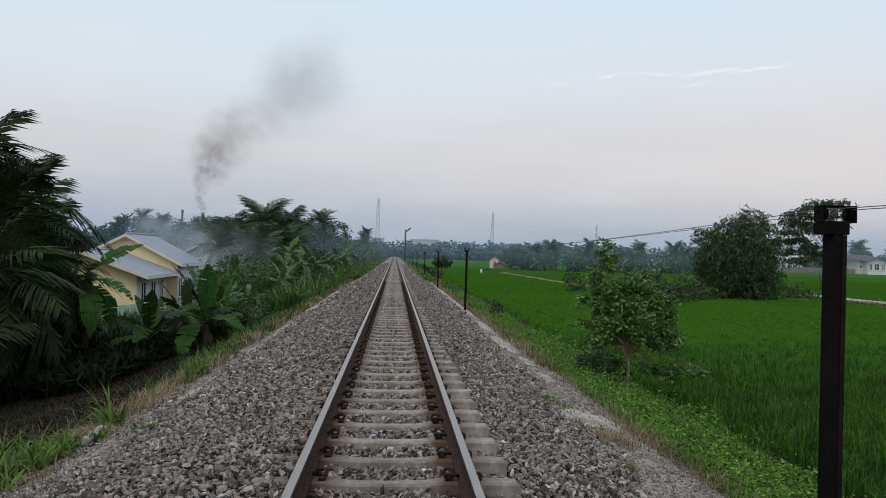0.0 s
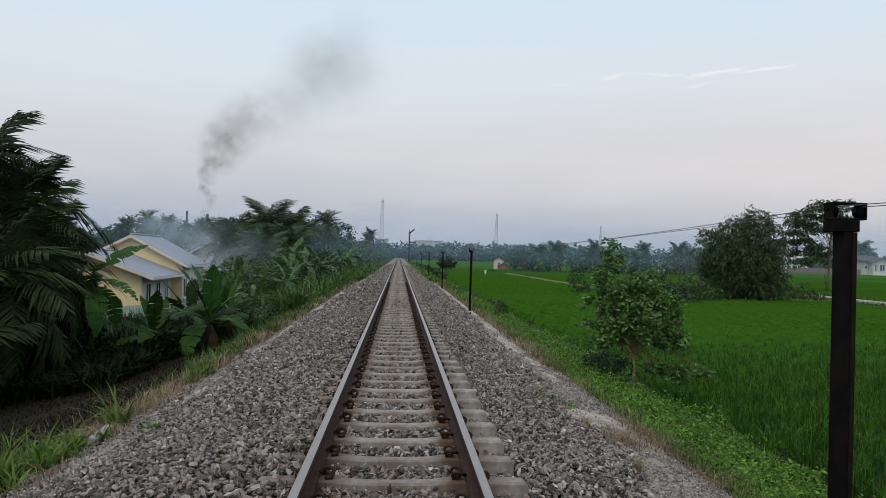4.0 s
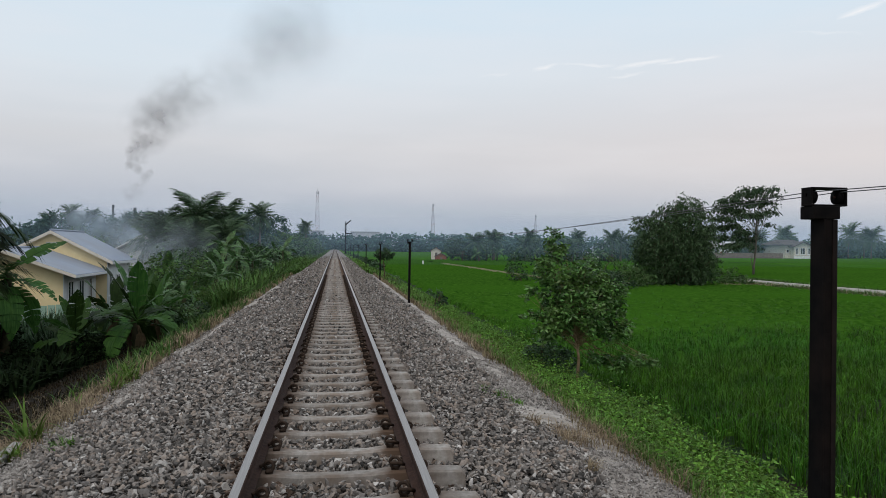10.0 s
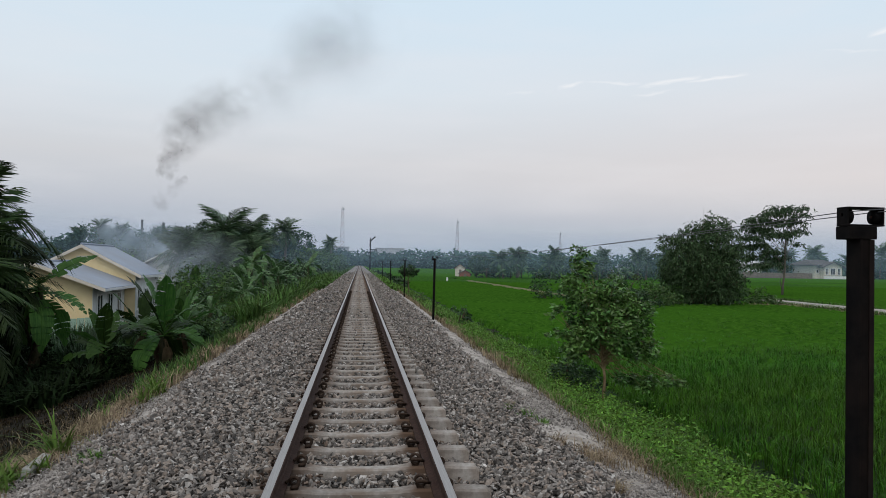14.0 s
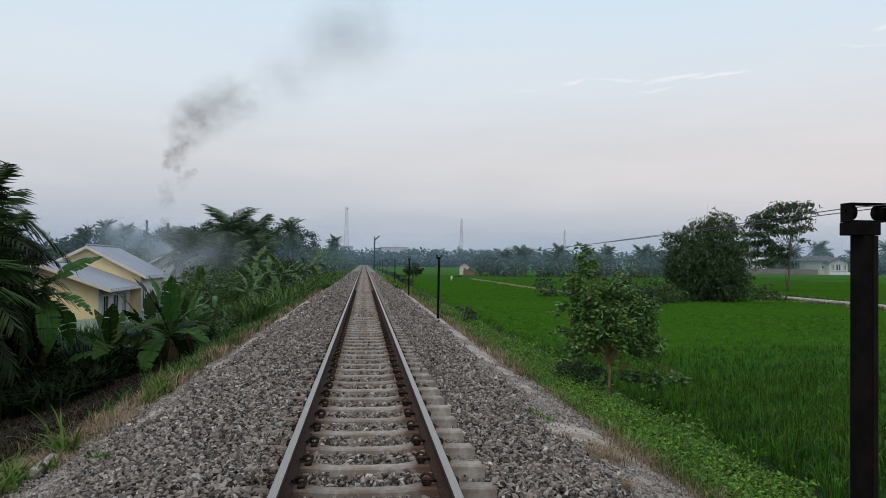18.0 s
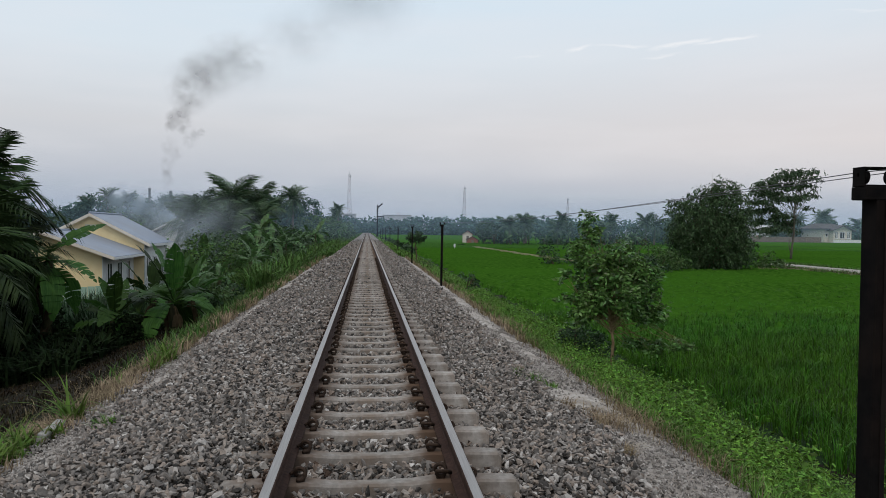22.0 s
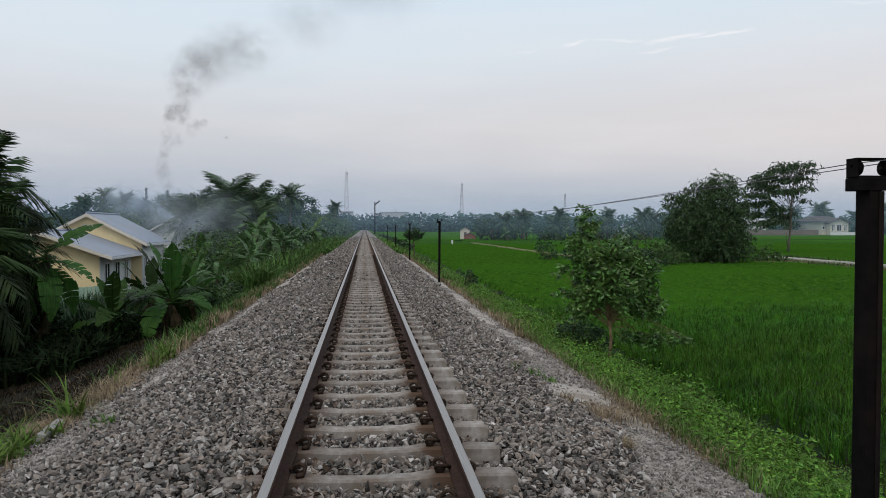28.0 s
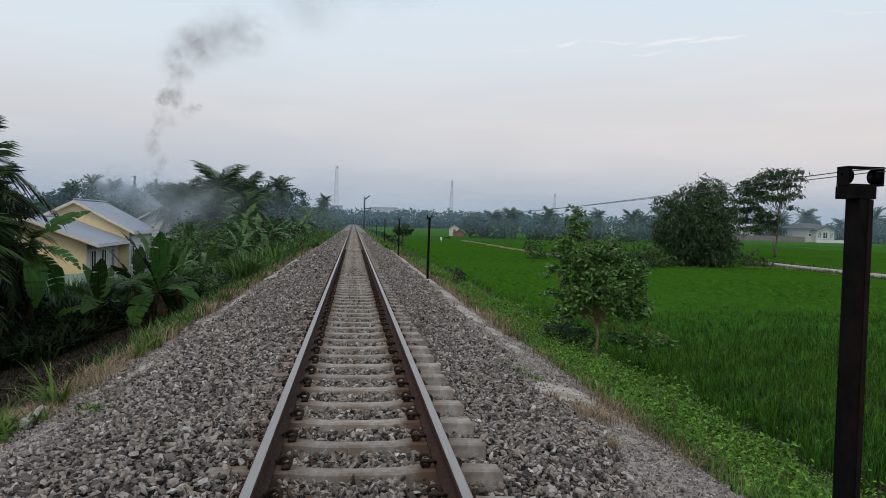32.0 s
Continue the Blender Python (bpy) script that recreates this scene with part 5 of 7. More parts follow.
grass_stuff("tall_grass", 36, 42000, (-6.4, -3.7), (28.5, 130), (0.3, 1.5), (0.018, 0.04), M["weed"], "tall green grass on the railway bank", 1.1, 1.2, clump=1.25)
grass_stuff("tussock_grass", 39, 16000, (3.6, 4.85), (3, 26), (0.2, 0.42), (0.005, 0.010), M["grass"], "long arching grass tussocks on the slope", 1.3, 1.5, clump=1.45)
grass_stuff("tussock_grass", 47, 10000, (4.35, 4.85), (2.5, 32), (0.12, 0.32), (0.006, 0.012), M["grass"], "long grass overhanging the ditch", 1.1, 1.4, clump=0.9)
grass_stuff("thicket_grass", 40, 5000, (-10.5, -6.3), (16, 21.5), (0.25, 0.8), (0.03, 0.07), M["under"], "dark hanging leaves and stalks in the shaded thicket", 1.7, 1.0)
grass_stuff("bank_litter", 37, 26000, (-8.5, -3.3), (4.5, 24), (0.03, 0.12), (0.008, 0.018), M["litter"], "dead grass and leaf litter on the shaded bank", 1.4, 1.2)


grass_stuff("garden_grass", 38, 9000, (-15.5, -7.6), (26, 35), (0.7, 1.5), (0.02, 0.035), M["dark_leaf"], "tall dark grass before the garden fence", 0.6, 1.0)


def rice(seed, step, xr, yr, hr, wr, per, spread, limit, lr=(0.05, 0.35)):
    """Rice planted in rows: tufts on a loose grid."""
    rng = np.random.default_rng(seed)
    gx, gy = np.meshgrid(np.arange(*xr, step), np.arange(*yr, step))
    cx, cy = gx.ravel() + rng.normal(0, step * 0.14, gx.size), gy.ravel() + rng.normal(0, step * 0.14, gx.size)
    ok = limit(cx, cy) & (rng.uniform(0, 1, cx.size) < 0.97)
    cx, cy = cx[ok], cy[ok]
    tall = 1 + 0.10 * np.sin(cx * 0.7 + 1) * np.sin(cy * 0.5) + rng.normal(0, 0.13, cx.size)
    x, y = np.repeat(cx, per) + rng.normal(0, spread, cx.size * per), np.repeat(cy, per) + rng.normal(0, spread, cx.size * per)
    h = rng.uniform(*hr, len(x)) * np.repeat(tall, per)
    return blades(rng, np.stack([x, y, np.full(len(x), FIELD_Z)], 1), h, rng.uniform(*wr, len(x)), rng.uniform(*lr, len(x)), 0.6)


def in_field(x, y):
    return (x > np.interp(y, [5, 8, 15, 25], [5.3, 5.28, 5.32, 5.42]) + 0.08 * np.sin(y * 1.7)) & ~((np.abs(x - np.interp(y, [44, 51, 61, 64, 118], [24, 20.5, 17.9, 17.5, 17.0])) < 0.7) & (y > 50)) & ~((np.abs(x - 32.1) < 2.1) & (y < 60))


def thinning(x, y):
    """Single tufts stand clear in the near rows and sink into the closed canopy farther out."""
    return in_field(x, y) & ((np.sin(x * 12.99 + y * 78.23) * 43758.5) % 1 < np.clip((44 - y) / 30, 0, 1))


V, F = join([rice(51, 0.23, (5.1, 14), (2, 22), (0.22, 0.42), (0.006, 0.012), 24, 0.03, thinning, (0.05, 0.85)), rice(52, 0.26, (5.1, 30), (22, 44), (0.27, 0.38), (0.008, 0.016), 9, 0.05, thinning, (0.2, 1.0)), rice(54, 0.26, (14, 27), (10, 22), (0.24, 0.38), (0.010, 0.018), 13, 0.05, thinning, (0.15, 0.8)),
             rice(56, 0.5, (5.1, 12), (-8, 2), (0.24, 0.34), (0.014, 0.024), 8, 0.09, in_field), rice(55, 0.4, (30, 46), (20, 42), (0.28, 0.42), (0.03, 0.05), 8, 0.1, in_field, (0.2, 0.8))])
thing("rice_field", Matrix(), "lush green young rice standing in a paddy field", "rice", kind="stuff", me=tri_mesh("rice_field", V, F, M["rice"]))


def canopy_z(X, Y):
    """Closed leaf canopy of the rice farther out, open over paths and bunds."""
    up = np.interp(Y, [10, 25, 42, 55], [0, 0.25, 0.28, 0.34])
    return FIELD_Z - 0.02 + np.where(in_field(X, Y) & in_field(X + 0.35, Y) & in_field(X - 0.35, Y), up, 0.0)


sheet("rice_canopy", np.concatenate([np.arange(5.3, 30.6, 0.23), np.arange(30.6, 75, 0.9)]), np.concatenate([np.arange(9, 50, 0.23), np.arange(50, 150.5, 0.9)]), canopy_z, M["canopy"],
      "closed green leaf canopy of the rice field", "rice", kind="stuff", jitter=0.045, seed=12)

rng2 = np.random.default_rng(91)
cx, cy = rng2.uniform(3.25, 4.75, 900), 3.2 + 22 * rng2.uniform(0, 1, 900) ** 1.2
idx = rng2.integers(0, 900, 42000)
hx, hy = cx[idx] + rng2.normal(0, 0.12, 42000), cy[idx] + rng2.normal(0, 0.16, 42000)
hz = land_bed(hx, hy) + np.abs(rng2.normal(0.07, 0.08, 42000)) * (1 + 0.8 * np.sin(cx[idx] * 5) ** 2)
thing("bank_herbs", Matrix(), "low lush broad-leaved herbs on the embankment slope", "herbs", kind="stuff", me=tri_mesh("bank_herbs", *leaves(rng2, np.stack([hx, hy, hz], 1), 0.05, 0.42, 0.1), M["herb"]))


def dry_patch(seed, spots, n, label):
    """Flattened withered grass in loose patches: centre, spread across and along."""
    rng = np.random.default_rng(seed)
    P = np.concatenate([np.stack([rng.normal(x, sx, n), rng.normal(y, sy, n)], 1) for x, y, sx, sy in spots])
    z = land_bed(P[:, 0], P[:, 1])
    V, F = blades(rng, np.stack([P[:, 0], P[:, 1], z - 0.005], 1), rng.uniform(0.05, 0.2, len(P)), rng.uniform(0.004, 0.009, len(P)), rng.uniform(0.5, 1.8, len(P)))
    thing("dry_grass", Matrix(), label, "grass", kind="stuff", me=tri_mesh("dry_grass", V, F, M["dry"]))


dry_patch(41, [(3.1, 5.9, 0.10, 0.35), (2.93, 7.7, 0.09, 0.45),  (3.0, 7.3, 0.14, 0.4), (2.45, 7.0, 0.1, 0.2), (3.12, 8.9, 0.12, 0.5), (3.1, 11, 0.1, 0.6), (3.05, 13.5, 0.12, 0.8), (3.1, 17, 0.12, 1.2)], 340, "flattened withered brown grass at the gravel edge")
dry_patch(44, [(2.2, 5.7, 0.03, 0.04), (2.18, 7.5, 0.035, 0.05), (2.6, 7.0, 0.1, 0.2)], 90, "small withered tufts among the stones")
dry_patch(43, [(-4.6, 9.5, 0.7, 1.4), (-4.2, 7.6, 0.4, 0.7), (-5.2, 12.0, 0.8, 1.6), (-4.0, 10.6, 0.35, 0.8)], 230, "loose straw scattered over the shaded bank")
dry_patch(42, [(-3.3, 9.3, 0.2, 0.6), (-3.2, 12.8, 0.12, 0.8), (-3.3, 17, 0.15, 1.5), (-3.5, 11.0, 0.2, 0.7), (-3.35, 7.7, 0.1, 0.2), (-3.3, 22, 0.15, 2)], 900, "flattened withered straw along the stones")


def weed_tuft(x, y, seed, h, n, material, label, wide=0.022):
    """A tuft of arching strap leaves, five joints each."""
    rng = np.random.default_rng(seed)
    g = Geo()
    for i in range(n):
        az, L, bend = rng.uniform(0, 6.28), h * rng.uniform(0.55, 1.25), rng.uniform(0.25, 1.5)
        p = Vector((float(rng.normal(0, 0.05)), float(rng.normal(0, 0.06)), 0))
        el = rng.uniform(1.05, 1.5)
        side = Vector((-math.sin(az), math.cos(az), 0))
        k = len(g.v)
        for s in range(6):
            w = wide * (1 - (s / 5) ** 1.6) * 0.5 + 0.0008
            g.v += [tuple(p - side * w), tuple(p + side * w)]
            d = Vector((math.cos(az) * math.cos(el), math.sin(az) * math.cos(el), math.sin(el)))
            p = p + d * (L / 5)
            el -= bend * 0.35
        g.f += [(k + 2 * s, k + 2 * s + 1, k + 2 * s + 3, k + 2 * s + 2) for s in range(5)]
    z = float(land_bed(np.array([x]), np.array([y]))[0])
    thing("weed_tuft", pose(x, y, z - 0.02), label, "weed", "weed tufts on the shoulder", me=g.mesh("weed_tuft", material))


for k, (x, y, h, n) in enumerate([(-3.2, 7.95, 0.58, 26), (-3.26, 8.0, 0.34, 30), (-3.12, 7.3, 0.22, 20), (-3.42, 7.2, 0.36, 34), (-3.5, 6.7, 0.46, 34), (-3.3, 6.35, 0.40, 34), (-3.22, 6.6, 0.3, 26), (-3.28, 6.98, 0.28, 24), (-3.75, 6.4, 0.6, 26), (-3.9, 6.75, 0.6, 22), (-3.55, 6.05, 0.5, 24), (-3.15, 10.9, 0.36, 30), (-3.12, 11.5, 0.42, 40), (-3.3, 12.1, 0.4, 34), (-3.45, 10.2, 0.34, 10), (-4.0, 8.4, 0.36, 12), (-3.2, 13.4, 0.32, 24), (-3.3, 15.0, 0.35, 26), (-3.75, 7.6, 0.45, 24), (-3.85, 7.0, 0.5, 26), (-3.55, 5.9, 0.4, 22), (-4.1, 7.3, 0.45, 18), (-3.3, 5.7, 0.35, 18)]):
    weed_tuft(x, y, 500 + k, h, n, M["tuft"], "green weed tuft at the edge of the stones", 0.03)
for k, (x, y, h, n) in enumerate([(1.9, 9.1, 0.14, 90), (2.1, 8.9, 0.14, 80), (2.25, 8.7, 0.10, 60), (-2.5, 7.0, 0.13, 90), (-2.62, 7.15, 0.13, 80), (-2.4, 6.9, 0.12, 60)]):
    weed_tuft(x, y, 520 + k, h, n, M["grass"], "low green weed growing through the stones", 0.012)
for k, (x, y, h) in enumerate([(3.85, 9.05, 0.34), (3.98, 9.3, 0.3), (3.7, 9.9, 0.26), (3.66, 7.0, 0.28), (4.3, 8.0, 0.26), (4.2, 10.9, 0.3), (4.45, 6.2, 0.26), (4.0, 5.4, 0.26)]):
    weed_tuft(x, y, 540 + k, h, 170, M["weed"], "dense arching green grass tussock on the slope", 0.012)
g = Geo()
g.box(-0.045, -0.25, -0.06, 0.045, 0.25, 0.036, 0.012)
thing("concrete_marker", pose(-3.2, 7.42, -0.475, 3, 12, 1), "fallen pale concrete marker stone in the grass", "marker stone", me=g.mesh("concrete_marker", M["pale_concrete"]))

# ---------- right side: young tree, shrubs, field trees ----------
rt = random.Random(77)
lobes = [(-0.52, 0, 3.0, 0.16, 0.16, 0.2), (-0.38, 0.05, 2.8, 0.16, 0.16, 0.18), (-0.5, 0, 2.6, 0.24, 0.2, 0.22), (-0.6, 0, 2.3, 0.24, 0.22, 0.2), (-0.45, 0, 2.05, 0.3, 0.26, 0.24), (-0.6, 0, 1.1, 0.28, 0.25, 0.2), (0.5, 0, 0.56, 0.28, 0.25, 0.14), (0.9, 0, 0.5, 0.32, 0.24, 0.13), (1.3, 0, 0.5, 0.28, 0.2, 0.12), (1.55, 0, 0.52, 0.16, 0.16, 0.1),
         (-0.85, 0.1, 1.85, 0.2, 0.2, 0.12), (-0.9, 0, 1.45, 0.24, 0.2, 0.08), (0.95, 0, 1.1, 0.25, 0.25, 0.22), (0.85, 0, 1.8, 0.18, 0.2, 0.2), (0.75, 0, 1.4, 0.26, 0.25, 0.25), (0.45, -0.1, 1.15, 0.28, 0.25, 0.22), (0.5, -0.1, 1.6, 0.26, 0.25, 0.22), (0.15, -0.2, 1.3, 0.28, 0.25, 0.25)]
for i in range(34):
    a, e, q = rt.uniform(0, 6.28), rt.uniform(-0.72, 1), rt.uniform(0.15, 1) ** 0.5
    s = math.sqrt(1 - e * e)
    r = rt.uniform(0.15, 0.28)
    lobes.append((0.08 + 0.82 * q * s * math.cos(a), 0.62 * q * s * math.sin(a), 1.62 + 0.74 * q * e, r, r, r * 0.8))
lobes = [tuple(v * 0.92 for v in l) for l in lobes]
leafy("young_tree", 4.34, 12.6, -0.92, lobes, 13500, 0.094, M["sapling_leaf"], "small leafy green tree at the edge of the rice field", "tree", 600, trunk=(1.5, 0.026), shell=0.2, aspect=0.44, spread=0.26, bark="tan_bark")
for k, (x, y, r) in enumerate([(4.6, 4.6, 0.22), (4.9, 5.4, 0.26), (4.3, 6.1, 0.2), (4.75, 7.0, 0.28), (5.05, 7.9, 0.24), (4.4, 8.6, 0.26), (4.8, 9.6, 0.3), (4.1, 10.2, 0.22), (5.0, 10.8, 0.3), (4.9, 15.0, 0.36), (4.4, 16.5, 0.34), (4.8, 18.5, 0.4), (3.9, 19.5, 0.3), (4.6, 21.5, 0.4)]):
    leafy("herb_clump", x - 0.25, y, float(land_z(x - 0.25)) - 0.03, [(0, 0, r * 0.6, r, r * 1.2, r * 0.7), (r * 0.6, 0.1, r * 0.4, r * 0.7, r * 0.7, r * 0.5)], 420, 0.075, M["herb"] if k % 2 else M["grass"], "lush green herb clump on the embankment slope", "herb", 900 + k, group="herb clumps on the slope", stems=3, spread=0.35)
leafy("shrub", 4.15, 14.2, -0.9, [(0, 0, 0.32, 0.42, 0.5, 0.34), (0.35, -0.3, 0.25, 0.3, 0.4, 0.25), (-0.3, 0.2, 0.2, 0.3, 0.4, 0.2)], 2200, 0.08, M["dark_leaf"], "low green shrub on the embankment slope", "shrub", 601, stems=4)
leafy("shrub", 3.75, 27.5, -0.75, [(0, 0, 0.45, 0.4, 0.5, 0.3)], 260, 0.12, M["dark_leaf"], "sparse low shrub on the verge", "shrub", 602, stems=5)
leafy("young_tree", 3.15, 48.5, -0.6, [(0, 0, 1.8, 0.58, 0.55, 0.36), (-0.3, 0, 1.65, 0.4, 0.4, 0.22), (0.35, 0, 1.7, 0.36, 0.4, 0.2)], 1500, 0.13, M["dark_leaf"], "small round-crowned tree beside the signal wire posts", "tree", 603, trunk=(1.6, 0.035))
leafy("shrub", 3.5, 44, -0.75, [(0, 0, 0.35, 0.4, 0.5, 0.35)], 500, 0.11, M["leaf"], "green shrub on the verge", "shrub", 604, stems=3)
for k, y in enumerate([68, 80, 92, 105, 120, 138, 155]):
    leafy("shrub", 3.7, y, -0.8, [(0, 0, 0.5, 0.7, 2.0, 0.55)], 700, 0.2, M["dark_leaf"], "dark green shrub beside the line", "shrub", 610 + k, group="verge shrubs", stems=3)


def sprays(rng, P, out, n, length, size, aspect):
    """Leaf sprays: at each place n narrow leaves hang along an arching twig that points outwards."""
    k = len(P)
    t = rng.uniform(0.1, 1, (k, n))
    o = out / (np.linalg.norm(out, axis=1)[:, None] + 1e-9)
    L = (length * rng.uniform(0.6, 1.25, k))[:, None]
    c = P[:, None] + o[:, None] * (t * L)[..., None] * np.array([1, 1, 0.5]) + np.stack([0 * t, 0 * t, 0.25 * t * L - 0.62 * t * t * L], -1)
    c = c.reshape(-1, 3) + rng.normal(0, size * 0.3, (k * n, 3))
    return leaves(rng, c, size, aspect, 0.75)


def bamboo(x, y, zb, label):
    """A clump of culms that lean out and arch over, hung with leaf sprays down to the ground."""
    rng = np.random.default_rng(620)
    root = thing("bamboo_clump", pose(x, y, zb), label, "bamboo")
    P, O = [], []
    g = Geo()
    for i in range(120):
        az = rng.uniform(0, 6.283)
        q = rng.uniform(0, 1) ** 0.6
        H_ = (6.3 - 2.4 * q * q) * rng.uniform(0.62, 1.02)
        R_ = 2.2 * q * rng.uniform(0.75, 1.1)
        base = np.array([math.cos(az) * 0.9 * q, math.sin(az) * 0.8 * q, 0])
        d = np.array([math.cos(az), math.sin(az) * 0.85, 0])
        pts = [base + d * R_ * (t ** 1.7) + np.array([0, 0, H_ * (t - 0.22 * q * t * t)]) for t in np.linspace(0, 1, 9)]
        if i % 2 == 0:
            g.tube([tuple(p) for p in pts], [0.045 * (1 - 0.85 * k / 8) + 0.004 for k in range(9)], 5, caps=False)
        for k in range(1, 9):
            for _ in range(1 if k < 5 else 2):
                p = pts[k] + rng.normal(0, 0.16, 3)
                P.append(p)
                O.append(d * rng.uniform(0.1, 1) + rng.normal(0, 0.55, 3) * np.array([1, 1, 0.3]))
    lumps = [(0, 0, 2.0, 2.45, 2.3), (-1.5, -0.3, 3.2, 1.25, 1.5), (0.7, -0.3, 4.3, 1.6, 1.7), (1.6, -0.2, 2.6, 1.1, 2.0), (-1.6, 0.2, 1.2, 1.15, 1.3), (-2.3, 0, 4.5, 0.6, 0.55), (-0.5, 0.2, 4.7, 1.1, 1.1), (1.0, 0, 5.5, 0.85, 0.9), (1.5, 0.3, 1.0, 1.2, 1.2), (2.2, 0, 4.0, 0.5, 0.6), (-2.5, 0, 2.6, 0.5, 0.7)]
    for cx, cy, cz, r, rz in lumps:
        for _ in range(int(170 * r ** 1.6)):
            u = rng.normal(0, 1, 3)
            u /= np.linalg.norm(u)
            q = rng.uniform(0.62, 1.08)
            P.append(np.array([cx + u[0] * r * q, cy + u[1] * r * q * 0.9, max(0.1, cz + u[2] * rz * q)]))
            O.append(np.array([u[0], u[1], 0.15]) + rng.normal(0, 0.4, 3))
    for dx, h in ((0.1, 6.9), (0.9, 6.6), (1.2, 6.5)):
        g.tube([(dx * 0.3, 0, 0), (dx * 0.7, 0, h * 0.6), (dx * 1.2 - 0.1, 0, h)], [0.03, 0.02, 0.005], 5, caps=False)
        for t in np.linspace(0.72, 0.98, 5):
            P.append(np.array([dx * 1.0, 0, h * t]))
            O.append(rng.normal(0, 1, 3))
    part("culms", g.mesh("culms", M["bark"], True), root)
    part("foliage", tri_mesh("foliage", *sprays(rng, np.array(P), np.array(O), 11, 0.55, 0.23, 0.28), M["bamboo"]), root)


bamboo(23.6, 49.5, -1.1, "large dense dark green bamboo clump on the field bank")


def feather_tree(x, y, zb, label):
    """A slender forked tree with tiers of drooping feathery leaves and gaps between them."""
    rng = np.random.default_rng(621)
    root = thing("tall_tree", pose(x, y, zb), label, "tree")
    g = Geo()
    g.tube([(0, 0, -0.1), (0.1, 0, 1.2), (0.28, 0, 2.6), (0.25, 0, 4.6), (0.5, 0, 6.6), (0.4, 0, 8.2)], [0.13, 0.10, 0.09, 0.08, 0.05, 0.02], 7)
    g.tube([(0.02, 0, 0.5), (-0.2, 0.05, 1.5), (-0.1, 0, 2.4)], [0.05, 0.04, 0.01], 5)
    tiers = [(-3.3, 6.7, 1.0), (-2.5, 7.4, 1.0), (-1.5, 8.0, 1.0), (-0.3, 8.5, 1.0), (0.7, 8.5, 0.9), (1.2, 8.0, 0.8), (1.45, 7.3, 0.8), (1.3, 6.4, 0.6), (0.6, 7.3, 0.8), (-0.6, 7.2, 0.9), (-1.9, 6.4, 1.0), (-2.9, 5.6, 1.0),
             (-3.5, 4.8, 0.9), (-2.2, 4.9, 1.0), (-1.1, 5.9, 1.0), (0.2, 6.1, 0.7), (-1.4, 4.3, 0.9), (-2.6, 3.8, 0.9), (-1.9, 3.0, 0.8), (-0.7, 3.6, 0.7), (0.9, 5.2, 0.4), (0.6, 3.9, 0.3), (0.7, 3.0, 0.3), (-3.0, 2.9, 0.7)]
    P, O = [], []
    for cx, cz, r in tiers:
        cy = float(rng.uniform(-1.2, 1.2))
        a, b = Vector((0.3, 0, max(2.2, cz * 0.62))), Vector((cx, cy, cz))
        g.tube([a, a.lerp(b, 0.55) + Vector((0, 0, 0.25)), b], [0.03, 0.02, 0.006], 5, caps=False)
        for _ in range(int((34 if cx < -0.4 else 22) * r)):
            d = rng.normal(0, 1, 3) * np.array([1, 1, 0.25])
            P.append(np.array([cx, cy, cz]) + d * 0.34 * r + np.array([0, 0, 0.15 * r]))
            O.append(d)
    part("trunk", g.mesh("trunk", M["palm_bark"], True), root)
    part("crown", tri_mesh("crown", *sprays(rng, np.array(P), np.array(O), 15, 0.85, 0.34, 0.32), M["feather_leaf"]), root)


feather_tree(41.3, 69.6, -1.0, "tall slender tree with an open feathery crown")
for k, (x, y, r) in enumerate([(14.5, 42, 0.8), (16.5, 44, 1.0), (19.0, 47, 1.1), (17.5, 52, 1.4), (20.0, 55, 1.5), (14.0, 55, 1.3), (28.5, 51, 0.9)]):
    leafy("shrub", x, y, -1.1, [(0, 0, r * 0.8, r * 1.3, r, r * 0.8), (r, 0, r * 0.5, r, r, r * 0.6)], 1300, 0.2, M["dark_leaf"] if k % 2 else M["leaf"], "green shrub on the field bank", "shrub", 630 + k, group="shrubs on the field bank", stems=4)

rf = random.Random(31)
leafy("tree", 24.0, 154, FIELD_Z, [(0, 0, 3.0, 2.1, 1.8, 1.9), (1.0, 0, 1.8, 1.8, 1.6, 1.5), (-0.9, 0, 2.0, 1.5, 1.5, 1.4)], 3000, 0.34, M["dark_leaf"], "round dark tree beside the field huts", "tree", 648, trunk=(2.6, 0.12), group="trees at the field's edge")
for k in range(26):
    x, y = 24.5 + k * 2.3 + rf.uniform(-0.8, 0.8), 142 + (k % 4) * 5 + rf.uniform(-3, 3) + max(0, k - 14) * 1.5
    h = rf.uniform(3.6, 5.4) * (1.0 if k < 16 else 1.15)
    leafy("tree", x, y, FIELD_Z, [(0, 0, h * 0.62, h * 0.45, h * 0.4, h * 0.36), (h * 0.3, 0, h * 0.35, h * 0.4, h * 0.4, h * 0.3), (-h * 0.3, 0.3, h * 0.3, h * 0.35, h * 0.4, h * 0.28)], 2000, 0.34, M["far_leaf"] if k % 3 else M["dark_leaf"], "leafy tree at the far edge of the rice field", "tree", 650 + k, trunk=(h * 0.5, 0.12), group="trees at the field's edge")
for k in range(20):
    x, y = 27 + k * 2.9 + rf.uniform(-1, 1), 138 + (k % 3) * 7 + rf.uniform(-3, 3) + max(0, k - 10) * 1.8
    far_palm(x, y, FIELD_Z, rf.uniform(2.4, 5.4), 40 + k, rf.uniform(0.7, 0.95), "coconut palm at the far edge of the fields")
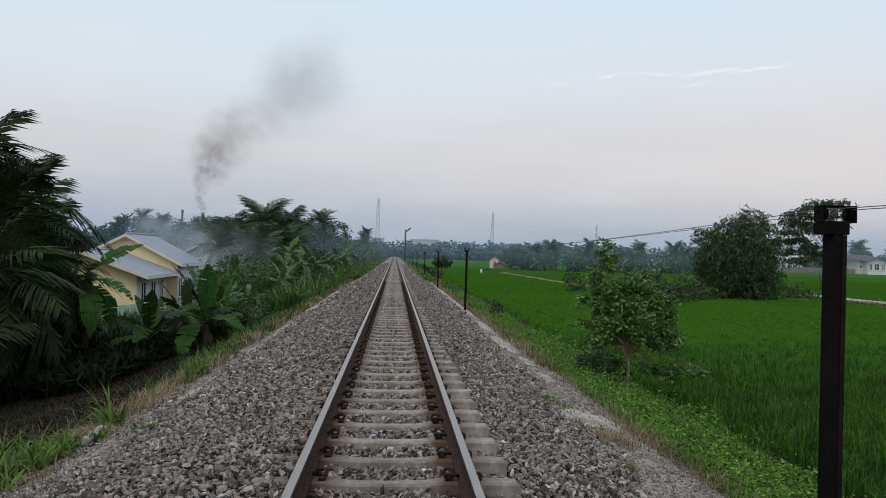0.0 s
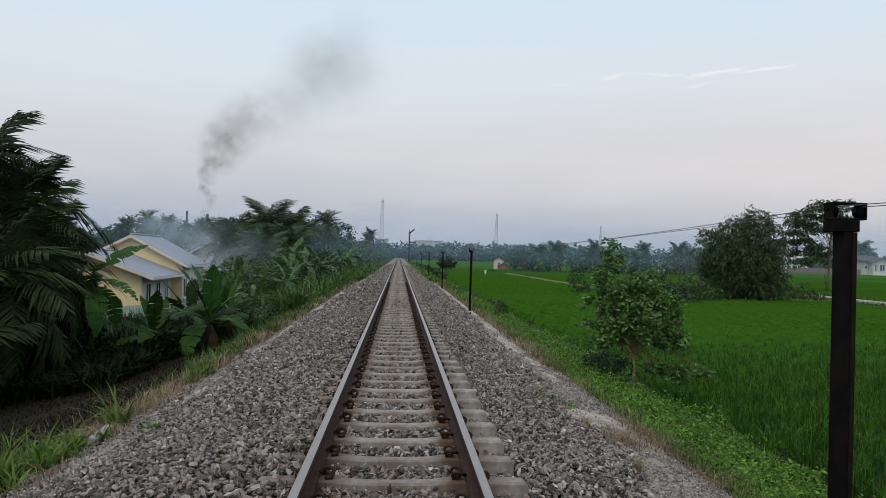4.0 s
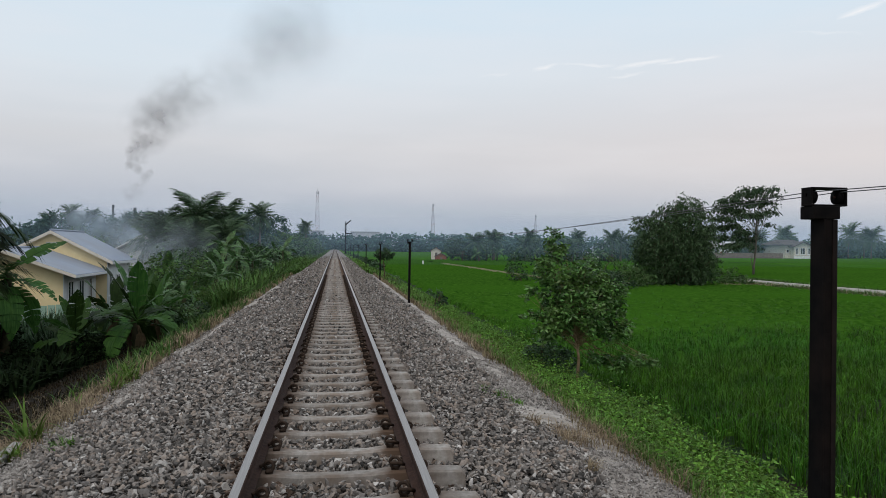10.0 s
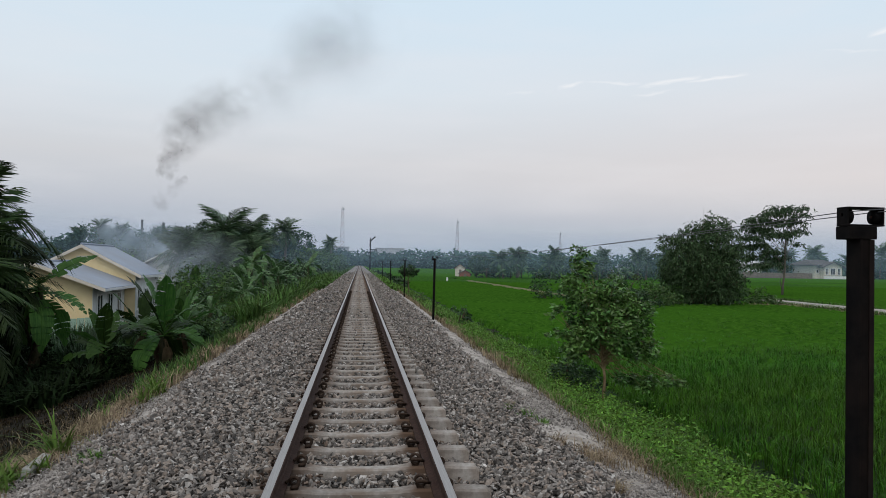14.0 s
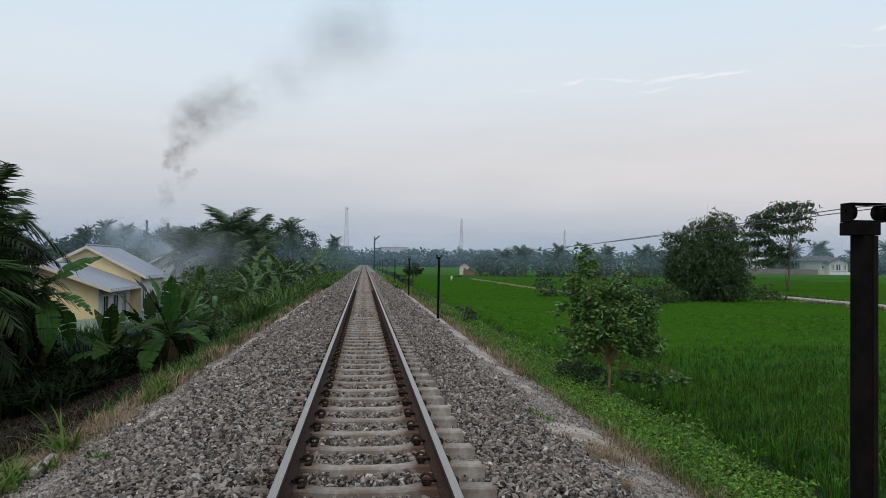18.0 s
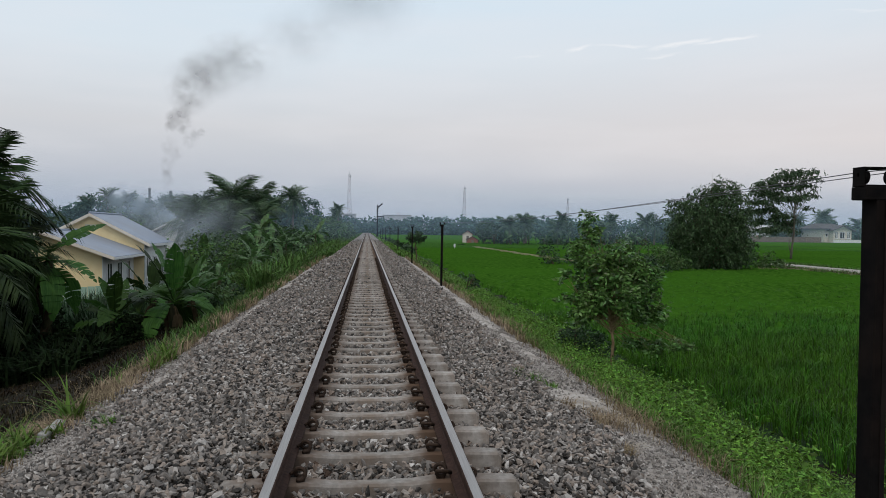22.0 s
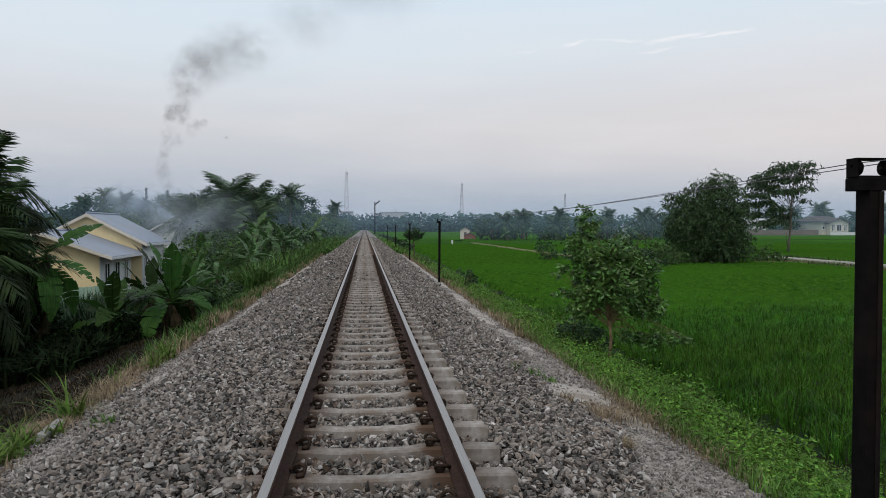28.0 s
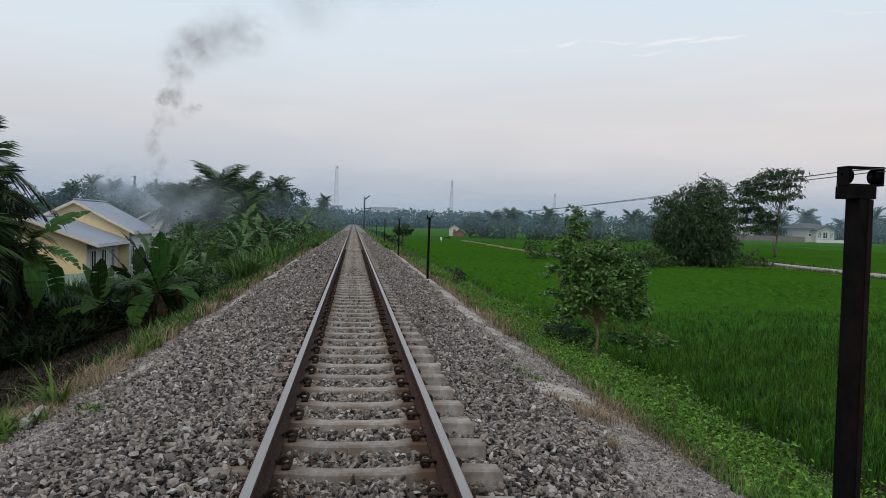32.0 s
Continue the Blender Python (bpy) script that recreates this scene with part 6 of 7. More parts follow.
for k, (x, y, h, s) in enumerate([(146, 230, 7.4, 1.4), (152, 238, 6.4, 1.3), (158, 246, 6.2, 1.4), (166, 225, 7.6, 1.6), (172, 222, 7.0, 1.6), (139, 244, 6.4, 1.2), (120, 240, 6.0, 1.2), (177, 232, 6.2, 1.4), (161, 233, 5.2, 1.3), (150, 250, 7.0, 1.3)]):
    far_palm(x, y, FIELD_Z, h, 20 + k, s, "coconut palm at the far edge of the fields")
for x, y, h in ((133, 228, 6.2), (128, 232, 5.0), (163, 228, 5.6)):
    leafy("tree", x, y, -1.0, [(0, 0, h * 0.62, h * 0.5, h * 0.4, h * 0.36), (h * 0.3, 0, h * 0.35, h * 0.4, h * 0.4, h * 0.3)], 3000, 0.5, M["dark_leaf"], "round dark tree beside the houses", "tree", 680 + int(x), trunk=(h * 0.5, 0.2), group="trees at the field's edge")
for k in range(12):
    far_banana(25 + k * 2.4, 133 + (k % 3) * 2, FIELD_Z, 1.3 + 0.3 * (k % 3), 60 + k, 1.2)


def far_wood(name, x0, x1, y, h, n, seed, size, zb=-1.2):
    rng = np.random.default_rng(seed)
    cx = rng.uniform(x0, x1, n // 60)
    ch = h * rng.uniform(0.55, 1.1, len(cx))
    idx = rng.integers(0, len(cx), n)
    u = rng.normal(size=(n, 3))
    u /= np.linalg.norm(u, axis=1)[:, None]
    P = np.stack([cx[idx] + u[:, 0] * ch[idx] * 0.45, y + rng.uniform(-15, 15, len(cx))[idx] + u[:, 1] * ch[idx] * 0.4, zb + ch[idx] * (0.5 + 0.48 * u[:, 2])], 1)
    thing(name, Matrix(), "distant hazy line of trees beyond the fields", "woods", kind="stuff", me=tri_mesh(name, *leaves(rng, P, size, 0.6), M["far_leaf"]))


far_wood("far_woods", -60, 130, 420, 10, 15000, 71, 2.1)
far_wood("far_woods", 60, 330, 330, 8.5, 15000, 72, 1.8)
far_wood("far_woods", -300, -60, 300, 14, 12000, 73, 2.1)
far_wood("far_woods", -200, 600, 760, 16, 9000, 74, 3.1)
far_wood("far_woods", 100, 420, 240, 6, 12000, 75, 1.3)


sheet("far_paddies", np.array([74.0, 90, 120, 180, 330]), np.array([60.0, 80, 100, 120, 140]), lambda X, Y: np.full(X.shape, -0.868), M["far_rice"], "distant green paddies", "field", jitter=0.02, seed=10)
sheet("far_paddies", np.array([5.2, 9, 17, 30, 60, 110, 200, 330]), np.array([140.0, 170, 210, 260, 320, 400]), lambda X, Y: np.full(X.shape, -0.86), M["far_rice"], "distant green paddies", "field", jitter=0.02, seed=9)


# ---------- paths and bunds ----------
def strip(name, pts, width, z, material, label, category):
    g = Geo()
    n = len(pts)
    for i, (x, y) in enumerate(pts):
        d = Vector((pts[min(i + 1, n - 1)][0] - pts[max(i - 1, 0)][0], pts[min(i + 1, n - 1)][1] - pts[max(i - 1, 0)][1], 0)).normalized()
        s = Vector((-d.y, d.x, 0)) * width / 2 * (1 + 0.15 * math.sin(i * 1.9))
        c = Vector((x, y, 0))
        g.v += [tuple(c - s * 1.5 + Vector((0, 0, FIELD_Z))), tuple(c - s + Vector((0, 0, z))), tuple(c + s + Vector((0, 0, z))), tuple(c + s * 1.5 + Vector((0, 0, FIELD_Z)))]
    for i in range(n - 1):
        for j in range(3):
            a = i * 4 + j
            g.f.append((a, a + 1, a + 5, a + 4))
    thing(name, Matrix(), label, category, kind="structure", me=g.mesh(name, material, True))


def smooth_line(a, b, n, wob, seed):
    rng = random.Random(seed)
    return [(a[0] + (b[0] - a[0]) * i / n + rng.uniform(-wob, wob), a[1] + (b[1] - a[1]) * i / n + rng.uniform(-wob, wob)) for i in range(n + 1)]


strip("meadow_edge", smooth_line((31.9, 57.5), (31.0, 44), 8, 0.15, 8) + smooth_line((30.9, 42), (30.8, 12), 8, 0.15, 9), 1.1, -0.96, M["bund"], "dry grassy strip beside the footpath", "bund")
strip("field_bund", smooth_line((17.0, 118), (17.5, 64), 20, 0.2, 1) + smooth_line((17.9, 61), (20.5, 51), 6, 0.1, 4) + smooth_line((21.5, 50.2), (30.8, 49.0), 6, 0.15, 2), 0.45, -0.84, M["bund"], "dry grassy earth bund between the paddies", "bund")
strip("field_path", smooth_line((33.6, 59), (33.2, 55), 4, 0.08, 3) + smooth_line((33.0, 53), (32.2, 12), 18, 0.12, 5), 0.62, -0.80, M["pathway"], "pale concrete farm track across the fields", "path")


def edge_grass(seed, line, n, spread, hr, material, label):
    """Loose grass along both sides of a path or bund."""
    rng = np.random.default_rng(seed)
    a = np.array(line)
    k = rng.uniform(0, len(a) - 1.001, n)
    i = k.astype(int)
    p = a[i] + (a[i + 1] - a[i]) * (k - i)[:, None] + rng.normal(0, spread, (n, 2))
    z = np.full(n, FIELD_Z + 0.1)
    V, F = blades(rng, np.stack([p[:, 0], p[:, 1], z], 1), rng.uniform(*hr, n), rng.uniform(0.03, 0.06, n), rng.uniform(0.3, 1.1, n))
    thing("path_grass", Matrix(), label, "grass", kind="stuff", me=tri_mesh("path_grass", V, F, material))


edge_grass(61, [(17.9, 61), (20.5, 51), (21.5, 50.2), (30.8, 49.0)], 2600, 0.35, (0.15, 0.42), M["dry"], "tan withered grass along the earth bund")
edge_grass(62, [(31.0, 58), (30.9, 40), (30.8, 20)], 4200, 0.45, (0.15, 0.45), M["weed"], "green grass along the farm track")
edge_grass(64, [(31.2, 58), (31.0, 40), (30.9, 20)], 1800, 0.35, (0.12, 0.36), M["dry"], "withered grass along the farm track")
edge_grass(63, [(34.4, 59), (34.1, 53), (33.4, 20)], 3000, 0.4, (0.2, 0.5), M["weed"], "green grass beyond the farm track")


# ---------- houses ----------
def gable_roof(g, x0, x1, y0, y1, ze, zr, t=0.12, xr=None):
    xr = (x0 + x1) / 2 if xr is None else xr
    for xe in (x0, x1):
        vs = [(xe, y0, ze), (xe, y1, ze), (xr, y1, zr), (xr, y0, zr)]
        g.add(vs + [(a, b, c - t) for a, b, c in vs], [(0, 1, 2, 3), (7, 6, 5, 4), (0, 4, 5, 1), (1, 5, 6, 2), (2, 6, 7, 3), (3, 7, 4, 0)])


def gable_wall(g, x0, x1, y0, y1, zb, ze, zr):
    xm = (x0 + x1) / 2
    vs = [(x0, y0, zb), (x1, y0, zb), (x1, y0, ze), (xm, y0, zr), (x0, y0, ze)]
    vs += [(x, y1, z) for x, _, z in vs]
    g.add(vs, [(0, 1, 2, 3, 4), (9, 8, 7, 6, 5), (0, 5, 6, 1), (1, 6, 7, 2), (4, 9, 5, 0), (2, 7, 8, 3), (3, 8, 9, 4)])


def window(parent, x, y, z, w, h, face, mullions=1):
    """A window with frame, sill and panes, set on a wall that faces -y or +x."""
    m = pose(x, y, z) if face == "y" else pose(x, y, z, 0, 0, 90)
    g = Geo()
    g.box(-w / 2, -0.05, 0, w / 2, -0.01, 0.07), g.box(-w / 2, -0.05, h - 0.07, w / 2, -0.01, h)
    for i in range(mullions + 2):
        cx = -w / 2 + 0.035 + (w - 0.07) * i / (mullions + 1)
        g.box(cx - 0.035, -0.048, 0.07, cx + 0.035, -0.012, h - 0.07)
    win = part("window", g.mesh("window", M["trim"]), parent, m, "white framed window")
    for i in range(mullions + 1):
        a = -w / 2 + 0.07 + (w - 0.07) * i / (mullions + 1)
        b = -w / 2 + (w - 0.07) * (i + 1) / (mullions + 1)
        g = Geo()
        g.box(a, -0.03, 0.07, b, -0.015, h - 0.07)
        part("pane", g.mesh("pane", M["glass"]), win)
    g = Geo()
    g.box(-w / 2 - 0.08, -0.12, -0.06, w / 2 + 0.08, -0.005, -0.002)
    part("sill", g.mesh("sill", M["trim"]), win)


def rake_board(g, x0, z0, x1, z1, y, h=0.2, t=0.05):
    """A sloping board along a roof's gable edge."""
    vs = [(x0, y, z0 - h), (x1, y, z1 - h), (x1, y, z1), (x0, y, z0)]
    g.add(vs + [(a, b + t, c) for a, b, c in vs], [(0, 1, 2, 3), (7, 6, 5, 4), (0, 4, 5, 1), (1, 5, 6, 2), (2, 6, 7, 3), (3, 7, 4, 0)])


def sheet_roof(root, name, x0, x1, y0, y1, ze, zr, xr, label):
    """Thin metal sheet on both slopes under a rolled ridge cap."""
    g = Geo()
    gable_roof(g, x0, x1, y0, y1, ze, zr, 0.07, xr)
    roof = part(name, g.mesh(name, M["zinc"]), root, label=label)
    g = Geo()
    g.tube([(xr, y0 - 0.03, zr + 0.02), (xr, y1 + 0.03, zr + 0.02)], 0.06, 8)
    part("ridge_cap", g.mesh("ridge_cap", M["zinc"]), roof)
    return roof


def yellow_house():
    """Main body with its gable to the line's near end, and a lower wing before it under its own gable."""
    zb = -3.0
    root = thing("house", pose(-15.474, 43.5, 0, 0, 0, 3), "cream-yellow house with bluish metal gable roofs, the wing lower", "house")
    g = Geo()
    gable_wall(g, -2.85, 2.85, 0.3, 6.3, zb, 0.80, 2.24)
    part("main_wall", g.mesh("main_wall", M["yellow"]), root)
    sheet_roof(root, "main_roof", -3.2, 3.2, 0.0, 6.6, 0.67, 2.37, 0.0, "bluish grey metal roof")
    for sx in (-1, 1):
        g = Geo()
        rake_board(g, sx * 3.22, 0.655, 0, 2.35, -0.06, 0.17)
        part("bargeboard", g.mesh("bargeboard", M["cream"]), root, label="cream gable board")
    g = Geo()
    g.box(3.18, 0.0, 0.50, 3.23, 6.6, 0.64)
    part("fascia", g.mesh("fascia", M["trim"]), root)
    g = Geo()
    gable_wall(g, -3.05, 2.25, -5.75, 0.26, zb, 0.33, 1.28)
    part("wing_wall", g.mesh("wing_wall", M["yellow"]), root)
    sheet_roof(root, "wing_roof", -3.79, 2.97, -6.3, 0.28, 0.15, 1.40, -0.41, "bluish grey metal roof of the lower wing")
    for xe in (-3.81, 2.99):
        g = Geo()
        rake_board(g, xe, 0.135, -0.41, 1.385, -6.36, 0.16)
        part("bargeboard", g.mesh("bargeboard", M["cream"]), root, label="cream gable board")
    g = Geo()
    g.box(2.95, -6.3, 0.0, 3.0, 0.25, 0.12)
    part("fascia", g.mesh("fascia", M["trim"]), root)
    for x, y0, y1, z1 in ((2.2535, -5.74, 0.26, 0.25), (2.8535, 0.31, 6.3, 0.62)):
        g = Geo()
        g.box(x, y0, zb, x + 0.03, y1, z1)
        part("side_wall", g.mesh("side_wall", M["white"]), root, label="white plastered side wall")
    for x, y, z, w, h in ((2.284, -4.65, -1.35, 0.95, 1.15), (2.284, -2.75, -1.35, 0.95, 1.15), (2.284, -0.95, -1.35, 0.7, 1.15), (2.884, 0.95, -1.3, 0.85, 1.2), (2.884, 2.75, -1.3, 0.85, 1.2), (2.884, 4.6, -1.3, 0.85, 1.2)):
        window(root, x, y, z, w, h, "x", 1)
    g = Geo()
    g.box(-0.32, 0.27, 1.55, 0.32, 0.296, 1.72)
    part("vent", g.mesh("vent", M["cream"]), root, label="small gable vent")
    g = Geo()
    g.box(-3.1, -5.8, zb, 2.3, -5.7535, -1.95)
    part("plinth", g.mesh("plinth", M["white"]), root, label="pale plinth below the yellow wall")


yellow_house()
root = thing("garden_fence", pose(0, 36.4, 0), "pale green garden fence before the house", "fence")
for i in range(26):
    x = -21 + i * 0.36
    g = Geo()
    g.box(x, -0.02, -3.0, x + 0.33, 0.02, -1.25 + 0.03 * (i % 3))
    part("board", g.mesh("board", M["fence"]), root)
g = Geo()
g.box(-21, 0.022, -2.1, -11.6, 0.06, -2.0), g.box(-21, 0.022, -2.8, -11.6, 0.06, -2.7)
part("rail_bar", g.mesh("rail_bar", M["fence"]), root)


def plain_house(x, y, zb, w, d, hw, hr, wall, roof, label, turn=0.0, wins=2, ov=0.6):
    root = thing("house", pose(x, y, zb, 0, 0, turn), label, "house", "houses round the fields")
    g = Geo()
    gable_wall(g, -d / 2, d / 2, -w / 2, w / 2, 0, hw, hw + hr)
    part("wall", g.mesh("wall", wall), root, pose(0, 0, 0, 0, 0, 90))
    g = Geo()
    gable_roof(g, -d / 2 - ov, d / 2 + ov, -w / 2 - ov, w / 2 + ov, hw - 0.15, hw + hr + 0.16)
    part("roof", g.mesh("roof", roof), root, pose(0, 0, 0, 0, 0, 90))
    for i in range(wins):
        window(root, -w / 2 + w * (i + 0.7) / (wins + 0.4), -d / 2, 1.0, 1.1, 1.3, "y")
    g = Geo()
    g.box(-0.45, -d / 2 - 0.05, 0.0, 0.45, -d / 2 - 0.01, 2.05, 0.01)
    part("door", g.mesh("door", M["brick"]), root, label="brown wooden door")


def field_hut(x, y, w, d, h, r, wall, roof, label):
    """A tiny hut: plastered walls, a door of planks, a steep overhanging roof."""
    root = thing("field_hut", pose(x, y, -1.1, 0, 0, -8), label, "hut", "huts in the rice field")
    g = Geo()
    gable_wall(g, -w / 2, w / 2, -d / 2, d / 2, 0, h, h + r)
    part("wall", g.mesh("wall", wall), root)
    g = Geo()
    gable_roof(g, -w / 2 - 0.22, w / 2 + 0.22, -d / 2 - 0.2, d / 2 + 0.2, h - 0.1, h + r + 0.1, 0.08)
    part("roof", g.mesh("roof", roof), root)
    g = Geo()
    g.box(-0.2, -d / 2 - 0.045, 0.0, 0.3, -d / 2 - 0.01, h * 0.82, 0.006)
    part("door", g.mesh("door", M["wall"]), root, label="dark plank door")


def cream_house():
    """A long low house with a gabled bay at its end, a dark roof and a low white wall before it."""
    root = thing("house", pose(135.2, 218, -1.0) @ Matrix.Scale(1.7, 4), "cream house with a dark brown roof and a gabled bay", "house", "houses round the fields")
    g = Geo()
    g.box(2.4, 0, 0, 6.7, 7, 2.6)
    part("wall", g.mesh("wall", M["cream"]), root)
    g = Geo()
    vs = [(1.7, -0.6, 2.6), (7.3, -0.6, 2.6), (6.2, 3.5, 3.55), (2.8, 3.5, 3.55), (1.7, 7.6, 2.6), (7.3, 7.6, 2.6)]
    g.add(vs + [(a, b, c - 0.14) for a, b, c in vs], [(0, 1, 2, 3), (1, 5, 2), (5, 4, 3, 2), (4, 0, 3), (7, 6, 9, 8), (7, 8, 11), (11, 8, 9, 10), (10, 9, 6), (0, 6, 7, 1), (1, 7, 11, 5), (5, 11, 10, 4), (4, 10, 6, 0)])
    part("roof", g.mesh("roof", M["dark_roof"]), root)
    g = Geo()
    gable_wall(g, 3.4, 6.9, -1.2, 0.0, 0, 2.4, 3.1)
    part("bay_wall", g.mesh("bay_wall", M["cream"]), root)
    g = Geo()
    gable_roof(g, 2.9, 7.5, -1.7, 2.2, 2.25, 3.22, 0.14)
    part("bay_roof", g.mesh("bay_roof", M["dark_roof"]), root)
    for x, y, w in ((4.0, -1.2, 0.55), (5.1, -1.2, 0.95), (6.3, -1.2, 0.55)):
        window(root, x, y, 0.8, w, 1.2, "y", 1)
    window(root, 2.9, 0, 1.1, 0.5, 0.6, "y", 0)
    g = Geo()
    g.box(2.2, -3.2, 0, 7.6, -3.05, 0.6, 0.01)
    part("garden_wall", g.mesh("garden_wall", M["trim"]), root, label="low white garden wall")


plain_house(-14.5, 66, -1.75, 6.5, 5.5, 2.6, 1.4, M["white"], M["pale_roof"], "house with a weathered pale roof half hidden by palms", 78)
cream_house()
plain_house(121, 224, -1.0, 7.2, 7, 3.6, 1.6, M["white"], M["pale_roof"], "white house with a pale roof behind the field", -25, 2)
plain_house(131, 236, -1.0, 8, 7, 2.8, 1.2, M["far_build"], M["zinc"], "low grey-roofed shed behind the field", -28, 1)
plain_house(50, 158, -1.1, 4, 4.5, 1.9, 1.0, M["cream"], M["pale_roof"], "small house with a faded pale roof beyond the fields", -20, 1)
plain_house(57.5, 156, -1.1, 4, 5, 2.6, 1.4, M["white"], M["zinc"], "white gabled house beyond the fields", 70, 1)
plain_house(54.5, 160, -1.1, 7, 5, 1.9, 0.8, M["far_build"], M["zinc"], "low grey-roofed house beyond the fields", -15, 2)
field_hut(21.1, 150, 2.2, 1.8, 1.0, 0.55, M["brick"], M["dark_roof"], "small red-walled field hut with a dark roof")
field_hut(20.5, 153, 2.0, 1.6, 2.0, 0.6, M["cream"], M["brick"], "narrow pale field hut with a red roof")
root = thing("field_wall", pose(113.5, 214, -1.0), "low weathered brown wall behind the field", "wall")
for i in range(9):
    g = Geo()
    g.box(i * 2.5, -0.1, 0, i * 2.5 + 2.45, 0.1, 1.75 + 0.06 * (i % 2), 0.01)
    part("wall_panel", g.mesh("wall_panel", M["wall"]), root)
g = Geo()
g.tube([(0, 0, 0), (0, 0, 0.8)], 0.02, 6), g.box(-0.12, -0.03, 0.5, 0.12, 0.03, 0.95, 0.02)
thing("scarecrow_flag", pose(11.8, 101, FIELD_Z), "small white cloth marker standing in the rice", "marker", me=g.mesh("scarecrow_flag", M["white"]))


def block(x, y, w, d, h, label):
    root = thing("building", pose(x, y, -1.2), label, "building", "buildings on the skyline")
    g = Geo()
    g.box(-w / 2, -d / 2, 0, w / 2, d / 2, h)
    part("wall", g.mesh("wall", M["far_build"]), root)
    g = Geo()
    g.box(-w / 2 - 0.4, -d / 2 - 0.4, h + 0.01, w / 2 + 0.4, d / 2 + 0.4, h + 0.5)
    part("roof", g.mesh("roof", M["pale_roof"]), root)
    n = max(2, int(w / 4))
    for i in range(n):
        for fl in range(max(1, int(h / 4))):
            g = Geo()
            g.box(-w / 2 + w * (i + 0.3) / n, -d / 2 - 0.06, 1.2 + fl * 3.6, -w / 2 + w * (i + 0.7) / n, -d / 2 - 0.01, 2.8 + fl * 3.6)
            part("window", g.mesh("window", M["glass"]), root)


block(-12, 520, 9, 12, 13, "pale building at the end of the line")
block(25, 640, 24, 16, 15, "long pale building on the skyline")
block(42, 640, 18, 14, 12, "grey building on the skyline")
block(13, 690, 14, 14, 13, "pale building among distant trees")


def lattice_tower(x, y, h, wb, wt, label, bars=12):
    root = thing("radio_tower", pose(x, y, -1.2), label, "tower", "lattice towers on the skyline")
    for sx in (-1, 1):
        for sy in (-1, 1):
            g = Geo()
            g.tube([(sx * wb / 2, sy * wb / 2, 0), (sx * wt / 2, sy * wt / 2, h)], 0.16 * h / 50, 4)
            part("leg", g.mesh("leg", M["steel"]), root)
    for i in range(bars):
        t0, t1 = i / bars, (i + 1) / bars
        w0, w1 = wb + (wt - wb) * t0, wb + (wt - wb) * t1
        g = Geo()
        for sy in (-1, 1):
            g.tube([(-w0 / 2, sy * w0 / 2, h * t0), (w1 / 2, sy * w1 / 2, h * t1)], 0.09 * h / 50, 4)
            g.tube([(w0 / 2, sy * w0 / 2, h * t0), (-w1 / 2, sy * w1 / 2, h * t1)], 0.09 * h / 50, 4)
            g.tube([(-w1 / 2, sy * w1 / 2, h * t1), (w1 / 2, sy * w1 / 2, h * t1)], 0.09 * h / 50, 4)
            g.tube([(sy * w0 / 2, -w0 / 2, h * t0), (sy * w1 / 2, w1 / 2, h * t1)], 0.09 * h / 50, 4)
        part("bracing", g.mesh("bracing", M["steel"] if i % 2 else M["tower_red"]), root)
    g = Geo()
    g.tube([(0, 0, h), (0, 0, h * 1.06)], 0.1 * h / 50, 5)
    g.disc((0.6 * h / 50, -0.6, h * 0.97), (0, 1, 0), 0.9 * h / 50, 0.5, 12)
    part("antenna", g.mesh("antenna", M["steel"]), root)


lattice_tower(-14.0, 600, 46.0, 4.2, 1.7, "hazy lattice radio tower beyond the trees")
lattice_tower(90.4, 700, 43.5, 4.6, 1.0, "red and white lattice radio tower on the skyline")
lattice_tower(243, 900, 43.5, 5.0, 0.8, "thin lattice mast on the skyline")
lattice_tower(24.5, 600, 17, 2.6, 2.2, "short water tower frame on the skyline", 5)


def chimney(x, y, top, r, label):
    root = thing("factory_chimney", pose(x, y, -2), label, "chimney", "factory chimneys")
    g = Geo()
    g.tube([(0, 0, 0), (0, 0, (top + 2) * 0.5), (0, 0, top + 2)], [r * 1.25, r * 1.1, r], 14, caps=False)
    part("stack", g.mesh("stack", M["chimney"], True), root)
    g = Geo()
    g.tube([(0, 0, top + 1.2), (0, 0, top + 2.05)], [r * 1.18, r * 1.18], 14, caps=False)
    part("rim", g.mesh("rim", M["chimney"], True), root)


chimney(-88.8, 320, 17.6, 0.42, "tall thin grey factory chimney above the wood")
chimney(-80.4, 320, 16.6, 0.5, "smoking factory chimney above the wood")


def haze_bank(y, x0, x1, h, bow, material):
    """A low bank of evening haze, bowed like the horizon."""
    g = Geo()
    n = 24
    for i in range(n + 1):
        x = x0 + (x1 - x0) * i / n
        yy = y - bow * ((2 * i / n - 1) ** 2)
        for j, z in enumerate((-0.1, 0.3, 0.65, 1.0)):
            g.v.append((x, yy + 3 * j, z))
    for i in range(n):
        for j in range(3):
            a = i * 4 + j
            g.f.append((a, a + 4, a + 5, a + 1))
    thing("evening_haze", pose(0, 0, -1.0) @ Matrix.Diagonal((1, 1, h, 1)), "thin bluish evening haze lying over the fields", "haze", kind="structure", me=g.mesh("evening_haze", material, True))


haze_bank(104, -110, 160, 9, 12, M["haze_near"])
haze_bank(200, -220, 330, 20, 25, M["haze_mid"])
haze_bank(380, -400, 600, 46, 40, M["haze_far"])


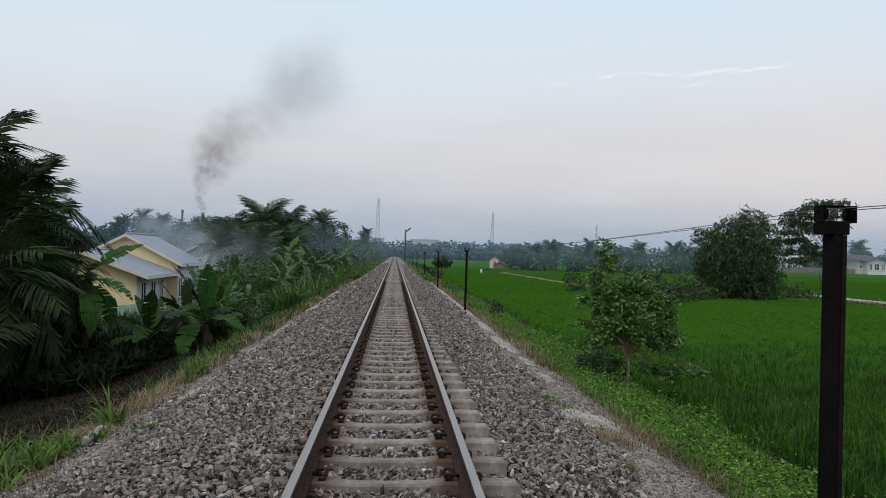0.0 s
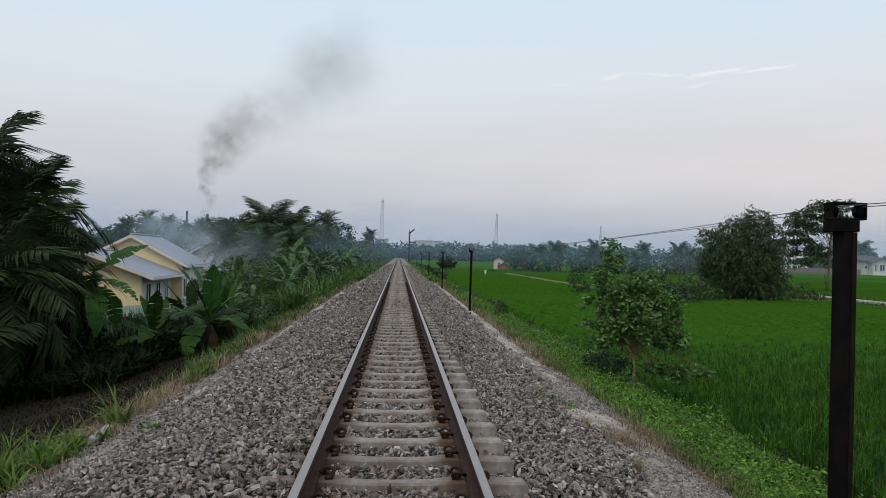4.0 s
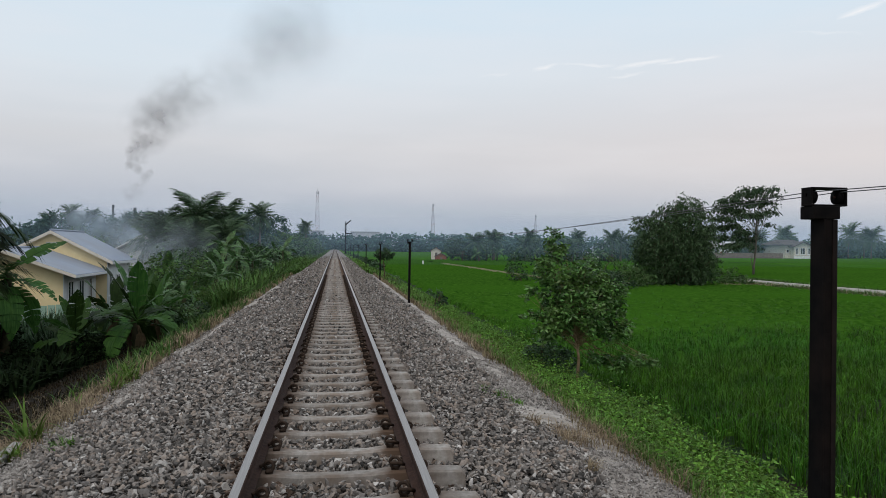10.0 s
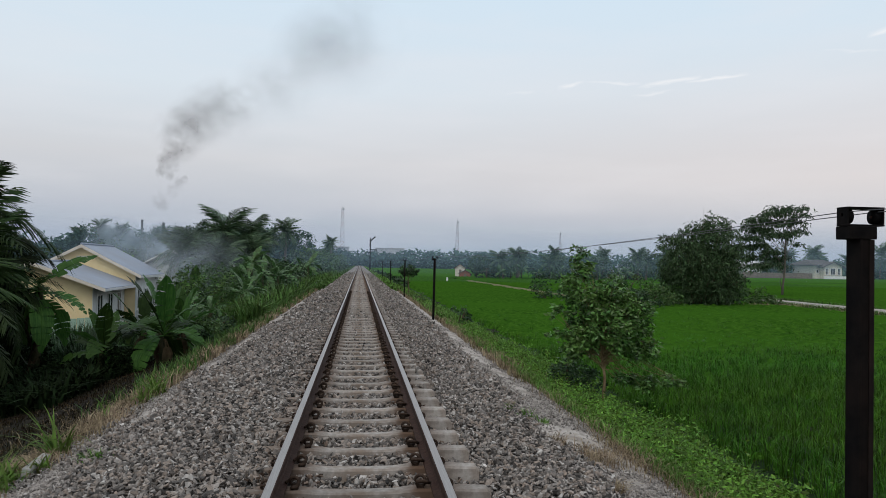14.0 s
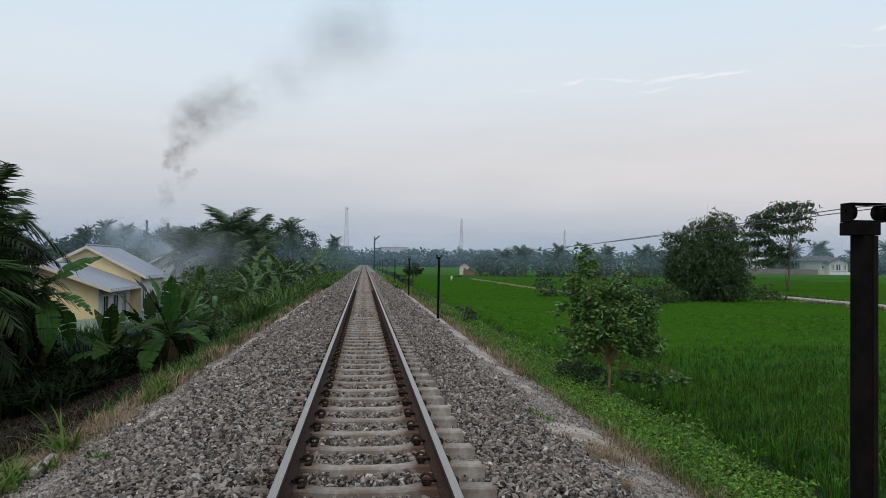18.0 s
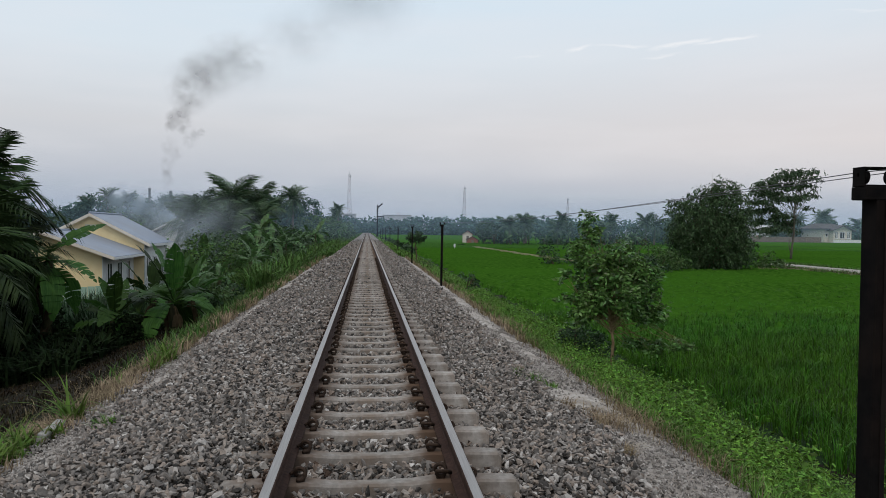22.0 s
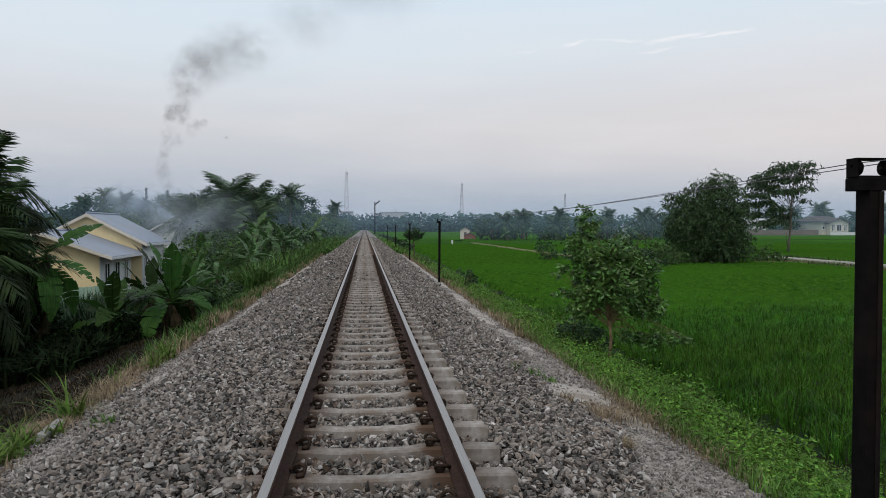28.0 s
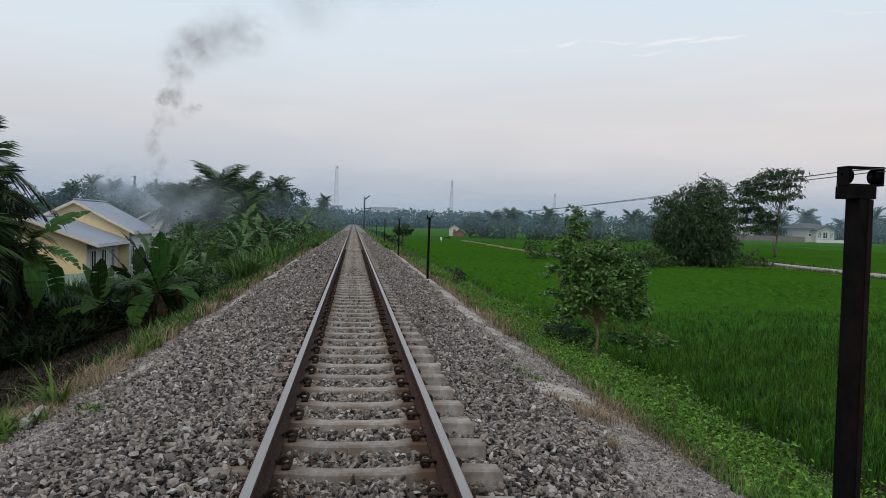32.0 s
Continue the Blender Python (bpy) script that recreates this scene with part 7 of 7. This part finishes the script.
# ---------- smoke, bird ----------
def puff_mesh(name, material, seed):
    """A lens-shaped billow with an uneven skin."""
    rng = np.random.default_rng(seed)
    g = Geo()
    n, rings = 20, 6
    for side in (-1,):
        k = len(g.v)
        g.v.append((0, side * 0.34, 0))
        for r in range(1, rings + 1):
            t = r / rings
            for i in range(n):
                a = 2 * math.pi * i / n
                g.v.append((math.cos(a) * t, side * (0.34 * math.sqrt(max(0, 1 - t * t)) * (1 + 0.2 * rng.uniform(-1, 1))), math.sin(a) * t))
        for i in range(n):
            j = (i + 1) % n
            g.f.append((k, k + 1 + i, k + 1 + j))
            for r in range(rings - 1):
                a, b = k + 1 + r * n + i, k + 1 + r * n + j
                g.f.append((a, a + n, b + n, b))
    return g.mesh(name, material, True)


PUFF = {k: puff_mesh("puff", M[k], 7) for k in ("smoke", "smoke_dense", "smoke_mid", "smoke_thin", "smoke_veil", "smoke_blue")}
PX = 0.239
plume = thing("smoke_plume", pose(-80.4, 318, 16.4), "grey smoke plume drifting up from the factory chimney", "smoke")
wood_smoke = thing("wood_smoke", pose(-19.6, 71, 0), "thin bluish wood smoke hanging behind the house", "smoke")
house_smoke = thing("wood_smoke", pose(-12.2, 53, 0), "bluish wood smoke drifting between the house and the palms", "smoke")
bird = thing("bird", pose(-40, 260, 3), "small dark bird in flight", "bird")
g = Geo()
g.tube([(0, -0.13, 0), (0, -0.08, 0.0), (0, 0, 0), (0, 0.08, 0), (0, 0.12, 0.01), (0, 0.15, 0.005)], [0.02, 0.032, 0.04, 0.03, 0.024, 0.006], 8)
part("body", g.mesh("body", M["bird"], True), bird)
g = Geo()
g.box(-0.03, -0.22, -0.004, 0.03, -0.12, 0.004)
part("tail", g.mesh("tail", M["bird"]), bird)
wings = []
for s in (-1, 1):
    g = Geo()
    vs = [(s * 0.02, 0.06, 0), (s * 0.12, 0.075, 0.012), (s * 0.24, -0.03, 0), (s * 0.13, -0.045, 0.006), (s * 0.02, -0.07, 0)]
    g.add(vs + [(a, b, c - 0.008) for a, b, c in vs], [(0, 1, 2, 3, 4), (9, 8, 7, 6, 5)] + [(i, i + 5, (i + 1) % 5 + 5, (i + 1) % 5) for i in range(5)])
    wings.append((s, part("wing", g.mesh("wing", M["bird"]), bird)))


def motions():
    rng = random.Random(4)
    # chain of young puffs that leave the chimney one after the other: leaving time, radius, density
    chain = [(-15, 24, "smoke"), (-9.5, 17, "smoke"), (-7, 15, "smoke"), (-5, 13, "smoke"), (-3.5, 11, "smoke"), (-2, 10, "smoke"), (-0.8, 9, "smoke")]
    chain += [(0.8 + 3.2 * k, 12 + 7 * ((k * 7) % 5) / 4, "smoke_mid") for k in range(10)]
    for t0, r, kind in chain:
        ob = part("puff", PUFF[kind], plume)
        s = r * PX
        ob.scale = (s, s, s * 1.15)
        wob = rng.uniform(-1, 1)
        rows = []
        for t in (0, 4, 8, 12, 16, 20, 24, 28, 32):
            age = t - t0
            h = 175 * (1 - math.exp(-age / 26)) if age > 0 else max(-200, 60 * age)
            x = 0.03 * max(h, 0) + wob * min(max(h, 0), 130) * 0.3 + 0.0022 * max(h, 0) ** 2
            rows.append((t, pose(x * PX, wob * 1.5, h * PX, 0, 12 * wob * t / 32, 0)))
        walk(ob, rows)
    # the large old billows: start and end offset, width and height
    for x0, z0, x1, z1, w, h, kind in [(8, 84, 30, 202, 30, 32, "smoke_dense"), (20, 96, 62, 214, 42, 34, "smoke_mid"), (26, 112, 72, 232, 44, 40, "smoke"), (52, 142, 120, 258, 60, 46, "smoke_mid"), (70, 150, 150, 240, 52, 40, "smoke_mid"),
                                       (120, 185, 255, 310, 60, 52, "smoke_thin"), (170, 215, 380, 365, 76, 70, "smoke_thin"), (205, 235, 420, 395, 70, 78, "smoke_thin"), (150, 250, 340, 400, 60, 60, "smoke_thin")]:
        ob = part("puff", PUFF[kind], plume)
        ob.scale = (w * PX * 1.5, w * PX, h * PX * 1.4)
        y = rng.uniform(-14, 14)
        a = rng.uniform(-14, 14)
        walk(ob, [(t, pose((x0 + (x1 - x0) * (t / 32) ** 0.8) * PX, y, (z0 + (z1 - z0) * (t / 32) ** 0.8) * PX, 0, a * t / 32, 0)) for t in (0, 4, 8, 16, 24, 32)])
    for x0, z0, x1, z1, r in [(-2.5, 2.9, -0.8, 3.6, 2.2), (-0.6, 2.4, 1.0, 3.2, 2.3), (1.0, 1.6, 2.6, 2.8, 2.2), (2.4, 0.4, 3.8, 1.8, 2.0), (3.4, 1.4, 4.8, 2.6, 2.0)]:
        ob = part("puff", PUFF["smoke_blue"], wood_smoke)
        ob.scale = (r * 1.6, r, r * 1.28)
        a = rng.uniform(-25, 25)
        y = rng.uniform(-1.5, 1.5)
        walk(ob, [(t, pose(1.28 * (x0 + 0.35 * (x1 - x0) * t / 32), y, 1.28 * (z0 + (z1 - z0) * t / 32) - 0.4, 0, a * t / 32, 0)) for t in (0, 8, 16, 24, 32)])
    # more of it drifting between the house and the palms
    for x0, z0, x1, z1, r in [(-1.9, 0.2, 0.4, 1.6, 2.2), (0.2, -0.3, 2.6, 1.0, 2.4), (-0.6, 1.6, 1.8, 3.0, 2.3), (1.9, 1.0, 4.2, 2.4, 2.2)]:
        ob = part("puff", PUFF["smoke_veil"], house_smoke)
        ob.scale = (r * 1.35, r, r)
        a = rng.uniform(-25, 25)
        y = rng.uniform(-1.2, 1.2)
        walk(ob, [(t, pose(x0 + 0.3 * (x1 - x0) * t / 32, y, z0 + (z1 - z0) * t / 32, 0, a * t / 32, 0)) for t in (0, 8, 16, 24, 32)])
    # the bird: waits far off behind the palms, then comes towards the line and passes
    track = [(0, -34, 300, 3), (20, -30, 230, 4), (26.0, -22, 140, 6), (27.0, -18.8, 116, 8.6), (27.5, -17.4, 102.7, 10.1), (28.0, -14.7, 82.6, 11.2), (28.4, -13.4, 68.6, 10.4), (28.8, -11.9, 52.7, 9.0), (29.0, -11.2, 43.5, 8.6), (29.2, -10.5, 36.5, 7.7),
             (29.4, -9.9, 29.4, 7.1), (29.6, -9.4, 23.1, 6.7), (30.2, -8.5, 2, 6.5), (32, -8, -60, 9)]
    walk(bird, [(t, pose(x, y, z, 0, 0, 178)) for t, x, y, z in track])
    for s, w in wings:
        rows = [(0, pose(0, 0, 0))] + [(26.5 + i * 0.1, pose(0, 0, 0, 0, s * (38 if i % 2 else -32), 0)) for i in range(42)] + [(32, pose(0, 0, 0))]
        walk(w, rows)


motions()
